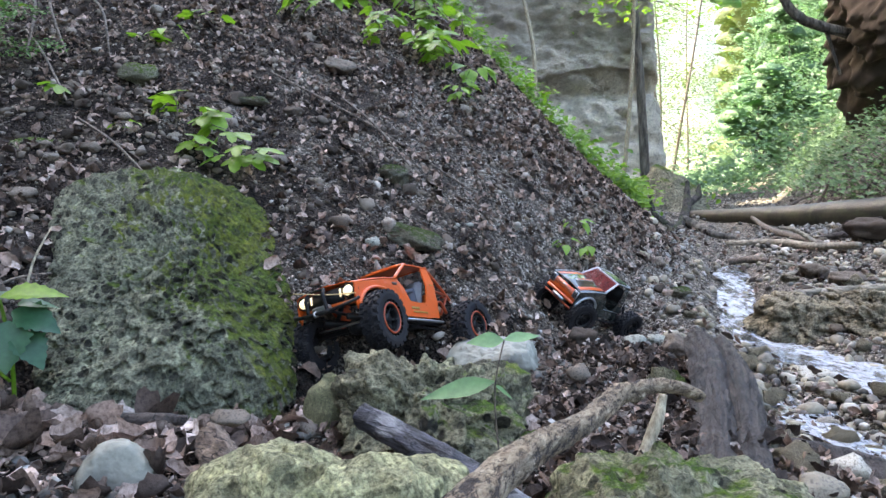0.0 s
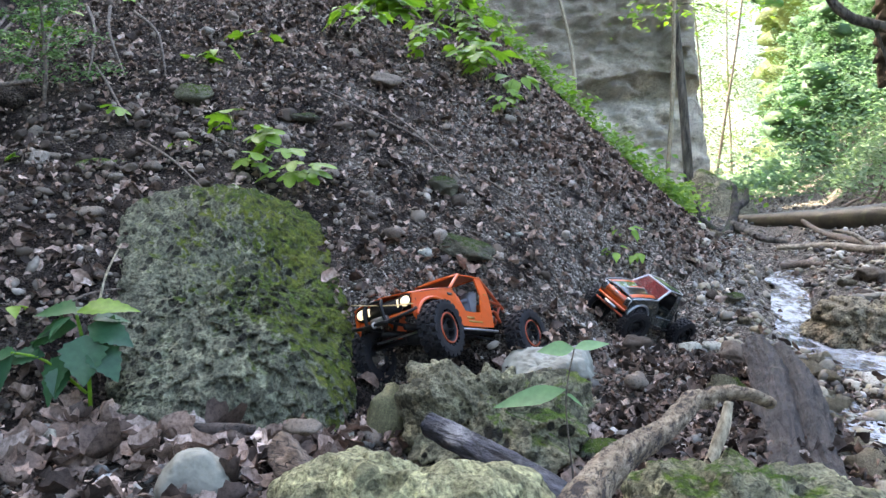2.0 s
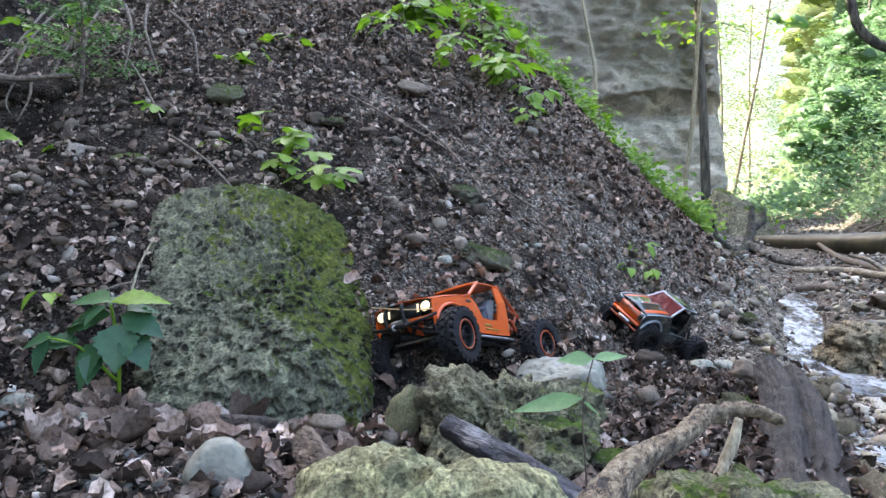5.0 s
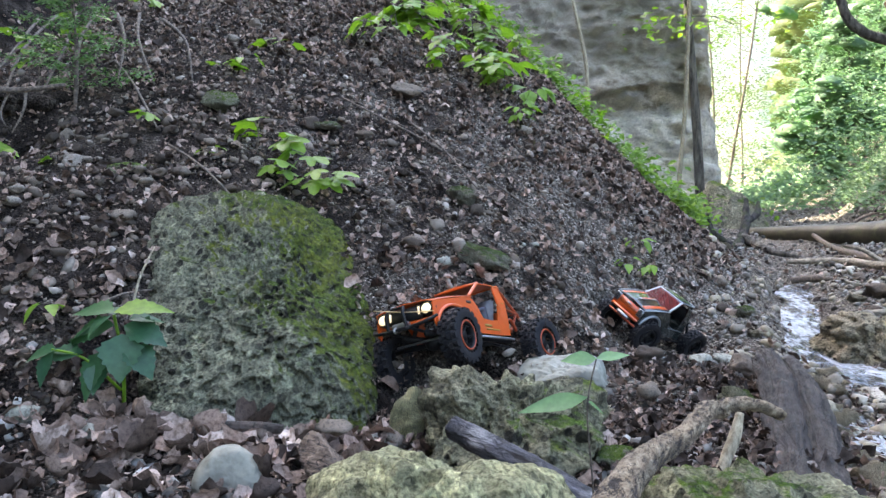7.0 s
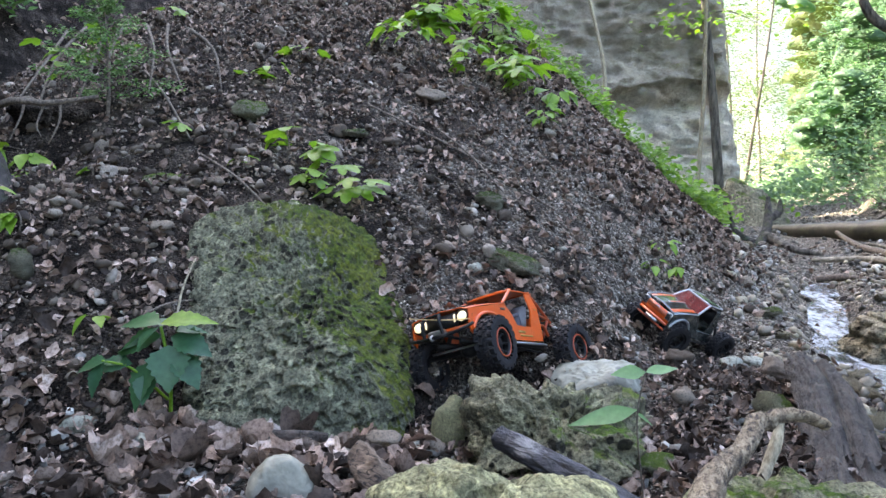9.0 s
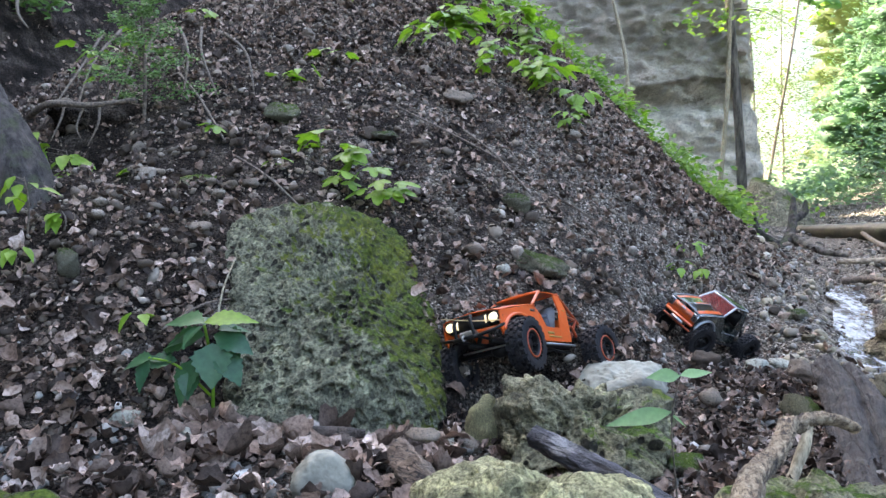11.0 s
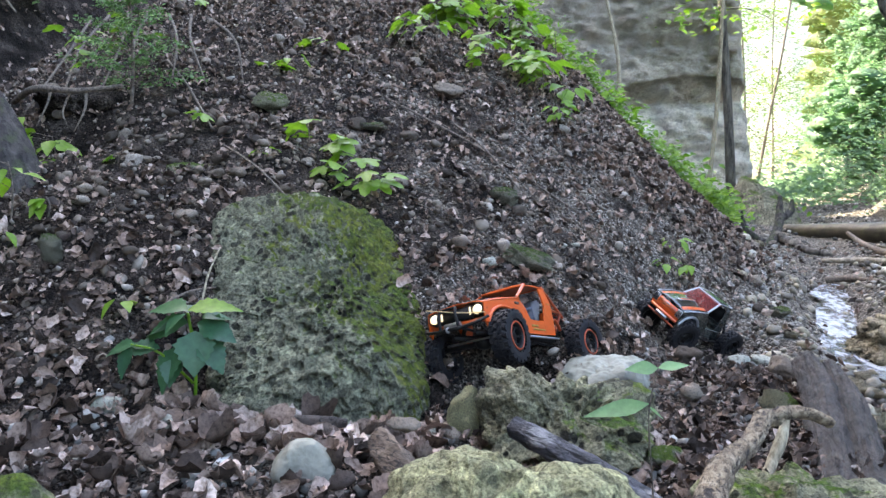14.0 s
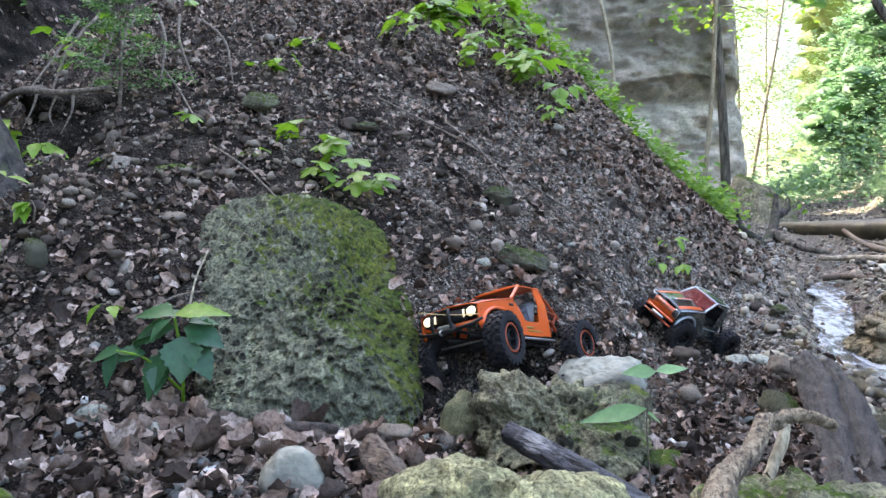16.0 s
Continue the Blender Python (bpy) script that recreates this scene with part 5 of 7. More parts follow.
STRAW = plain("bamboo_rod", (0.5, 0.36, 0.17), 0.5)
LAMP = plain("lit_headlight", (0.5, 0.48, 0.4), 0.2, emit=((1.0, 0.84, 0.5), 0.16), dirt=0.0)


def slab(points, thick, inward=(0, -1, 0)):
    """A flat or bent plate from an outline of 3D points, given thickness along a direction."""
    bm = bmesh.new()
    d = Vector(inward) * thick
    a = [bm.verts.new(p) for p in points]
    b = [bm.verts.new(Vector(p) + d) for p in points]
    n = len(points)
    fa = bm.faces.new(a)
    fb = bm.faces.new(b[::-1])
    for i in range(n):
        bm.faces.new((a[i], b[i], b[(i + 1) % n], a[(i + 1) % n]))
    bmesh.ops.triangulate(bm, faces=[fa, fb])
    bmesh.ops.recalc_face_normals(bm, faces=bm.faces)
    return bm


def sheet(corner, u, v, nu, nv, lift, thick):
    """A curved sheet: corner + u * s + v * t + lift(s, t), with thickness downwards."""
    corner, u, v = Vector(corner), Vector(u), Vector(v)
    bm = bmesh.new()
    top, low = {}, {}
    for i in range(nu + 1):
        for j in range(nv + 1):
            s, t = i / nu, j / nv
            p = corner + u * s + v * t + Vector((0, 0, lift(s, t)))
            top[i, j], low[i, j] = bm.verts.new(p), bm.verts.new(p - Vector((0, 0, thick)))
    for i in range(nu):
        for j in range(nv):
            bm.faces.new((top[i, j], top[i + 1, j], top[i + 1, j + 1], top[i, j + 1]))
            bm.faces.new((low[i, j], low[i, j + 1], low[i + 1, j + 1], low[i + 1, j]))
    rim = [(i, 0) for i in range(nu + 1)] + [(nu, j) for j in range(1, nv + 1)] + [(i, nv) for i in range(nu - 1, -1, -1)] + [(0, j) for j in range(nv - 1, 0, -1)]
    for a, b in zip(rim, rim[1:] + rim[:1]):
        bm.faces.new((top[b], top[a], low[a], low[b]))
    bmesh.ops.recalc_face_normals(bm, faces=bm.faces)
    return bm


def block(size, center, edge=0.0, turn=(0, 0, 0)):
    bm = bmesh.new()
    bmesh.ops.create_cube(bm, size=1)
    bmesh.ops.scale(bm, vec=size, verts=bm.verts)
    if edge:
        bmesh.ops.bevel(bm, geom=bm.edges, offset=edge, segments=2, affect="EDGES")
    bmesh.ops.transform(bm, matrix=pose(*center, *turn), verts=bm.verts)
    return bm


def lathe(profile, sides, along="y", center=(0, 0, 0)):
    """Turns (radius, offset) pairs round an axis."""
    v, f = [], []
    for r, h in profile:
        for k in range(sides):
            a = 2 * math.pi * k / sides
            c, s = r * math.cos(a), r * math.sin(a)
            v.append((center[0] + c, center[1] + h, center[2] + s) if along == "y" else (center[0] + h, center[1] + c, center[2] + s))
    for i in range(len(profile) - 1):
        for k in range(sides):
            a, b = i * sides + k, i * sides + (k + 1) % sides
            f.append((a, a + sides, b + sides, b))
    return np.array(v), np.array(f)


def bar(a, b, r=0.003, sides=8, bend=None):
    pts = [a, b] if bend is None else [a, bend, b]
    return tube(pts, [r] * len(pts), sides, 0, 0, True, 4)


BODY = (0.957, 1.07, 0.856)  # length, width and height of the orange body against the common shell


def tyre_mesh():
    """One moulded tyre: a rounded carcass with four staggered rows of blocks standing out of it."""
    n = 200
    rows = ((-0.0195, -0.0095, 0.10), (-0.0085, -0.0004, 0.0), (0.0004, 0.0085, 0.05), (0.0095, 0.0195, -0.10))
    ys = [-0.016, -0.020, -0.0205]
    for lo, hi, _ in rows:
        ys += [lo - 0.0002, lo + 0.0004, hi - 0.0004, hi + 0.0002]
    ys += [0.0205, 0.020, 0.016]
    verts = []
    for i, y in enumerate(ys):
        for k in range(n):
            a = 2 * math.pi * k / n
            r = 0.029 if i in (0, len(ys) - 1) else (0.034 if i in (1, len(ys) - 2) else (0.044 if i in (2, len(ys) - 3) else 0.0505 - 0.0025 * (abs(y) / 0.02) ** 4))
            for row, (lo, hi, skew) in enumerate(rows):
                if lo <= y <= hi:
                    turn = (a - skew * (y - lo) / (hi - lo)) * 20 / (2 * math.pi) + 0.5 * (row % 2)
                    if abs(turn - math.floor(turn) - 0.5) < 0.335:
                        r = 0.0552 - (0.0018 if row in (0, 3) else 0.0)
            verts.append((r * math.cos(a), y, r * math.sin(a)))
    faces = [(i * n + k, (i + 1) * n + k, (i + 1) * n + (k + 1) % n, i * n + (k + 1) % n) for i in range(len(ys) - 1) for k in range(n)]
    return np.array(verts), np.array(faces)


def rim_mesh():
    ring = lathe([(0.0285, -0.015), (0.0305, -0.0155), (0.0305, 0.0155), (0.0285, 0.018), (0.0245, 0.018), (0.0240, 0.012), (0.0240, -0.012), (0.0285, -0.015)], 32)
    return joined([ring])


def ring_mesh():
    return lathe([(0.0285, 0.0155), (0.0292, 0.0185), (0.0258, 0.0188), (0.0256, 0.0150), (0.0285, 0.0155)], 32)


def hub_mesh():
    pieces = [lathe([(0.0, 0.009), (0.009, 0.0095), (0.0095, 0.004), (0.0235, 0.002), (0.0238, -0.004), (0.0, -0.004)], 24)]
    for k in range(6):
        a = 2 * math.pi * k / 6
        c, s = math.cos(a), math.sin(a)
        pieces.append(bar((0.008 * c, 0.004, 0.008 * s), (0.0236 * c, 0.008, 0.0236 * s), 0.0032, 6))
        pieces.append(lathe([(0.0, 0.0145), (0.0016, 0.014), (0.0018, 0.009)], 6, center=(0.0195 * c, 0, 0.0195 * s)))
    return joined(pieces)


WHEEL = {}


def wheel(truck, x, y, z, steer, style):
    """One wheel: a lugged tyre that carries its rim and hub."""
    if style not in WHEEL:
        made = []
        for name, data, mat in (("tyre", tyre_mesh(), RUBBER), ("rim", rim_mesh(), BLACK), ("hub", hub_mesh(), BLACK), ("beadlock_ring", ring_mesh(), ORANGE_DARK if style == "orange" else BLACK)):
            me = bpy.data.meshes.new(name)
            fill(me, *data)
            me.materials.append(mat)
            me.polygons.foreach_set("use_smooth", [name != "tyre"] * len(me.polygons))
            made.append(me)
        WHEEL[style] = made
    tyre = part("tyre", WHEEL[style][0], None, truck, "black rubber tyre with deep lugs")
    tyre.location = (x, y, z)
    tyre.scale = (1.16 / BODY[0], 1.16 / BODY[1], 1.16 / BODY[2]) if style == "orange" else (1.19, 1.12, 1.19)
    tyre.rotation_euler = (0, 0, radians(steer) + (math.pi if y < 0 else 0))
    part("rim", WHEEL[style][1], None, tyre)
    part("beadlock_ring", WHEEL[style][3], None, tyre, "dark orange ring bolted to the rim" if style == "orange" else "black ring bolted to the rim")
    part("hub", WHEEL[style][2], None, tyre)
    return tyre


HB, TR = 0.1625, 0.095


def width_at(z):
    return 0.081 if z < 0.165 else 0.081 - 0.018 * min(1.0, (z - 0.165) / 0.06)


def strip(pairs, sign, thick):
    """A body panel from pairs of (x, z) points, upper and lower, bent to the body's width."""
    bm = bmesh.new()
    rows = []
    for (xa, za), (xb, zb) in pairs:
        row = []
        for k in range(4):
            x, z = xa + (xb - xa) * k / 3, za + (zb - za) * k / 3
            y = sign * width_at(z)
            row.append((bm.verts.new((x, y, z)), bm.verts.new((x, y - sign * thick, z))))
        rows.append(row)
    for r0, r1 in zip(rows, rows[1:]):
        for k in range(3):
            bm.faces.new((r0[k][0], r1[k][0], r1[k + 1][0], r0[k + 1][0]))
            bm.faces.new((r0[k][1], r0[k + 1][1], r1[k + 1][1], r1[k][1]))
        for k in (0, 3):
            bm.faces.new((r0[k][0], r0[k][1], r1[k][1], r1[k][0]))
    for r in (rows[0], rows[-1]):
        for k in range(3):
            bm.faces.new((r[k][0], r[k + 1][0], r[k + 1][1], r[k][1]))
    bmesh.ops.recalc_face_normals(bm, faces=bm.faces)
    return bm


def fender_pairs(front=0.236):
    out = [((front, 0.148), (front, 0.098)), ((0.2275, 0.150), (0.2275, 0.082))]
    for a in range(15, 180, 15):
        x = HB + 0.064 * math.cos(radians(a))
        out.append(((x, 0.148 + (front - x) * 0.19), (x, 0.080 + 0.060 * math.sin(radians(a)))))
    return out + [((0.087, 0.1765), (0.0985, 0.078)), ((0.066, 0.150), (0.066, 0.0745)), ((0.046, 0.116), (0.046, 0.0742))]


ROCKER = [((0.046, 0.116), (0.046, 0.0742)), ((0.016, 0.114), (0.016, 0.0742)), ((-0.014, 0.116), (-0.014, 0.0745))]
PILLAR = [((-0.0145, 0.117), (-0.014, 0.0745)), ((-0.024, 0.165), (-0.03, 0.075)), ((-0.034, 0.221), (-0.045, 0.0755)), ((-0.058, 0.222), (-0.062, 0.076))]


def chassis(truck, style):
    for s in (1, -1):
        part("frame_rail", block((0.42, 0.008, 0.016), (0.0, s * 0.032, 0.078), 0.001), BLACK, truck)
        part("slider", bar((0.105, s * 0.078, 0.066), (-0.075, s * 0.08, 0.066), 0.0035, 8, (0.015, s * 0.088, 0.064)), BLACK if style != "orange" else STEEL, truck)
        for x in (HB, -HB):
            part("shock", joined([bar((x - 0.01, s * 0.058, 0.058), (x * 0.8, s * 0.045, 0.135), 0.0055, 10), bar((x * 0.8, s * 0.045, 0.125), (x * 0.78, s * 0.044, 0.15), 0.003, 8)]), BLACK, truck)
            part("link", bar((x, s * 0.04, 0.05), (x * 0.2, s * 0.03, 0.066), 0.003, 8), BLACK, truck)
    part("skid_plate", block((0.12, 0.07, 0.006), (0, 0, 0.064), 0.001), BLACK, truck)
    part("gearbox", block((0.07, 0.05, 0.04), (0.01, 0, 0.09), 0.004), BLACK, truck)
    for x in (HB, -HB):
        part("axle", joined([bar((x, -TR, 0.055), (x, TR, 0.055), 0.0075, 12), lathe([(0.0, -0.02), (0.012, -0.018), (0.019, -0.008), (0.02, 0.0), (0.019, 0.008), (0.012, 0.018), (0.0, 0.02)], 16, "y", (x, 0.02, 0.055))]), BLACK, truck)
        part("driveshaft", bar((x, 0.02, 0.058), (x * 0.15, 0.01, 0.078), 0.004, 8), STEEL, truck)
    part("steering_link", bar((HB + 0.022, -0.07, 0.062), (HB + 0.022, 0.07, 0.062), 0.003, 8), STEEL if style == "orange" else ORANGE_DARK, truck)


def cab(truck, paint, roof_paint):
    """Fenders, hood, windscreen posts and roof."""
    for s in (1, -1):
        part("fender", strip(fender_pairs(), s, 0.0035), paint, truck, smooth=False)
        part("rocker_panel", strip(ROCKER, s, 0.0035), paint, truck, smooth=False)
        part("door_pillar", strip(PILLAR, s, 0.0035), paint, truck, smooth=False)
        rim = [(HB + 0.066 * math.cos(radians(a)), s * 0.0835, 0.080 + 0.062 * math.sin(radians(a))) for a in range(172, 5, -18)]
        part("fender_flare", tube(rim, [0.0045] * len(rim), 8, 0, 0, True, 2), paint if paint is ORANGE else SILVER, truck)
        part("windscreen_post", tube([(0.088, s * 0.0735, 0.176), (0.058, s * 0.0685, 0.202), (0.029, s * 0.0625, 0.226)], [0.0045] * 3, 8, 0, 0, True, 3), paint if paint is ORANGE else SILVER, truck)
    part("hood", sheet((0.084, -0.0805, 0.176), (0.154, 0, -0.027), (0, 0.161, 0), 12, 16,
                       lambda a, t: 0.008 * (1 - (2 * t - 1) ** 4) + 0.003 * math.exp(-((t - 0.5) / 0.12) ** 2) + 0.004 * math.sin(math.pi * a), 0.003), paint, truck)
    part("roof", sheet((0.031, -0.0655, 0.2245), (-0.093, 0, -0.001), (0, 0.131, 0), 10, 12,
                       lambda a, t: 0.007 * (1 - (2 * t - 1) ** 4) + 0.002 * math.sin(math.pi * a), 0.004), roof_paint, truck)
    part("windscreen_header", bar((0.0305, -0.0625, 0.2255), (0.0305, 0.0625, 0.2255), 0.004, 8), paint if paint is ORANGE else SILVER, truck)
    part("cowl", block((0.014, 0.15, 0.006), (0.088, 0, 0.177), 0.0015), BLACK, truck)
    part("rear_panel", slab([(-0.0605, -0.08, 0.08), (-0.0605, 0.08, 0.08), (-0.0605, 0.079, 0.150), (-0.0605, -0.079, 0.150)], 0.003, (1, 0, 0)), paint, truck, smooth=False)
    part("roof_lip", bar((-0.061, -0.061, 0.227), (-0.061, 0.061, 0.227), 0.0035, 8), paint if paint is ORANGE else SILVER, truck)
    part("floor_pan", block((0.14, 0.15, 0.004), (0.01, 0, 0.098), 0.001), BLACK, truck)
    part("dashboard", block((0.02, 0.14, 0.03), (0.074, 0, 0.155), 0.004), BLACK, truck)


def seat(truck, y):
    s = part("seat", block((0.045, 0.048, 0.018), (-0.005, y, 0.112), 0.005), SEAT, truck, "grey bucket seat")
    part("backrest", block((0.014, 0.046, 0.075), (-0.035, y, 0.152), 0.006, (0, -12, 0)), SEAT, s)


def orange_truck(m):
    truck = empty("crawler_truck", m, label="orange radio-controlled crawler truck with lit headlights climbing between rocks", category="toy truck")
    chassis(truck, "orange")
    cab(truck, ORANGE, ORANGE)
    for x, y, z, a in ((HB + 0.012, TR + 0.004, 0.053, 8), (HB + 0.012, -TR, 0.034, 8), (-HB - 0.008, TR + 0.004, 0.055, 0), (-HB, -TR, 0.11, 0)):
        wheel(truck, x, y, z, a, "orange")
    for s in (1, -1):
        part("rear_cage_bar", tube([(-0.058, s * 0.061, 0.222), (-0.15, s * 0.052, 0.155), (-0.205, s * 0.042, 0.118), (-0.235, s * 0.036, 0.116)], [0.0042] * 4, 8), ORANGE_DARK, truck)
        part("rear_cage_bar", bar((-0.06, s * 0.072, 0.158), (-0.15, s * 0.052, 0.155), 0.0035), ORANGE_DARK, truck)
        part("rear_cage_bar", bar((-0.15, s * 0.052, 0.155), (-0.125, s * 0.045, 0.098), 0.0035), ORANGE_DARK, truck)
        part("rear_hoop", tube([(-0.075, s * 0.06, 0.095), (-0.085, s * 0.062, 0.125), (-0.105, s * 0.062, 0.128), (-0.13, s * 0.058, 0.1)], [0.004] * 4, 8), ORANGE_DARK, truck)
    part("cross_bar", bar((-0.15, -0.052, 0.155), (-0.15, 0.052, 0.155), 0.003), ORANGE_DARK, truck)
    part("tail_plate", block((0.03, 0.08, 0.008), (-0.232, 0, 0.117), 0.002), ORANGE, truck)
    part("cargo_box", block((0.075, 0.06, 0.03), (-0.165, 0, 0.108), 0.003), SEAT, truck, "grey equipment box")
    part("battery", block((0.05, 0.09, 0.028), (-0.095, 0, 0.11), 0.003), BLACK, truck)
    part("canister", block((0.022, 0.03, 0.032), (-0.125, 0.02, 0.137), 0.004), ORANGE, truck, "small orange fuel canister")
    for k in range(3):
        part("rod", bar((-0.07, 0.01 - 0.012 * k, 0.146 + 0.003 * k), (-0.215, 0.0 - 0.012 * k, 0.144), 0.0022, 6), STRAW, truck, "thin bamboo rod")
    seat(truck, 0.036)
    seat(truck, -0.036)
    doll = part("driver_figure", joined([bar((-0.02, 0.036, 0.122), (-0.012, 0.036, 0.165), 0.016, 12), bar((-0.01, 0.046, 0.122), (0.045, 0.046, 0.12), 0.009, 8), bar((-0.01, 0.026, 0.122), (0.045, 0.026, 0.12), 0.009, 8),
                                         bar((-0.008, 0.05, 0.158), (0.045, 0.045, 0.148), 0.006, 8)]), DENIM, truck, "plain dark seated figure")
    part("steering_wheel", tube([(0.055 + 0.006 * math.sin(a), 0.036 + 0.016 * math.cos(a), 0.152 + 0.015 * math.sin(a)) for a in [k * math.pi / 5 for k in range(11)]], [0.002] * 11, 6, 0, 0, False, 2), BLACK, truck)
    part("dash_bottle", block((0.014, 0.014, 0.022), (0.068, -0.03, 0.178), 0.005), BLUE, truck, "small blue bottle on the dashboard")
    part("red_box", block((0.03, 0.05, 0.018), (-0.072, -0.01, 0.135), 0.002), RED, truck)
    # nose
    part("grille", block((0.006, 0.096, 0.036), (0.232, 0, 0.130), 0.002), BLACK, truck)
    part("lower_valance", block((0.006, 0.15, 0.012), (0.230, 0, 0.105), 0.002), ORANGE, truck)
    for s in (1, -1):
        lamp = part("headlight", lathe([(0.0, 0.010), (0.010, 0.008), (0.0135, 0.003), (0.0135, -0.006)], 24, "x", (0.232, s * 0.062, 0.133)), LAMP, truck, "bright lit headlight")
        part("headlight_frame", lathe([(0.0135, 0.005), (0.0165, 0.006), (0.0195, -0.008), (0.0135, -0.008)], 24, "x", (0.232, s * 0.062, 0.133)), BLACK, lamp)
        part("marker_lamp", block((0.006, 0.006, 0.022), (0.233, s * 0.041, 0.133), 0.001), LAMP, truck, "narrow lit side lamp")
        part("bumper_end", tube([(0.262, s * 0.03, 0.088), (0.255, s * 0.07, 0.095), (0.236, s * 0.09, 0.108)], [0.005, 0.0045, 0.004], 8), BLACK, truck)
        part("bumper_stay", bar((0.21, s * 0.03, 0.082), (0.262, s * 0.03, 0.088), 0.004), BLACK, truck)
        part("bull_bar", tube([(0.262, s * 0.026, 0.088), (0.27, s * 0.024, 0.125), (0.262, s * 0.02, 0.145)], [0.004] * 3, 8), BLACK, truck)
    part("bumper_bar", bar((0.263, -0.034, 0.088), (0.263, 0.034, 0.088), 0.006), BLACK, truck)
    part("bull_bar_top", bar((0.262, -0.021, 0.145), (0.262, 0.021, 0.145), 0.004), BLACK, truck)
    part("winch", joined([bar((0.25, -0.02, 0.1), (0.25, 0.02, 0.1), 0.009, 12)]), STEEL, truck, "small steel winch drum")
    part("tow_hook", tube([(0.268, 0.0, 0.094), (0.276, 0, 0.088), (0.272, 0, 0.08), (0.266, 0, 0.083)], [0.0025] * 4, 6), STEEL, truck)
    part("rope", tube([(0.242, 0.086, 0.118), (0.262, 0.03, 0.128), (0.272, -0.03, 0.146), (0.268, -0.06, 0.156)], [0.0016] * 4, 6), STRAW, truck, "pale rope stretched before the hood")
    # stripes, scuffs and unread lettering
    for y, w, x0, x1, mat in ((0.0, 0.007, 0.10, 0.215, DECAL), (-0.052, 0.008, 0.105, 0.20, DECAL), (0.0065, 0.004, 0.10, 0.22, PALE_DECAL), (0.048, 0.004, 0.10, 0.185, PALE_DECAL)):
        part("hood_stripe", sheet((x0, y - w / 2, 0.176 - 0.027 * (x0 - 0.084) / 0.154 + 0.0006), (x1 - x0, 0, -0.027 * (x1 - x0) / 0.154), (0, w, 0), 10, 2,
                                  lambda a, t, x0=x0, x1=x1, y=y, w=w: 0.008 * (1 - (2 * ((y + w * (t - 0.5) + 0.0805) / 0.161) - 1) ** 4) + 0.003 * math.exp(-(((y + w * (t - 0.5)) / 0.161) / 0.12) ** 2)
                                  + 0.004 * math.sin(math.pi * ((x0 + (x1 - x0) * a - 0.084) / 0.154)), 0.0004), mat, truck)
    plate = part("number_panel", block((0.026, 0.034, 0.0012), (0.216, 0.05, 0.1612), 0.0004, (0, 10, 0)), BLACK, truck, "black panel with a white bar in place of digits")
    part("digit_bar", block((0.007, 0.02, 0.0008), (0.221, 0.052, 0.1618), 0.0, (0, 10, 0)), PALE_DECAL, plate)
    for s in (1, -1):
        for dx, dz, l, h in ((0.03, 0.098, 0.028, 0.007), (0.012, 0.088, 0.055, 0.005)):
            part("side_lettering", block((l, 0.0008, h), (dx, s * 0.0815, dz), 0.0), OCHRE_DECAL, truck)
        part("vent", block((0.018, 0.0008, 0.007), (0.1, s * 0.0815, 0.158), 0.0), DECAL, truck)
        part("pillar_sticker", block((0.014, 0.0008, 0.006), (-0.046, s * 0.0785, 0.168), 0.0), OCHRE_DECAL, truck)
    return truck


def mesh_panel(a, u, v, nu, nv, r):
    """A diamond mesh of wires over a panel."""
    a, u, v = Vector(a), Vector(u), Vector(v)
    out = []
    for k in range(-nv, nu):
        for sgn in (1, -1):
            s0, s1 = (k / nu, (k + nv) / nu)
            t0, t1 = (0.0, 1.0) if sgn > 0 else (1.0, 0.0)
            if s0 < 0:
                t0, s0 = t0 + (t1 - t0) * (-s0) / (s1 - s0), 0.0
            if s1 > 1:
                f = (1 - s0) / (s1 - s0)
                t1, s1 = t0 + (t1 - t0) * f, 1.0
            if s1 > s0:
                out.append(tube([a + u * s0 + v * t0, a + u * s1 + v * t1], [r, r], 4, 0, 0, False, 1))
    return joined(out)


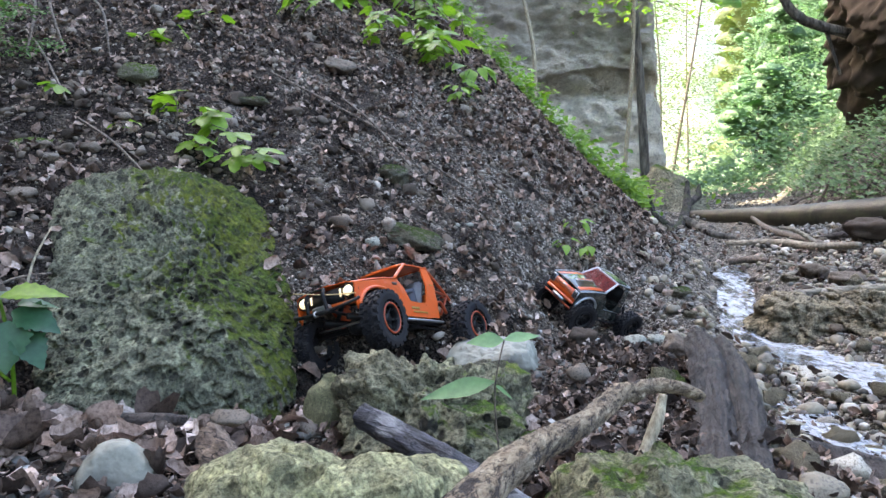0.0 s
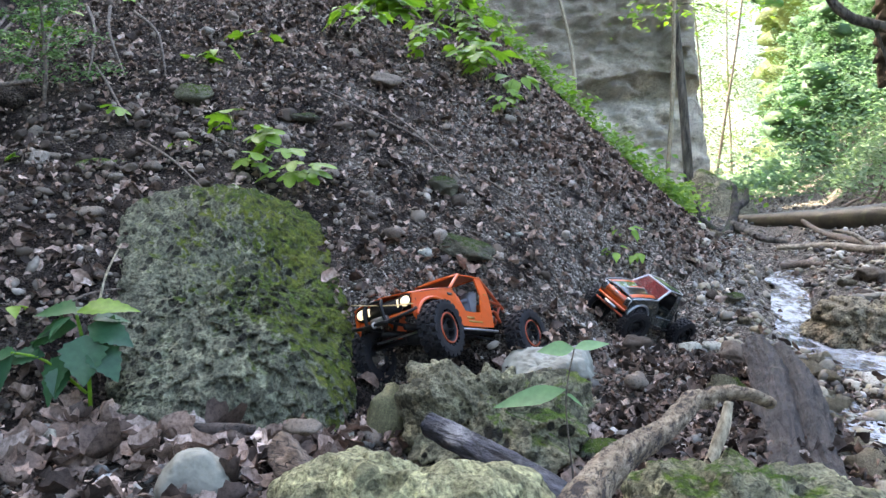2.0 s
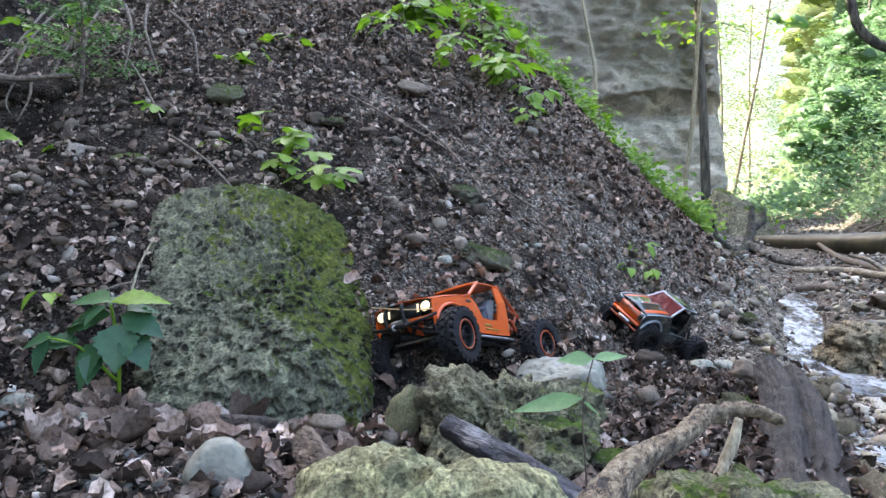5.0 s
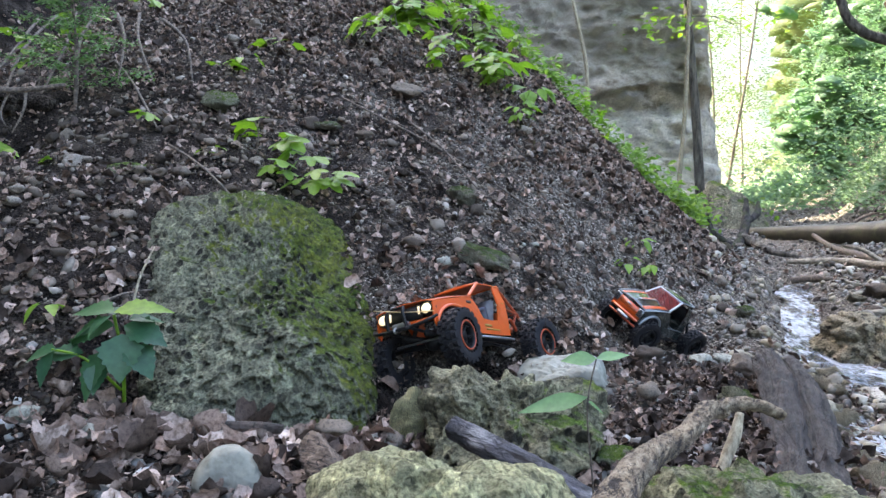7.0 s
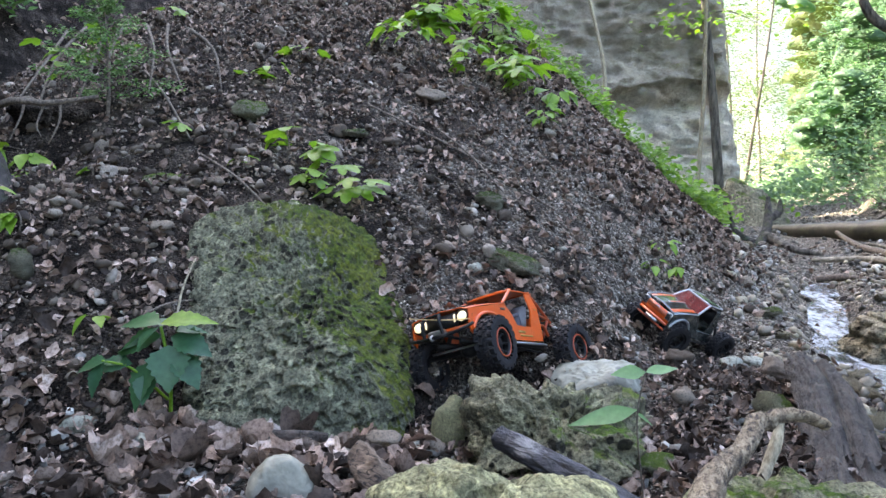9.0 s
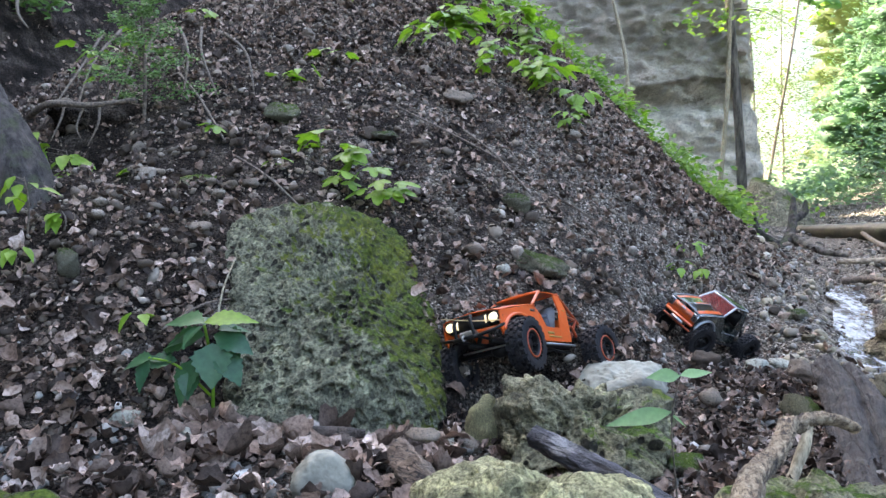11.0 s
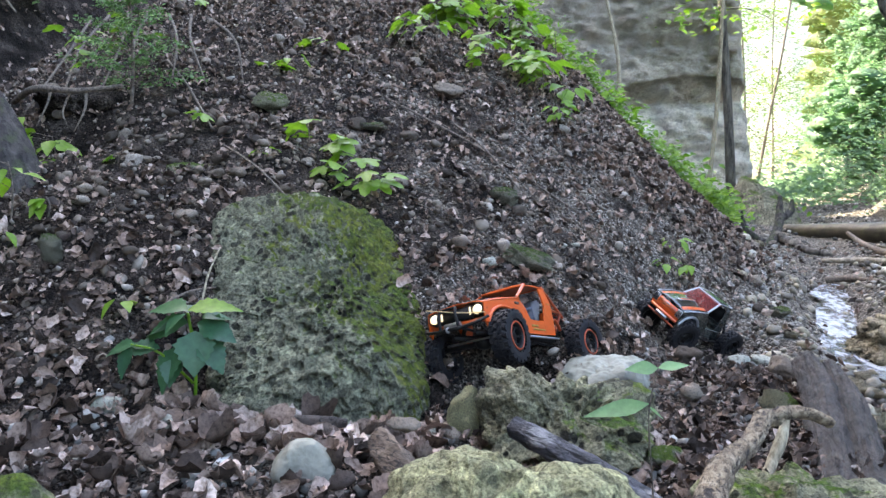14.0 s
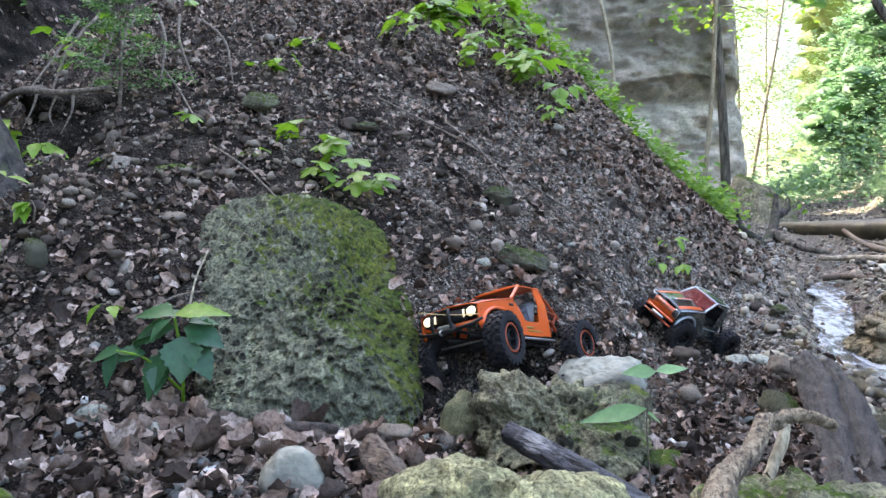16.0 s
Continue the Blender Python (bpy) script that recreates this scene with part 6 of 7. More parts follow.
def dark_truck(m):
    truck = empty("crawler_truck", m, label="dark radio-controlled crawler truck with orange grille and red windscreen mesh", category="toy truck")
    chassis(truck, "dark")
    cab(truck, DARK_PAINT, ROOF_PAINT)
    for x, y, z, a in ((HB + 0.012, TR + 0.004, 0.060, -12), (HB + 0.008, -TR - 0.006, 0.028, -12), (-HB + 0.012, TR + 0.004, 0.078, 0), (-HB, -TR, 0.040, 0)):
        wheel(truck, x, y, z, a, "dark")
    part("grille", block((0.006, 0.152, 0.044), (0.238, 0, 0.123), 0.002), ORANGE, truck, "orange grille panel")
    for k in range(14):
        part("grille_slot", block((0.002, 0.0022, 0.018), (0.2412, -0.045 + 0.0069 * k, 0.129), 0.0), DECAL, truck)
    part("badge", block((0.002, 0.02, 0.005), (0.242, 0, 0.138), 0.0008), SILVER, truck, "plain silver badge")
    part("lower_lip", block((0.012, 0.15, 0.012), (0.239, 0, 0.098), 0.003), ORANGE, truck)
    for s in (1, -1):
        lamp = part("headlight", block((0.004, 0.026, 0.034), (0.2395, s * 0.065, 0.131), 0.001), SILVER, truck, "silver headlight under black mesh")
        part("headlight_mesh", mesh_panel((0.2425, s * 0.065 - 0.012, 0.116), (0, 0.024, 0), (0, 0, 0.03), 5, 6, 0.0007), BLACK, lamp)
        part("hood_edge", tube([(0.238, s * 0.0795, 0.1515), (0.16, s * 0.081, 0.169), (0.087, s * 0.079, 0.178)], [0.0022] * 3, 6), SILVER, truck)
    part("front_link", bar((0.236, -0.075, 0.074), (0.236, 0.075, 0.074), 0.004), ORANGE_DARK, truck, "orange bar before the front axle")
    part("bumper", block((0.012, 0.06, 0.012), (0.242, 0, 0.085), 0.002), STEEL, truck)
    part("windscreen_mesh", mesh_panel((0.0875, -0.071, 0.180), (0, 0.142, 0), (-0.056, 0, 0.045), 16, 8, 0.0009), RED, truck, "red diamond wire mesh in place of glass")
    part("inner_panel", block((0.004, 0.12, 0.06), (-0.05, 0, 0.175), 0.001), BLACK, truck)
    for y, w, x0, x1, mat in ((0.058, 0.018, 0.095, 0.232, ORANGE), (-0.058, 0.018, 0.095, 0.232, ORANGE), (0.0, 0.011, 0.10, 0.20, SILVER), (0.0, 0.006, 0.11, 0.19, ORANGE)):
        up = 0.0006 if w != 0.006 else 0.0011
        part("hood_stripe", sheet((x0, y - w / 2, 0.176 - 0.027 * (x0 - 0.084) / 0.154 + up), (x1 - x0, 0, -0.027 * (x1 - x0) / 0.154), (0, w, 0), 10, 4,
                                  lambda a, t, x0=x0, x1=x1, y=y, w=w: 0.008 * (1 - (2 * ((y + w * (t - 0.5) + 0.0805) / 0.161) - 1) ** 4) + 0.003 * math.exp(-(((y + w * (t - 0.5)) / 0.161) / 0.12) ** 2)
                                  + 0.004 * math.sin(math.pi * ((x0 + (x1 - x0) * a - 0.084) / 0.154)), 0.0004), mat, truck)
    for s in (1, -1):
        part("door_trim", block((0.1, 0.0012, 0.002), (-0.005, s * 0.0815, 0.112), 0.0), SILVER, truck)
        part("roof_edge", tube([(0.03, s * 0.0645, 0.2275), (-0.06, s * 0.0645, 0.2265)], [0.0025] * 2, 6), SILVER, truck)
    part("servo", block((0.03, 0.02, 0.03), (-0.1, 0.015, 0.105), 0.002), BLACK, truck)
    part("motor", bar((-0.11, -0.03, 0.1), (-0.11, 0.0, 0.1), 0.014, 14), STEEL, truck)
    part("battery", block((0.09, 0.035, 0.022), (-0.14, 0, 0.098), 0.003), BLACK, truck)
    return truck


orange_truck(pose(-0.1023, 1.6442, 0.043, 18.03, -10.76, 233.12) @ Matrix.Diagonal((*BODY, 1)))
dark_truck(pose(0.4504, 2.2823, 0.0031, -28.42, -15.49, 222.9) @ Matrix.Scale(0.78, 4))

# ---------------------------------------------------------------- single stones that stand out
LICHEN = "rounded stone furred with green moss, resting on the scree"
rock(-0.955, 2.28, 0.078, 0.75, 15, (10, 0), TOP_MOSS, 2, (1.0, 0.75, 0.6), LICHEN)
rock(-0.60, 2.31, 0.062, 1.1, -8, (4, 0), GREEN_ROCK, 3, (1.0, 0.7, 0.42), "flat dark greenish stone on the scree", group="stones on the scree")
rock(-0.665, 2.315, 0.032, 0.5, 30, (10, 0), ROCK, 4, (1.0, 0.8, 0.8), "small grey stone beside a flat one", group="stones on the scree")
rock(-0.40, 2.74, 0.072, 0.8, 10, (25, 10), ROCK, 5, (1.0, 0.6, 0.6), "dark grey stone slab sticking out of the slope", group="stones on the scree")
rock(-0.147, 2.19, 0.052, 0.95, 0, (5, 0), GREEN_ROCK, 6, (1.0, 0.85, 0.65), "smooth round stone with a green mossy top", group="stones on the scree")
rock(-0.10, 2.165, 0.034, 0.4, 40, (10, 0), ROCK, 7, (1.0, 0.8, 0.6), "small brown stone below a round one", group="stones on the scree")
rock(-0.08, 1.93, 0.092, 0.8, -14, (18, 22), GREEN_ROCK, 8, (1.0, 0.42, 0.3), "long flat greenish slab of stone lying askew", group="stones on the scree")
rock(-0.147, 1.925, 0.027, 0.9, 0, (0, 0), ROCK, 9, (0.75, 0.8, 1.0), "pale brown stone knob at the end of a slab", group="stones on the scree")
rock(-0.186, 1.865, 0.024, 0.4, 10, (10, 0), PALE_ROCK, 1, (1.0, 0.7, 0.5), "pale oval pebble on the scree", group="stones on the scree")
rock(0.038, 2.11, 0.018, 0.5, 30, (0, 0), PALE_ROCK, 2, (1.0, 0.8, 0.6), "small white stone chip on the scree", group="stones on the scree")
rock(0.083, 2.175, 0.02, 0.5, -30, (0, 0), PALE_ROCK, 3, (1.0, 0.6, 0.6), "small white stone chip on the scree", group="stones on the scree")
rock(-1.116, 1.935, 0.075, 0.55, -5, (15, 0), TOP_MOSS, 4, (1.0, 0.7, 0.4), "low mossy stone sunk in dark soil", group="stones on the scree")
rock(-0.99, 1.67, 0.036, 0.5, 20, (0, 0), ROCK, 5, (1.0, 0.8, 0.8), "brown rounded stone behind the boulder", group="stones on the scree")
rock(-1.235, 1.475, 0.045, 0.9, 0, (0, 0), GREEN_ROCK, 6, (0.85, 0.7, 1.0), "upright oval stone filmed with green", group="stones on the scree")
rock(-0.785, 1.115, 0.05, 0.6, 12, (0, 0), COBBLE, 2, (1.0, 0.75, 0.58), "smooth speckled grey cobble among dead leaves", z=0.01)
rock(-0.89, 1.14, 0.036, 0.6, 12, (0, 0), COBBLE, 7, (1.0, 0.75, 0.5), "pale grey stone among dead leaves")
rock(-0.274, 1.215, 0.028, 0.6, 50, (0, 0), PALE_ROCK, 5, (1.0, 0.85, 0.75), "pale grey stone below the boulder")
rock(-0.225, 1.205, 0.031, 0.6, -20, (0, 0), ROCK, 6, (1.0, 0.85, 0.75), "grey stone below the boulder")
rock(-0.21, 1.215, 0.055, 0.9, 10, (0, 20), PALE_TUFA, 1, (0.85, 0.8, 1.0), "rounded yellowish green stone leaning on a boulder")
rock(-0.325, 1.10, 0.055, 0.45, 5, (0, 0), ROCK, 3, (1.0, 0.8, 0.5), "flat grey stone among gravel")
rock(-0.40, 1.14, 0.042, 0.6, 45, (0, 0), ROCK, 8, (1.0, 0.8, 0.6), "angular brownish stone among leaves")
rock(-0.28, 0.93, 0.03, 0.5, 25, (0, 0), ROCK, 2, (1.0, 0.9, 0.5), "grey stone behind a pale boulder", z=0.1)
rock(0.544, 1.98, 0.036, 0.5, 10, (0, 0), PALE_ROCK, 4, (1.0, 0.75, 0.6), "oval whitish stone on the gravel")
rock(0.617, 2.005, 0.038, 0.5, -10, (0, 0), PALE_ROCK, 6, (1.0, 0.7, 0.55), "pale flat stone on the gravel")
rock(0.385, 1.93, 0.052, 0.6, 20, (0, 0), ROCK, 9, (1.0, 0.85, 0.75), "rounded brownish rock on the gravel")
rock(0.874, 2.60, 0.045, 0.6, 40, (0, 0), GREEN_ROCK, 5, (1.0, 0.9, 0.75), "brown mossy rock at the water's edge")
rock(0.612, 1.835, 0.05, 0.6, 10, (0, 0), ROCK, 1, (1.0, 0.85, 0.65), "grey rock beside a rotten log")
rock(0.47, 1.45, 0.042, 0.6, 10, (0, 0), TUFA, 2, (0.9, 0.9, 0.95), "pitted greenish stone beside a rotten log")
rock(0.296, 1.51, 0.033, 0.8, 10, (0, 0), ROCK, 3, (0.9, 0.9, 0.95), "brown rounded stone among leaves")
for k, (x, y, wide, tall) in enumerate(((1.23, 2.36, 0.13, 0.065), (1.37, 2.2, 0.11, 0.06), (1.47, 2.42, 0.10, 0.05))):
    boulder("crusted_rock", (x, y, float(land(x, y)) + 0.01), [((-0.3, -0.8, 0.5), 0.8 * wide), ((0.1, 0.05 * k, 1), tall), ((0.95, -0.2, 0.2), wide), ((-0.95, -0.2, 0.3 - 0.2 * k), wide), ((0, 1, 0.2), wide), ((0, 0, -1), 0.1)],
            BROWN_CRUST, "rugged brown crusted rock beside the stream", relief=(0.03, 10.0, 0.026, 30.0), pits=0.02, seed=231 + k, pit_scale=24, level=6, sharp=6, steep=1.5)
rock(1.56, 2.75, 0.08, 0.5, 10, (0, 0), ROCK, 5, (1.0, 0.8, 0.62), "grey rock on the gravel bank")
rock(1.55, 2.95, 0.075, 0.5, 60, (0, 0), ROCK, 6, (1.0, 0.8, 0.62), "grey rock on the gravel bank")
rock(0.835, 1.35, 0.019, 0.9, 0, (0, 0), PALE_ROCK, 8, (1.0, 0.85, 0.75), "small white pebble at the water's edge", z=-0.09)
rock(0.75, 1.52, 0.03, 0.9, 0, (0, 0), PALE_ROCK, 1, (1.0, 0.85, 0.75), "yellowish wet pebble in the stream", z=-0.1)
rock(2.2, 3.6, 0.17, 0.75, -25, (0, 0), ROCK, 9, (1.0, 0.6, 0.5), "smooth grey boulder under a fallen trunk")
boulder("shaded_mossy_boulder", (-0.73, 0.60, -0.01), [((0.3, -0.5, 0.8), 0.10), ((0.9, 0.1, 0.4), 0.11), ((0, 0.9, 0.4), 0.1), ((-1, 0, 0.2), 0.14), ((0, -1, 0.2), 0.14), ((0, 0, -1), 0.1)],
        GREEN_ROCK, "dark boulder with a mossy rim at the path", relief=(0.02, 9.0, 0.008, 30.0), seed=51, level=5, sharp=7)
boulder("pool_boulder", (2.13, 6.5, 0.42), [((-0.3, -0.8, 0.5), 0.17), ((0.65, 0, 0.75), 0.15), ((1, 0, 0.5), 0.16), ((-1, 0, 0.2), 0.22), ((0, 1, 0), 0.3), ((0, 0, -1), 0.4)],
        GREEN_ROCK, "dark mossy boulder at the foot of the cliff", relief=(0.05, 4.0, 0.02, 14.0), seed=57, level=5, sharp=6)
rng_rock = np.random.default_rng(5)
for k in range(90):
    y = rng_rock.uniform(1.0, 4.6)
    x = float(stream_x(y)) + rng_rock.choice([-1, 1]) * rng_rock.uniform(0.16, 0.75)
    if (x < 0.75 and y < 1.9) or (0.25 < x < 0.75 and 1.9 < y < 2.6) or float(scree(x, y)) > float(bed(y)) + 0.1:
        continue
    wet = abs(x - float(stream_x(y))) < 0.3
    rock(x, y, rng_rock.uniform(0.018, 0.05), rng_rock.uniform(0.3, 0.6), rng_rock.uniform(0, 360), (0, 0), BROWN_CRUST if rng_rock.uniform() < 0.5 else ROCK, int(rng_rock.integers(0, 10)), (1.0, 0.8, 0.65),
         "wet brownish stone at the water's edge" if wet else "grey weathered stone on the gravel bank")
for k in range(60):
    x, y = rng_rock.uniform(-2.0, 0.5), rng_rock.uniform(1.7, 4.2)
    if float(scree(x, y)) < float(bed(y)) + 0.15:
        continue
    rock(x, y, rng_rock.uniform(0.018, 0.04), 0.4, rng_rock.uniform(0, 360), (15, 0), ROCK, int(rng_rock.integers(0, 10)), (1.0, 0.8, 0.65), "weathered grey stone lodged in the scree", group="stones on the scree")


# ---------------------------------------------------------------- plants
def blade(length, width, fold=0.25, droop=0.35, teeth=0.0, rows=8, waist=0.38):
    """A leaf along +y from its stalk, ribbed down the middle, toothed along the edge."""
    v, f = [], []
    for k in range(rows + 1):
        t = k / rows
        w = width * 0.5 * (math.sin(math.pi * min(1, t / (2 * waist))) if t < waist else (1 - ((t - waist) / (1 - waist)) ** 1.5))
        w *= 1 + teeth * (1 if k % 2 else -1)
        w = max(w, 0.0004)
        y, z = length * t, -droop * length * t * t
        v += [(-w, y, z + fold * w), (-w * 0.5, y, z + fold * w * 0.35), (0, y, z), (w * 0.5, y, z + fold * w * 0.35), (w, y, z + fold * w)]
    for k in range(rows):
        for j in range(4):
            i = k * 5 + j
            f.append((i, i + 1, i + 6, i + 5))
    return np.array(v), np.array(f)


def maple(size, droop=0.25):
    """A lobed leaf: five pointed lobes round the stalk."""
    v, f = [(0, 0, 0)], []
    tips = [(-125, 0.45), (-70, 0.78), (0, 1.0), (70, 0.78), (125, 0.45)]
    edge = []
    for k, (a, r) in enumerate(tips):
        for da, rr in ((-30, 0.62), (-15, 0.86), (0, 1.0), (15, 0.86), (30, 0.62)):
            b = radians(a + da)
            q = r * rr * size
            edge.append((math.sin(b) * q, math.cos(b) * q + size * 0.25, -droop * q * q / size))
    v += edge
    n = len(edge)
    f = [(0, i + 1, i + 2) for i in range(n - 1)]
    return np.array(v), np.array(f)


def leaf(plant, at_point, heading, pitch, data, material, roll=0.0, label=""):
    ob = part("leaf", data, material, plant, label)
    ob.matrix_basis = pose(*at_point) @ Euler((radians(pitch), radians(roll), radians(heading)), "XYZ").to_matrix().to_4x4()
    return ob


# broad-leaved nettle beside the mossy boulder
nettle = empty("nettle", pose(-0.775, 1.24, 0.075) @ Matrix.Scale(1.0, 4), label="green nettle with broad toothed leaves beside a mossy boulder", category="plant")
part("stalk", joined([tube([(0, 0.02, -0.03), (0.01, 0.0, 0.06), (0.0, -0.01, 0.15)], [0.004, 0.0035, 0.003], 8), tube([(0, 0.01, 0.0), (-0.05, -0.03, 0.07), (-0.1, -0.05, 0.09)], [0.003, 0.0025, 0.002], 8)]), GREEN, nettle)
for px, py, pz, head, pit, ln, wd, rl in ((0.0, -0.01, 0.155, -75, 14, 0.105, 0.06, 22), (0.0, -0.01, 0.155, 80, 10, 0.095, 0.062, -22), (0.0, -0.01, 0.15, 10, 22, 0.06, 0.045, 0), (0.02, -0.01, 0.13, -95, -18, 0.085, 0.07, 30),
                                          (0.0, -0.01, 0.13, 105, -12, 0.10, 0.07, -32), (0.02, -0.02, 0.115, 200, -52, 0.09, 0.078, 0), (-0.01, -0.02, 0.085, 150, -48, 0.10, 0.075, 0), (0.03, -0.015, 0.095, -120, -40, 0.08, 0.065, 15),
                                          (-0.05, -0.03, 0.08, 100, 4, 0.085, 0.05, -30), (-0.09, -0.05, 0.09, 95, -10, 0.075, 0.042, -30), (-0.1, -0.05, 0.085, 165, -50, 0.065, 0.035, 0), (-0.06, -0.04, 0.08, 60, 15, 0.07, 0.04, -20),
                                          (-0.03, -0.03, 0.12, 70, -5, 0.08, 0.05, -25), (0.03, -0.01, 0.14, -40, 5, 0.07, 0.045, 20), (-0.02, -0.03, 0.06, 190, -40, 0.06, 0.045, 0), (0.0, -0.02, 0.15, 150, -20, 0.06, 0.045, 10)):
    leaf(nettle, (px, py, pz), head, pit, blade(ln, wd, 0.2, 0.3, 0.1, 14), GREEN if head == -75 else DEEP_GREEN, rl, "bright yellow-green leaf" if head == -75 else "")

# thin seedling right before the camera
seedling = empty("seedling", pose(0.06, 0.78, -0.018), label="thin seedling with two pale green drooping leaves", category="plant")
part("stalk", tube([(0.012, 0, -0.02), (0.006, 0.0, 0.1), (-0.002, 0.0, 0.2), (0.008, 0.0, 0.262)], [0.0013, 0.0012, 0.001, 0.0008], 6), TWIG, seedling)
for p, head, pit, ln, wd, rl in (((0.008, 0, 0.262), -75, 10, 0.042, 0.018, 28), ((0.008, 0, 0.262), 95, 0, 0.042, 0.024, -35), ((-0.002, 0, 0.215), 102, -12, 0.085, 0.026, -38), ((-0.002, 0, 0.21), -80, -35, 0.03, 0.014, 20)):
    leaf(seedling, p, head, pit, blade(ln, wd, 0.12, 0.1, 0.0, 8), MINT, rl)


def sprout(x, y, height, leaves, size, seed, kind="maple", material=None, label="young maple seedling with bright green lobed leaves", lean=(0, 0)):
    """A young plant on the slope: thin stem, leaves on short stalks."""
    rng = np.random.default_rng(seed)
    b = at(x, y)
    plant = empty("maple_seedling" if kind == "maple" else "seedling", pose(*b), label=label, category="plant", group="seedlings on the slope")
    top = Vector((lean[0], lean[1], height))
    stems = [tube([(0, 0, -0.02), top * 0.5 + Vector((0.01, 0, 0)), top], [0.003, 0.0025, 0.0015], 6)]
    for k in range(leaves):
        h = top * rng.uniform(0.5, 1.0)
        ang = rng.normal(180, 75)
        out = size * rng.uniform(0.3, 1.2)
        p = h + Vector((-math.sin(radians(ang)) * out, math.cos(radians(ang)) * out, rng.uniform(0.0, 0.4) * out))
        s = size * rng.uniform(0.7, 1.2)
        one = maple(s) if kind == "maple" else blade(s * 1.4, s * 0.8, 0.2, 0.3, 0.0, 6)
        ob = leaf(plant, p, ang, rng.uniform(-42, 0), one, material or GREEN, rng.uniform(-20, 20))
        part("petiole", tube([ob.matrix_basis.inverted() @ h, (0, 0, 0.0)], [0.0012] * 2, 4, 0, 0, False, 2), TWIG, ob)
    part("stalk", stems[0], TWIG, plant)
    return plant


for k, (x, y, h, n, s, kind) in enumerate(((-0.78, 2.08, 0.09, 5, 0.06, "maple"), (-0.68, 2.06, 0.08, 5, 0.06, "maple"), (-0.60, 2.0, 0.09, 4, 0.055, "maple"), (-0.55, 1.93, 0.08, 6, 0.055, "maple"), (-0.66, 1.96, 0.07, 4, 0.05, "maple"),
                                           (-1.06, 2.58, 0.04, 4, 0.055, "maple"), (-0.93, 2.89, 0.05, 4, 0.055, "maple"), (-1.155, 2.17, 0.04, 3, 0.04, "maple"), (-0.884, 1.97, 0.03, 3, 0.03, "blade"), (-2.40, 3.45, 0.1, 4, 0.09, "maple"), (-1.96, 3.2, 0.1, 5, 0.07, "maple"), (-1.62, 2.03, 0.1, 3, 0.065, "maple"), (-1.36, 1.64, 0.05, 6, 0.04, "blade"), (-1.32, 1.91, 0.03, 3, 0.03, "maple"), (-1.73, 1.85, 0.2, 7, 0.055, "blade"),
                                           (0.07, 3.03, 0.10, 8, 0.04, "blade"), (0.10, 3.1, 0.12, 7, 0.04, "maple"), (0.50, 2.66, 0.06, 8, 0.035, "blade"), (0.43, 2.50, 0.06, 7, 0.035, "blade"), (0.53, 2.58, 0.05, 6, 0.035, "blade"),
                                           (-1.62, 2.05, 0.14, 6, 0.055, "blade"), (-1.80, 2.1, 0.12, 7, 0.06, "blade"), (-1.72, 1.95, 0.10, 6, 0.055, "blade"), (-1.45, 1.62, 0.16, 8, 0.04, "blade"), (-1.40, 1.50, 0.06, 5, 0.03, "blade"),
                                           (-1.75, 2.5, 0.2, 6, 0.06, "maple"), (-0.98, 1.35, 0.05, 4, 0.035, "blade"), (-0.35, 1.36, 0.03, 4, 0.016, "blade"))):
    sprout(x, y, h, n, s, 400 + k, kind, label="young maple seedling with bright green lobed leaves" if kind == "maple" else "small leafy green plant on the slope")
for k in range(26):
    x, y = -0.62 + 0.75 * rng_rock.uniform() ** 0.8, rng_rock.uniform(3.1, 4.3)
    sprout(x, y, rng_rock.uniform(0.08, 0.22), 9, rng_rock.uniform(0.05, 0.08), 500 + k, "maple" if k % 3 else "blade", label="leafy seedling on the upper slope")
for k in range(14):
    x, y = rng_rock.uniform(-2.4, -0.2), rng_rock.uniform(2.6, 4.6)
    sprout(x, y, 0.06, 4, 0.05, 560 + k, "maple" if k % 2 else "blade", label="scattered green seedling on the scree")

# feathery young conifer
conifer = empty("conifer_sapling", pose(*at(-1.5, 2.32)) @ Matrix.Scale(1.2, 4), label="feathery dark green conifer sapling", category="plant")
tips = []
part("stem", tube([(0, 0, -0.03), (0.01, 0, 0.15), (0.0, 0.0, 0.36)], [0.006, 0.005, 0.002], 8), TWIG, conifer)
for k in range(22):
    h = 0.06 + 0.29 * k / 22
    a = k * 2.4
    r = 0.24 * (1.05 - h / 0.42)
    p0, p1 = Vector((0, 0, h)), Vector((math.cos(a) * r, math.sin(a) * r, h + 0.03))
    part("twig", tube([p0, (p0 + p1) / 2 + Vector((0, 0, 0.012)), p1], [0.002, 0.0015, 0.001], 4, 0, 0, False, 3), TWIG, conifer)
    tips += [tuple(p0.lerp(p1, q)) for q in np.linspace(0.2, 1.0, 9)]
part("needles", leaf_cards(tips, 16, (0.013, 0.013, 0.008), 0.012, 81), FERN, conifer, smooth=False)

# the leaning trunk and roots at the edge of the slope
limb("leaning_trunk", [(-2.12, 2.06, 1.15), (-1.99, 2.0, 1.0), (-1.85, 1.94, 0.83), (-1.73, 1.90, 0.69), (-1.63, 1.86, 0.54), (-1.57, 1.84, 0.40)], [0.085, 0.085, 0.083, 0.082, 0.085, 0.10], DARK_BARK, "grey tree trunk leaning out of the dark bank", "tree trunk", sides=28, rough=0.1, scale=14, steps=10, grain=0.06)
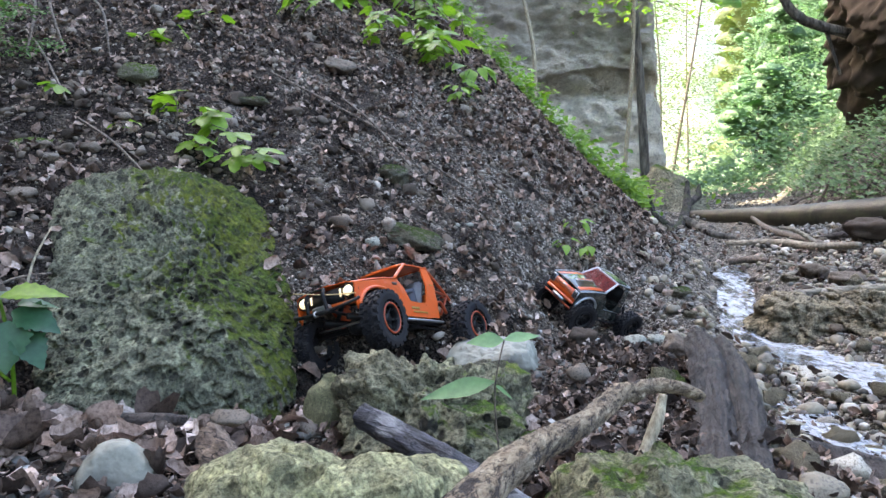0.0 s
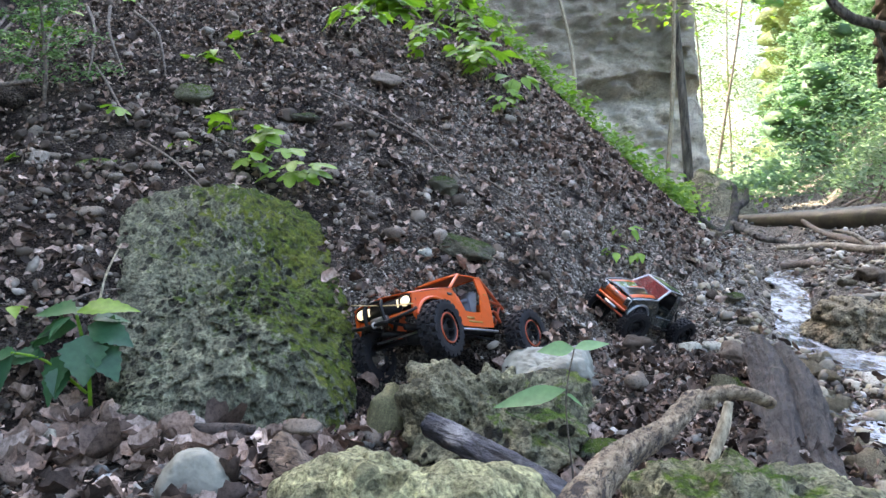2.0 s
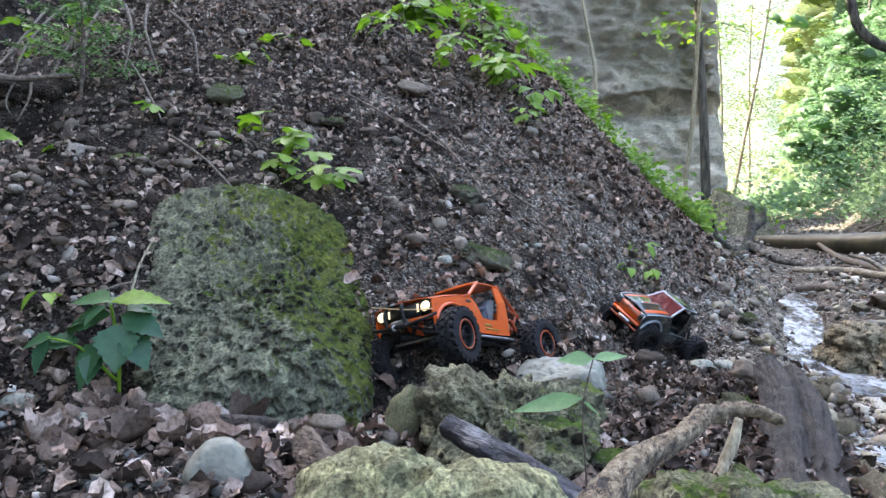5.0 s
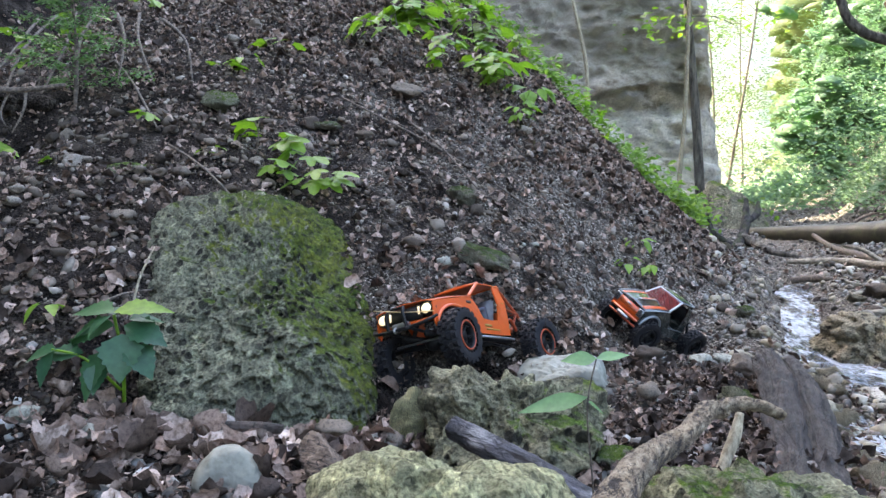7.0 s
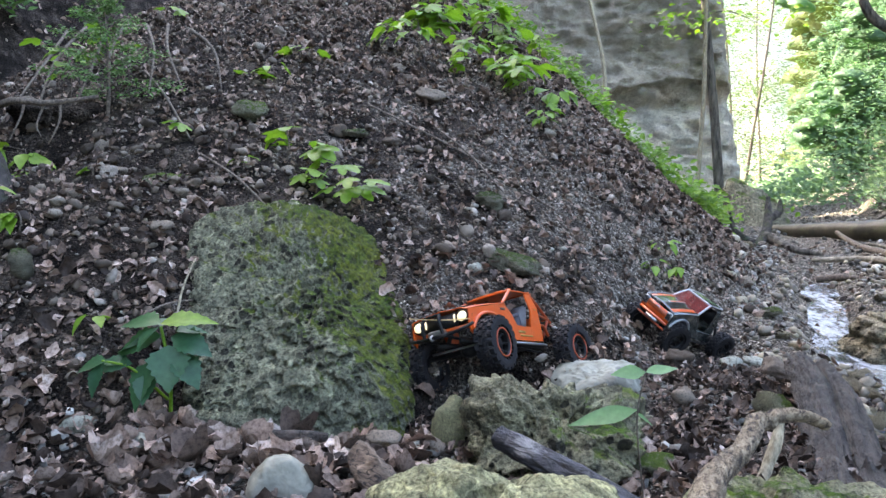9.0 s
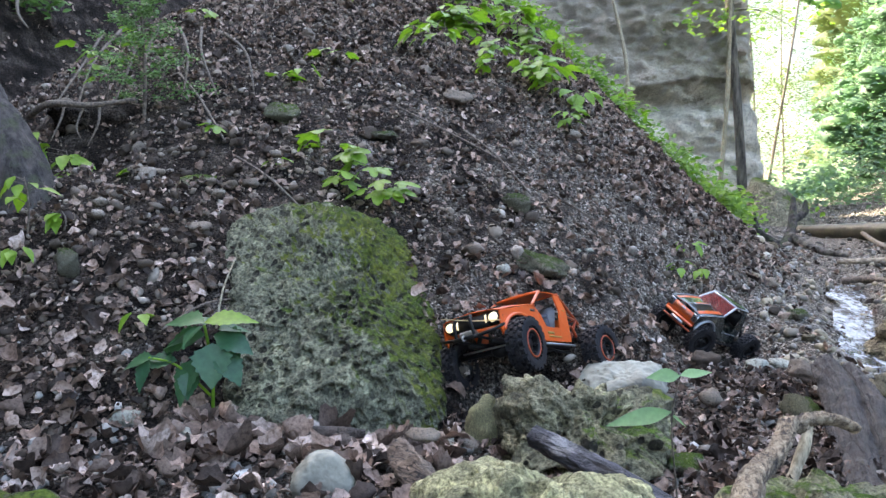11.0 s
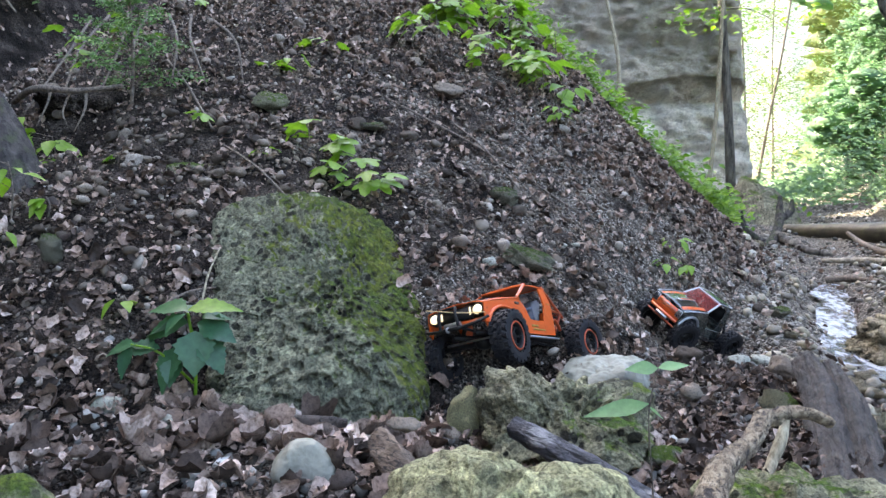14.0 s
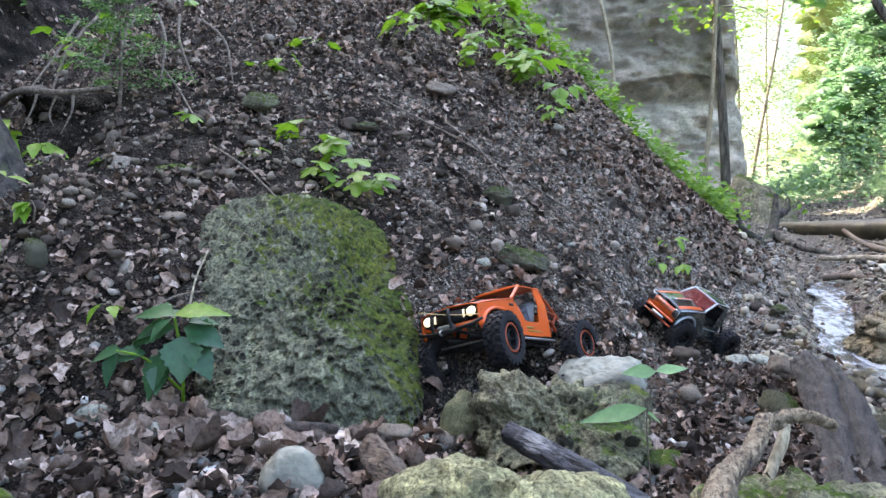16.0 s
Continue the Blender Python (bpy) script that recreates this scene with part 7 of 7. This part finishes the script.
for k in range(7):
    a = at(-2.0 + 0.12 * k, 2.9 - 0.06 * k, 0.2)
    b = at(-1.9 + 0.13 * k, 2.3 + 0.02 * k, 0.03)
    limb("root", [a, (a + b) / 2 + Vector((0.03 * (-1) ** k, 0, 0.03)), b], [0.007, 0.0055, 0.003], TWIG, "exposed brown root on the dark bank", "root", sides=8, rough=0.15)

# hollows under the roots of the bank
boulder("earth_overhang", (-3.1, 3.75, 1.5), [((0.3, -0.8, 0.3), 0.16), ((0, 0, 1), 0.14), ((1, 0, 0.1), 0.24), ((-1, 0, 0.1), 0.4), ((0, 1, 0), 0.4), ((0, 0, -1), 0.4)],
        HUMUS, "dark overhanging earth of the wooded bank", relief=(0.06, 4.0, 0.03, 14.0), seed=71, level=5, sharp=7)
boulder("root_wad", (-1.70, 2.32, 0.80), [((0.0, -0.75, -0.65), 0.045), ((0.1, -0.3, 0.9), 0.035), ((1, 0, 0.1), 0.12), ((-1, 0, 0.1), 0.16), ((0, 1, 0), 0.12), ((0, 0, -1), 0.16)],
        HUMUS, "dark overhanging clod of earth held by roots", relief=(0.05, 7.0, 0.03, 22.0), seed=73, level=5, sharp=5)
for k, (points, radii) in enumerate((([(-1.92, 2.28, 0.80), (-1.78, 2.20, 0.835), (-1.62, 2.19, 0.825), (-1.48, 2.24, 0.85)], [0.010, 0.013, 0.010, 0.006]), ([(-1.75, 2.24, 0.84), (-1.73, 2.19, 0.78), (-1.76, 2.17, 0.70)], [0.006, 0.004, 0.002]), ([(-1.6, 2.21, 0.83), (-1.58, 2.17, 0.76), (-1.61, 2.15, 0.68)], [0.006, 0.004, 0.002]), ([(-1.66, 2.21, 0.82), (-1.66, 2.17, 0.75), (-1.64, 2.16, 0.71)], [0.005, 0.003, 0.002]), ([(-2.95, 3.42, 1.62), (-2.86, 3.32, 1.5), (-2.84, 3.32, 1.36)], [0.014, 0.01, 0.005]), ([(-2.83, 3.46, 1.6), (-2.78, 3.4, 1.5), (-2.71, 3.38, 1.42)], [0.01, 0.008, 0.004]))):
    limb("bank_root", points, radii, TWIG, "bare brown root sticking out of the dark earth", "root", sides=7, rough=0.12, seed=640 + k, scale=40)
tufts = [(-3.1 + 0.07 * k, 3.58 + 0.03 * (k % 3), 1.65 + 0.02 * (k % 2)) for k in range(-4, 6)]
tagged(part("bank_grass", leaf_cards(tufts, 40, (0.07, 0.06, 0.05), 0.06, 83), FERN, smooth=False), "green ferny tufts on the dark overhanging earth", "undergrowth", kind="stuff")

# greenery along the crest of the scree
CREST = ((-0.3, 5.7), (0.05, 5.35), (0.26, 4.9), (0.42, 4.7), (0.6, 4.52), (0.8, 4.3), (1.0, 4.42), (1.22, 4.52))
crest = []
for k in range(44):
    x = -0.35 + 1.68 * (k + rng_rock.uniform()) / 44
    y = float(np.interp(x, [c[0] for c in CREST], [c[1] for c in CREST])) + rng_rock.uniform(0.0, 0.32)
    crest.append(tuple(at(x, y, 0.05)))
tagged(part("crest_greenery", leaf_cards(crest, 80, (0.07, 0.10, 0.05), 0.05, 91), GREEN, smooth=False), "bright green grass and herbs along the crest of the scree", "undergrowth", kind="stuff")
limb("earth_rim", [tuple(at(x, y, -0.01)) for x, y in CREST[::-1]], [0.02, 0.025, 0.03, 0.03, 0.035, 0.04, 0.04, 0.04], SOIL, "dark earth rim along the crest", "earth bank", sides=12, rough=0.3, scale=12)["kind"] = "structure"
# herbs at the cliff's foot and on the far bank
foot = [(rng_rock.uniform(0.9, 2.6), rng_rock.uniform(7.2, 9.0)) for _ in range(60)]
tagged(part("foot_herbs", leaf_cards([tuple(at(x, y, 0.1)) for x, y in foot], 50, (0.14, 0.12, 0.09), 0.08, 93), GREEN, smooth=False), "green herbs at the foot of the cliff", "undergrowth", kind="stuff")
bank = []
for _ in range(900):
    y = rng_rock.uniform(4.3, 12)
    x = float(bank_foot(y)) + 0.1 + 2.2 * rng_rock.uniform() ** 1.2
    bank.append(tuple(at(x, y, 0.05)))
tagged(part("bank_ivy", leaf_cards(bank, 26, (0.11, 0.11, 0.06), 0.05, 95, True), IVY, smooth=False), "ivy and herbs hanging over the steep bank", "undergrowth", kind="stuff")
# the overhanging earth bank, a bare limb over the water, the pale dead sapling
boulder("overhanging_bank", (4.55, 6.0, 2.5), [((-1, -0.1, -0.12), 0.78), ((-0.45, -0.3, -0.85), 1.3), ((0, 0, 1), 1.6), ((-0.2, -1, 0.1), 0.7), ((0, 1, 0), 1.2), ((1, 0, 0), 1.6), ((0, 0, -1), 1.5)],
        EARTH, "brown overhanging bank of earth and roots", relief=(0.22, 1.9, 0.10, 7.0), seed=61, level=7, sharp=9)
hang = [(3.75 + 0.9 * rng_rock.uniform(), 5.35 + 0.25 * rng_rock.uniform(), 0.9 + 1.6 * rng_rock.uniform()) for _ in range(190)]
tagged(part("hanging_ivy", leaf_cards(hang, 14, (0.08, 0.06, 0.1), 0.05, 96, True), IVY, smooth=False), "ivy trailing over the brown earth bank", "ivy", kind="stuff")
limb("bare_limb", [(3.75, 6.6, 1.9), (3.45, 6.6, 1.98), (3.25, 6.6, 2.06), (3.1, 6.6, 2.24), (3.0, 6.6, 2.7)], [0.05, 0.045, 0.045, 0.04, 0.035], TRUNK_BARK, "bare grey limb leaning out over the stream", "branch", sides=10, rough=0.08, scale=10)
limb("thin_limb", [(3.5, 6.62, 1.97), (3.6, 6.65, 1.75), (3.68, 6.66, 1.55)], [0.02, 0.016, 0.012], TRUNK_BARK, "thin bare branch hanging over the stream", "branch", sides=8, rough=0.08, scale=10)
limb("dead_sapling", [(0.98, 7.6, 1.4), (0.95, 7.6, 2.0), (0.82, 7.6, 2.6), (0.75, 7.6, 3.0)], [0.022, 0.02, 0.016, 0.01], PALE_STICK, "pale dead sapling standing before the cliff", "tree", sides=8)
root = empty("dead_root", None, label="gnarled dark dead root standing at the foot of the cliff", category="driftwood")
for k, (points, radii) in enumerate((([(1.45, 4.5, 0.18), (1.56, 4.6, 0.27), (1.62, 4.72, 0.40), (1.64, 4.78, 0.52)], [0.035, 0.032, 0.026, 0.012]),
                                     ([(1.56, 4.6, 0.27), (1.61, 4.45, 0.22), (1.64, 4.3, 0.19), (1.75, 4.2, 0.17)], [0.03, 0.026, 0.02, 0.012]),
                                     ([(1.60, 4.68, 0.36), (1.70, 4.75, 0.42), (1.72, 4.78, 0.50)], [0.022, 0.024, 0.008]),
                                     ([(1.48, 4.55, 0.22), (1.38, 4.62, 0.30), (1.36, 4.66, 0.42)], [0.022, 0.018, 0.008]))):
    part("root_limb", tube(points, radii, 14, 0.25, 5 + k, True, 8, 22), TRUNK_BARK if k == 1 else DARK_BARK, root)
# odds and ends round the boulders
limb("grey_twig", [(-0.80, 1.34, 0.2), (-0.80, 1.38, 0.28), (-0.795, 1.44, 0.345)], [0.0028, 0.0024, 0.0015], PALE_STICK, "thin grey twig leaning on the boulder", "twig", sides=6, rough=0.15)
limb("rotten_stick", [(-0.62, 1.13, 0.02), (-0.53, 1.15, 0.035), (-0.43, 1.17, 0.03)], [0.012, 0.014, 0.008], DARK_WOOD, "dark rotten stick at the foot of the boulder", "stick", sides=12, rough=0.25, scale=60)
limb("bark_piece", [(-0.335, 1.0, 0.06), (-0.305, 0.95, 0.045), (-0.265, 0.89, 0.03)], [0.02, 0.026, 0.022], BROWN_BARK, "reddish brown piece of broken bark among leaves", "bark", sides=24, rough=0.15, scale=70, grain=0.12, square=0.9, steps=12)
rock(0.15, 1.12, 0.05, 0.5, 20, (-25, 10), TOP_MOSS, 4, (1.0, 0.8, 0.5), "small stone covered in bright green moss")
for k in range(7):
    a = radians(-70 + 25 * k)
    limb("dry_fern", [(0.125, 1.27, 0.0), (0.125 + 0.03 * math.sin(a), 1.26, 0.045), (0.125 + 0.05 * math.sin(a), 1.25, 0.05 + 0.02 * math.cos(a))], [0.004, 0.006, 0.001], PALE_STICK, "pale dry frond beside a pitted boulder", "frond", sides=5)
for k in range(60):
    y = rng_rock.uniform(0.95, 2.1)
    x = float(np.interp(y, (0.8, 1.15, 1.5, 1.74, 2.1), (0.44, 0.56, 0.68, 0.74, 0.78))) + 0.30 * rng_rock.uniform()
    rock(x, y, rng_rock.uniform(0.016, 0.042), 0.7, rng_rock.uniform(0, 360), (rng_rock.uniform(-20, 20), 0), BROWN_CRUST if k % 3 else STREAM_STONE, int(rng_rock.integers(0, 10)), (1.0, 0.8, 0.6), "wet brownish stone at the water's edge")
for k in range(70):
    x, y = rng_rock.uniform(-1.75, -0.85), rng_rock.uniform(1.55, 2.25)
    rock(x, y, rng_rock.uniform(0.014, 0.034), 0.5, rng_rock.uniform(0, 360), (rng_rock.uniform(0, 25), 0), ROCK, int(rng_rock.integers(0, 10)), (1.0, 0.85, 0.7), "rounded brownish stone lodged in the scree", group="stones on the scree")
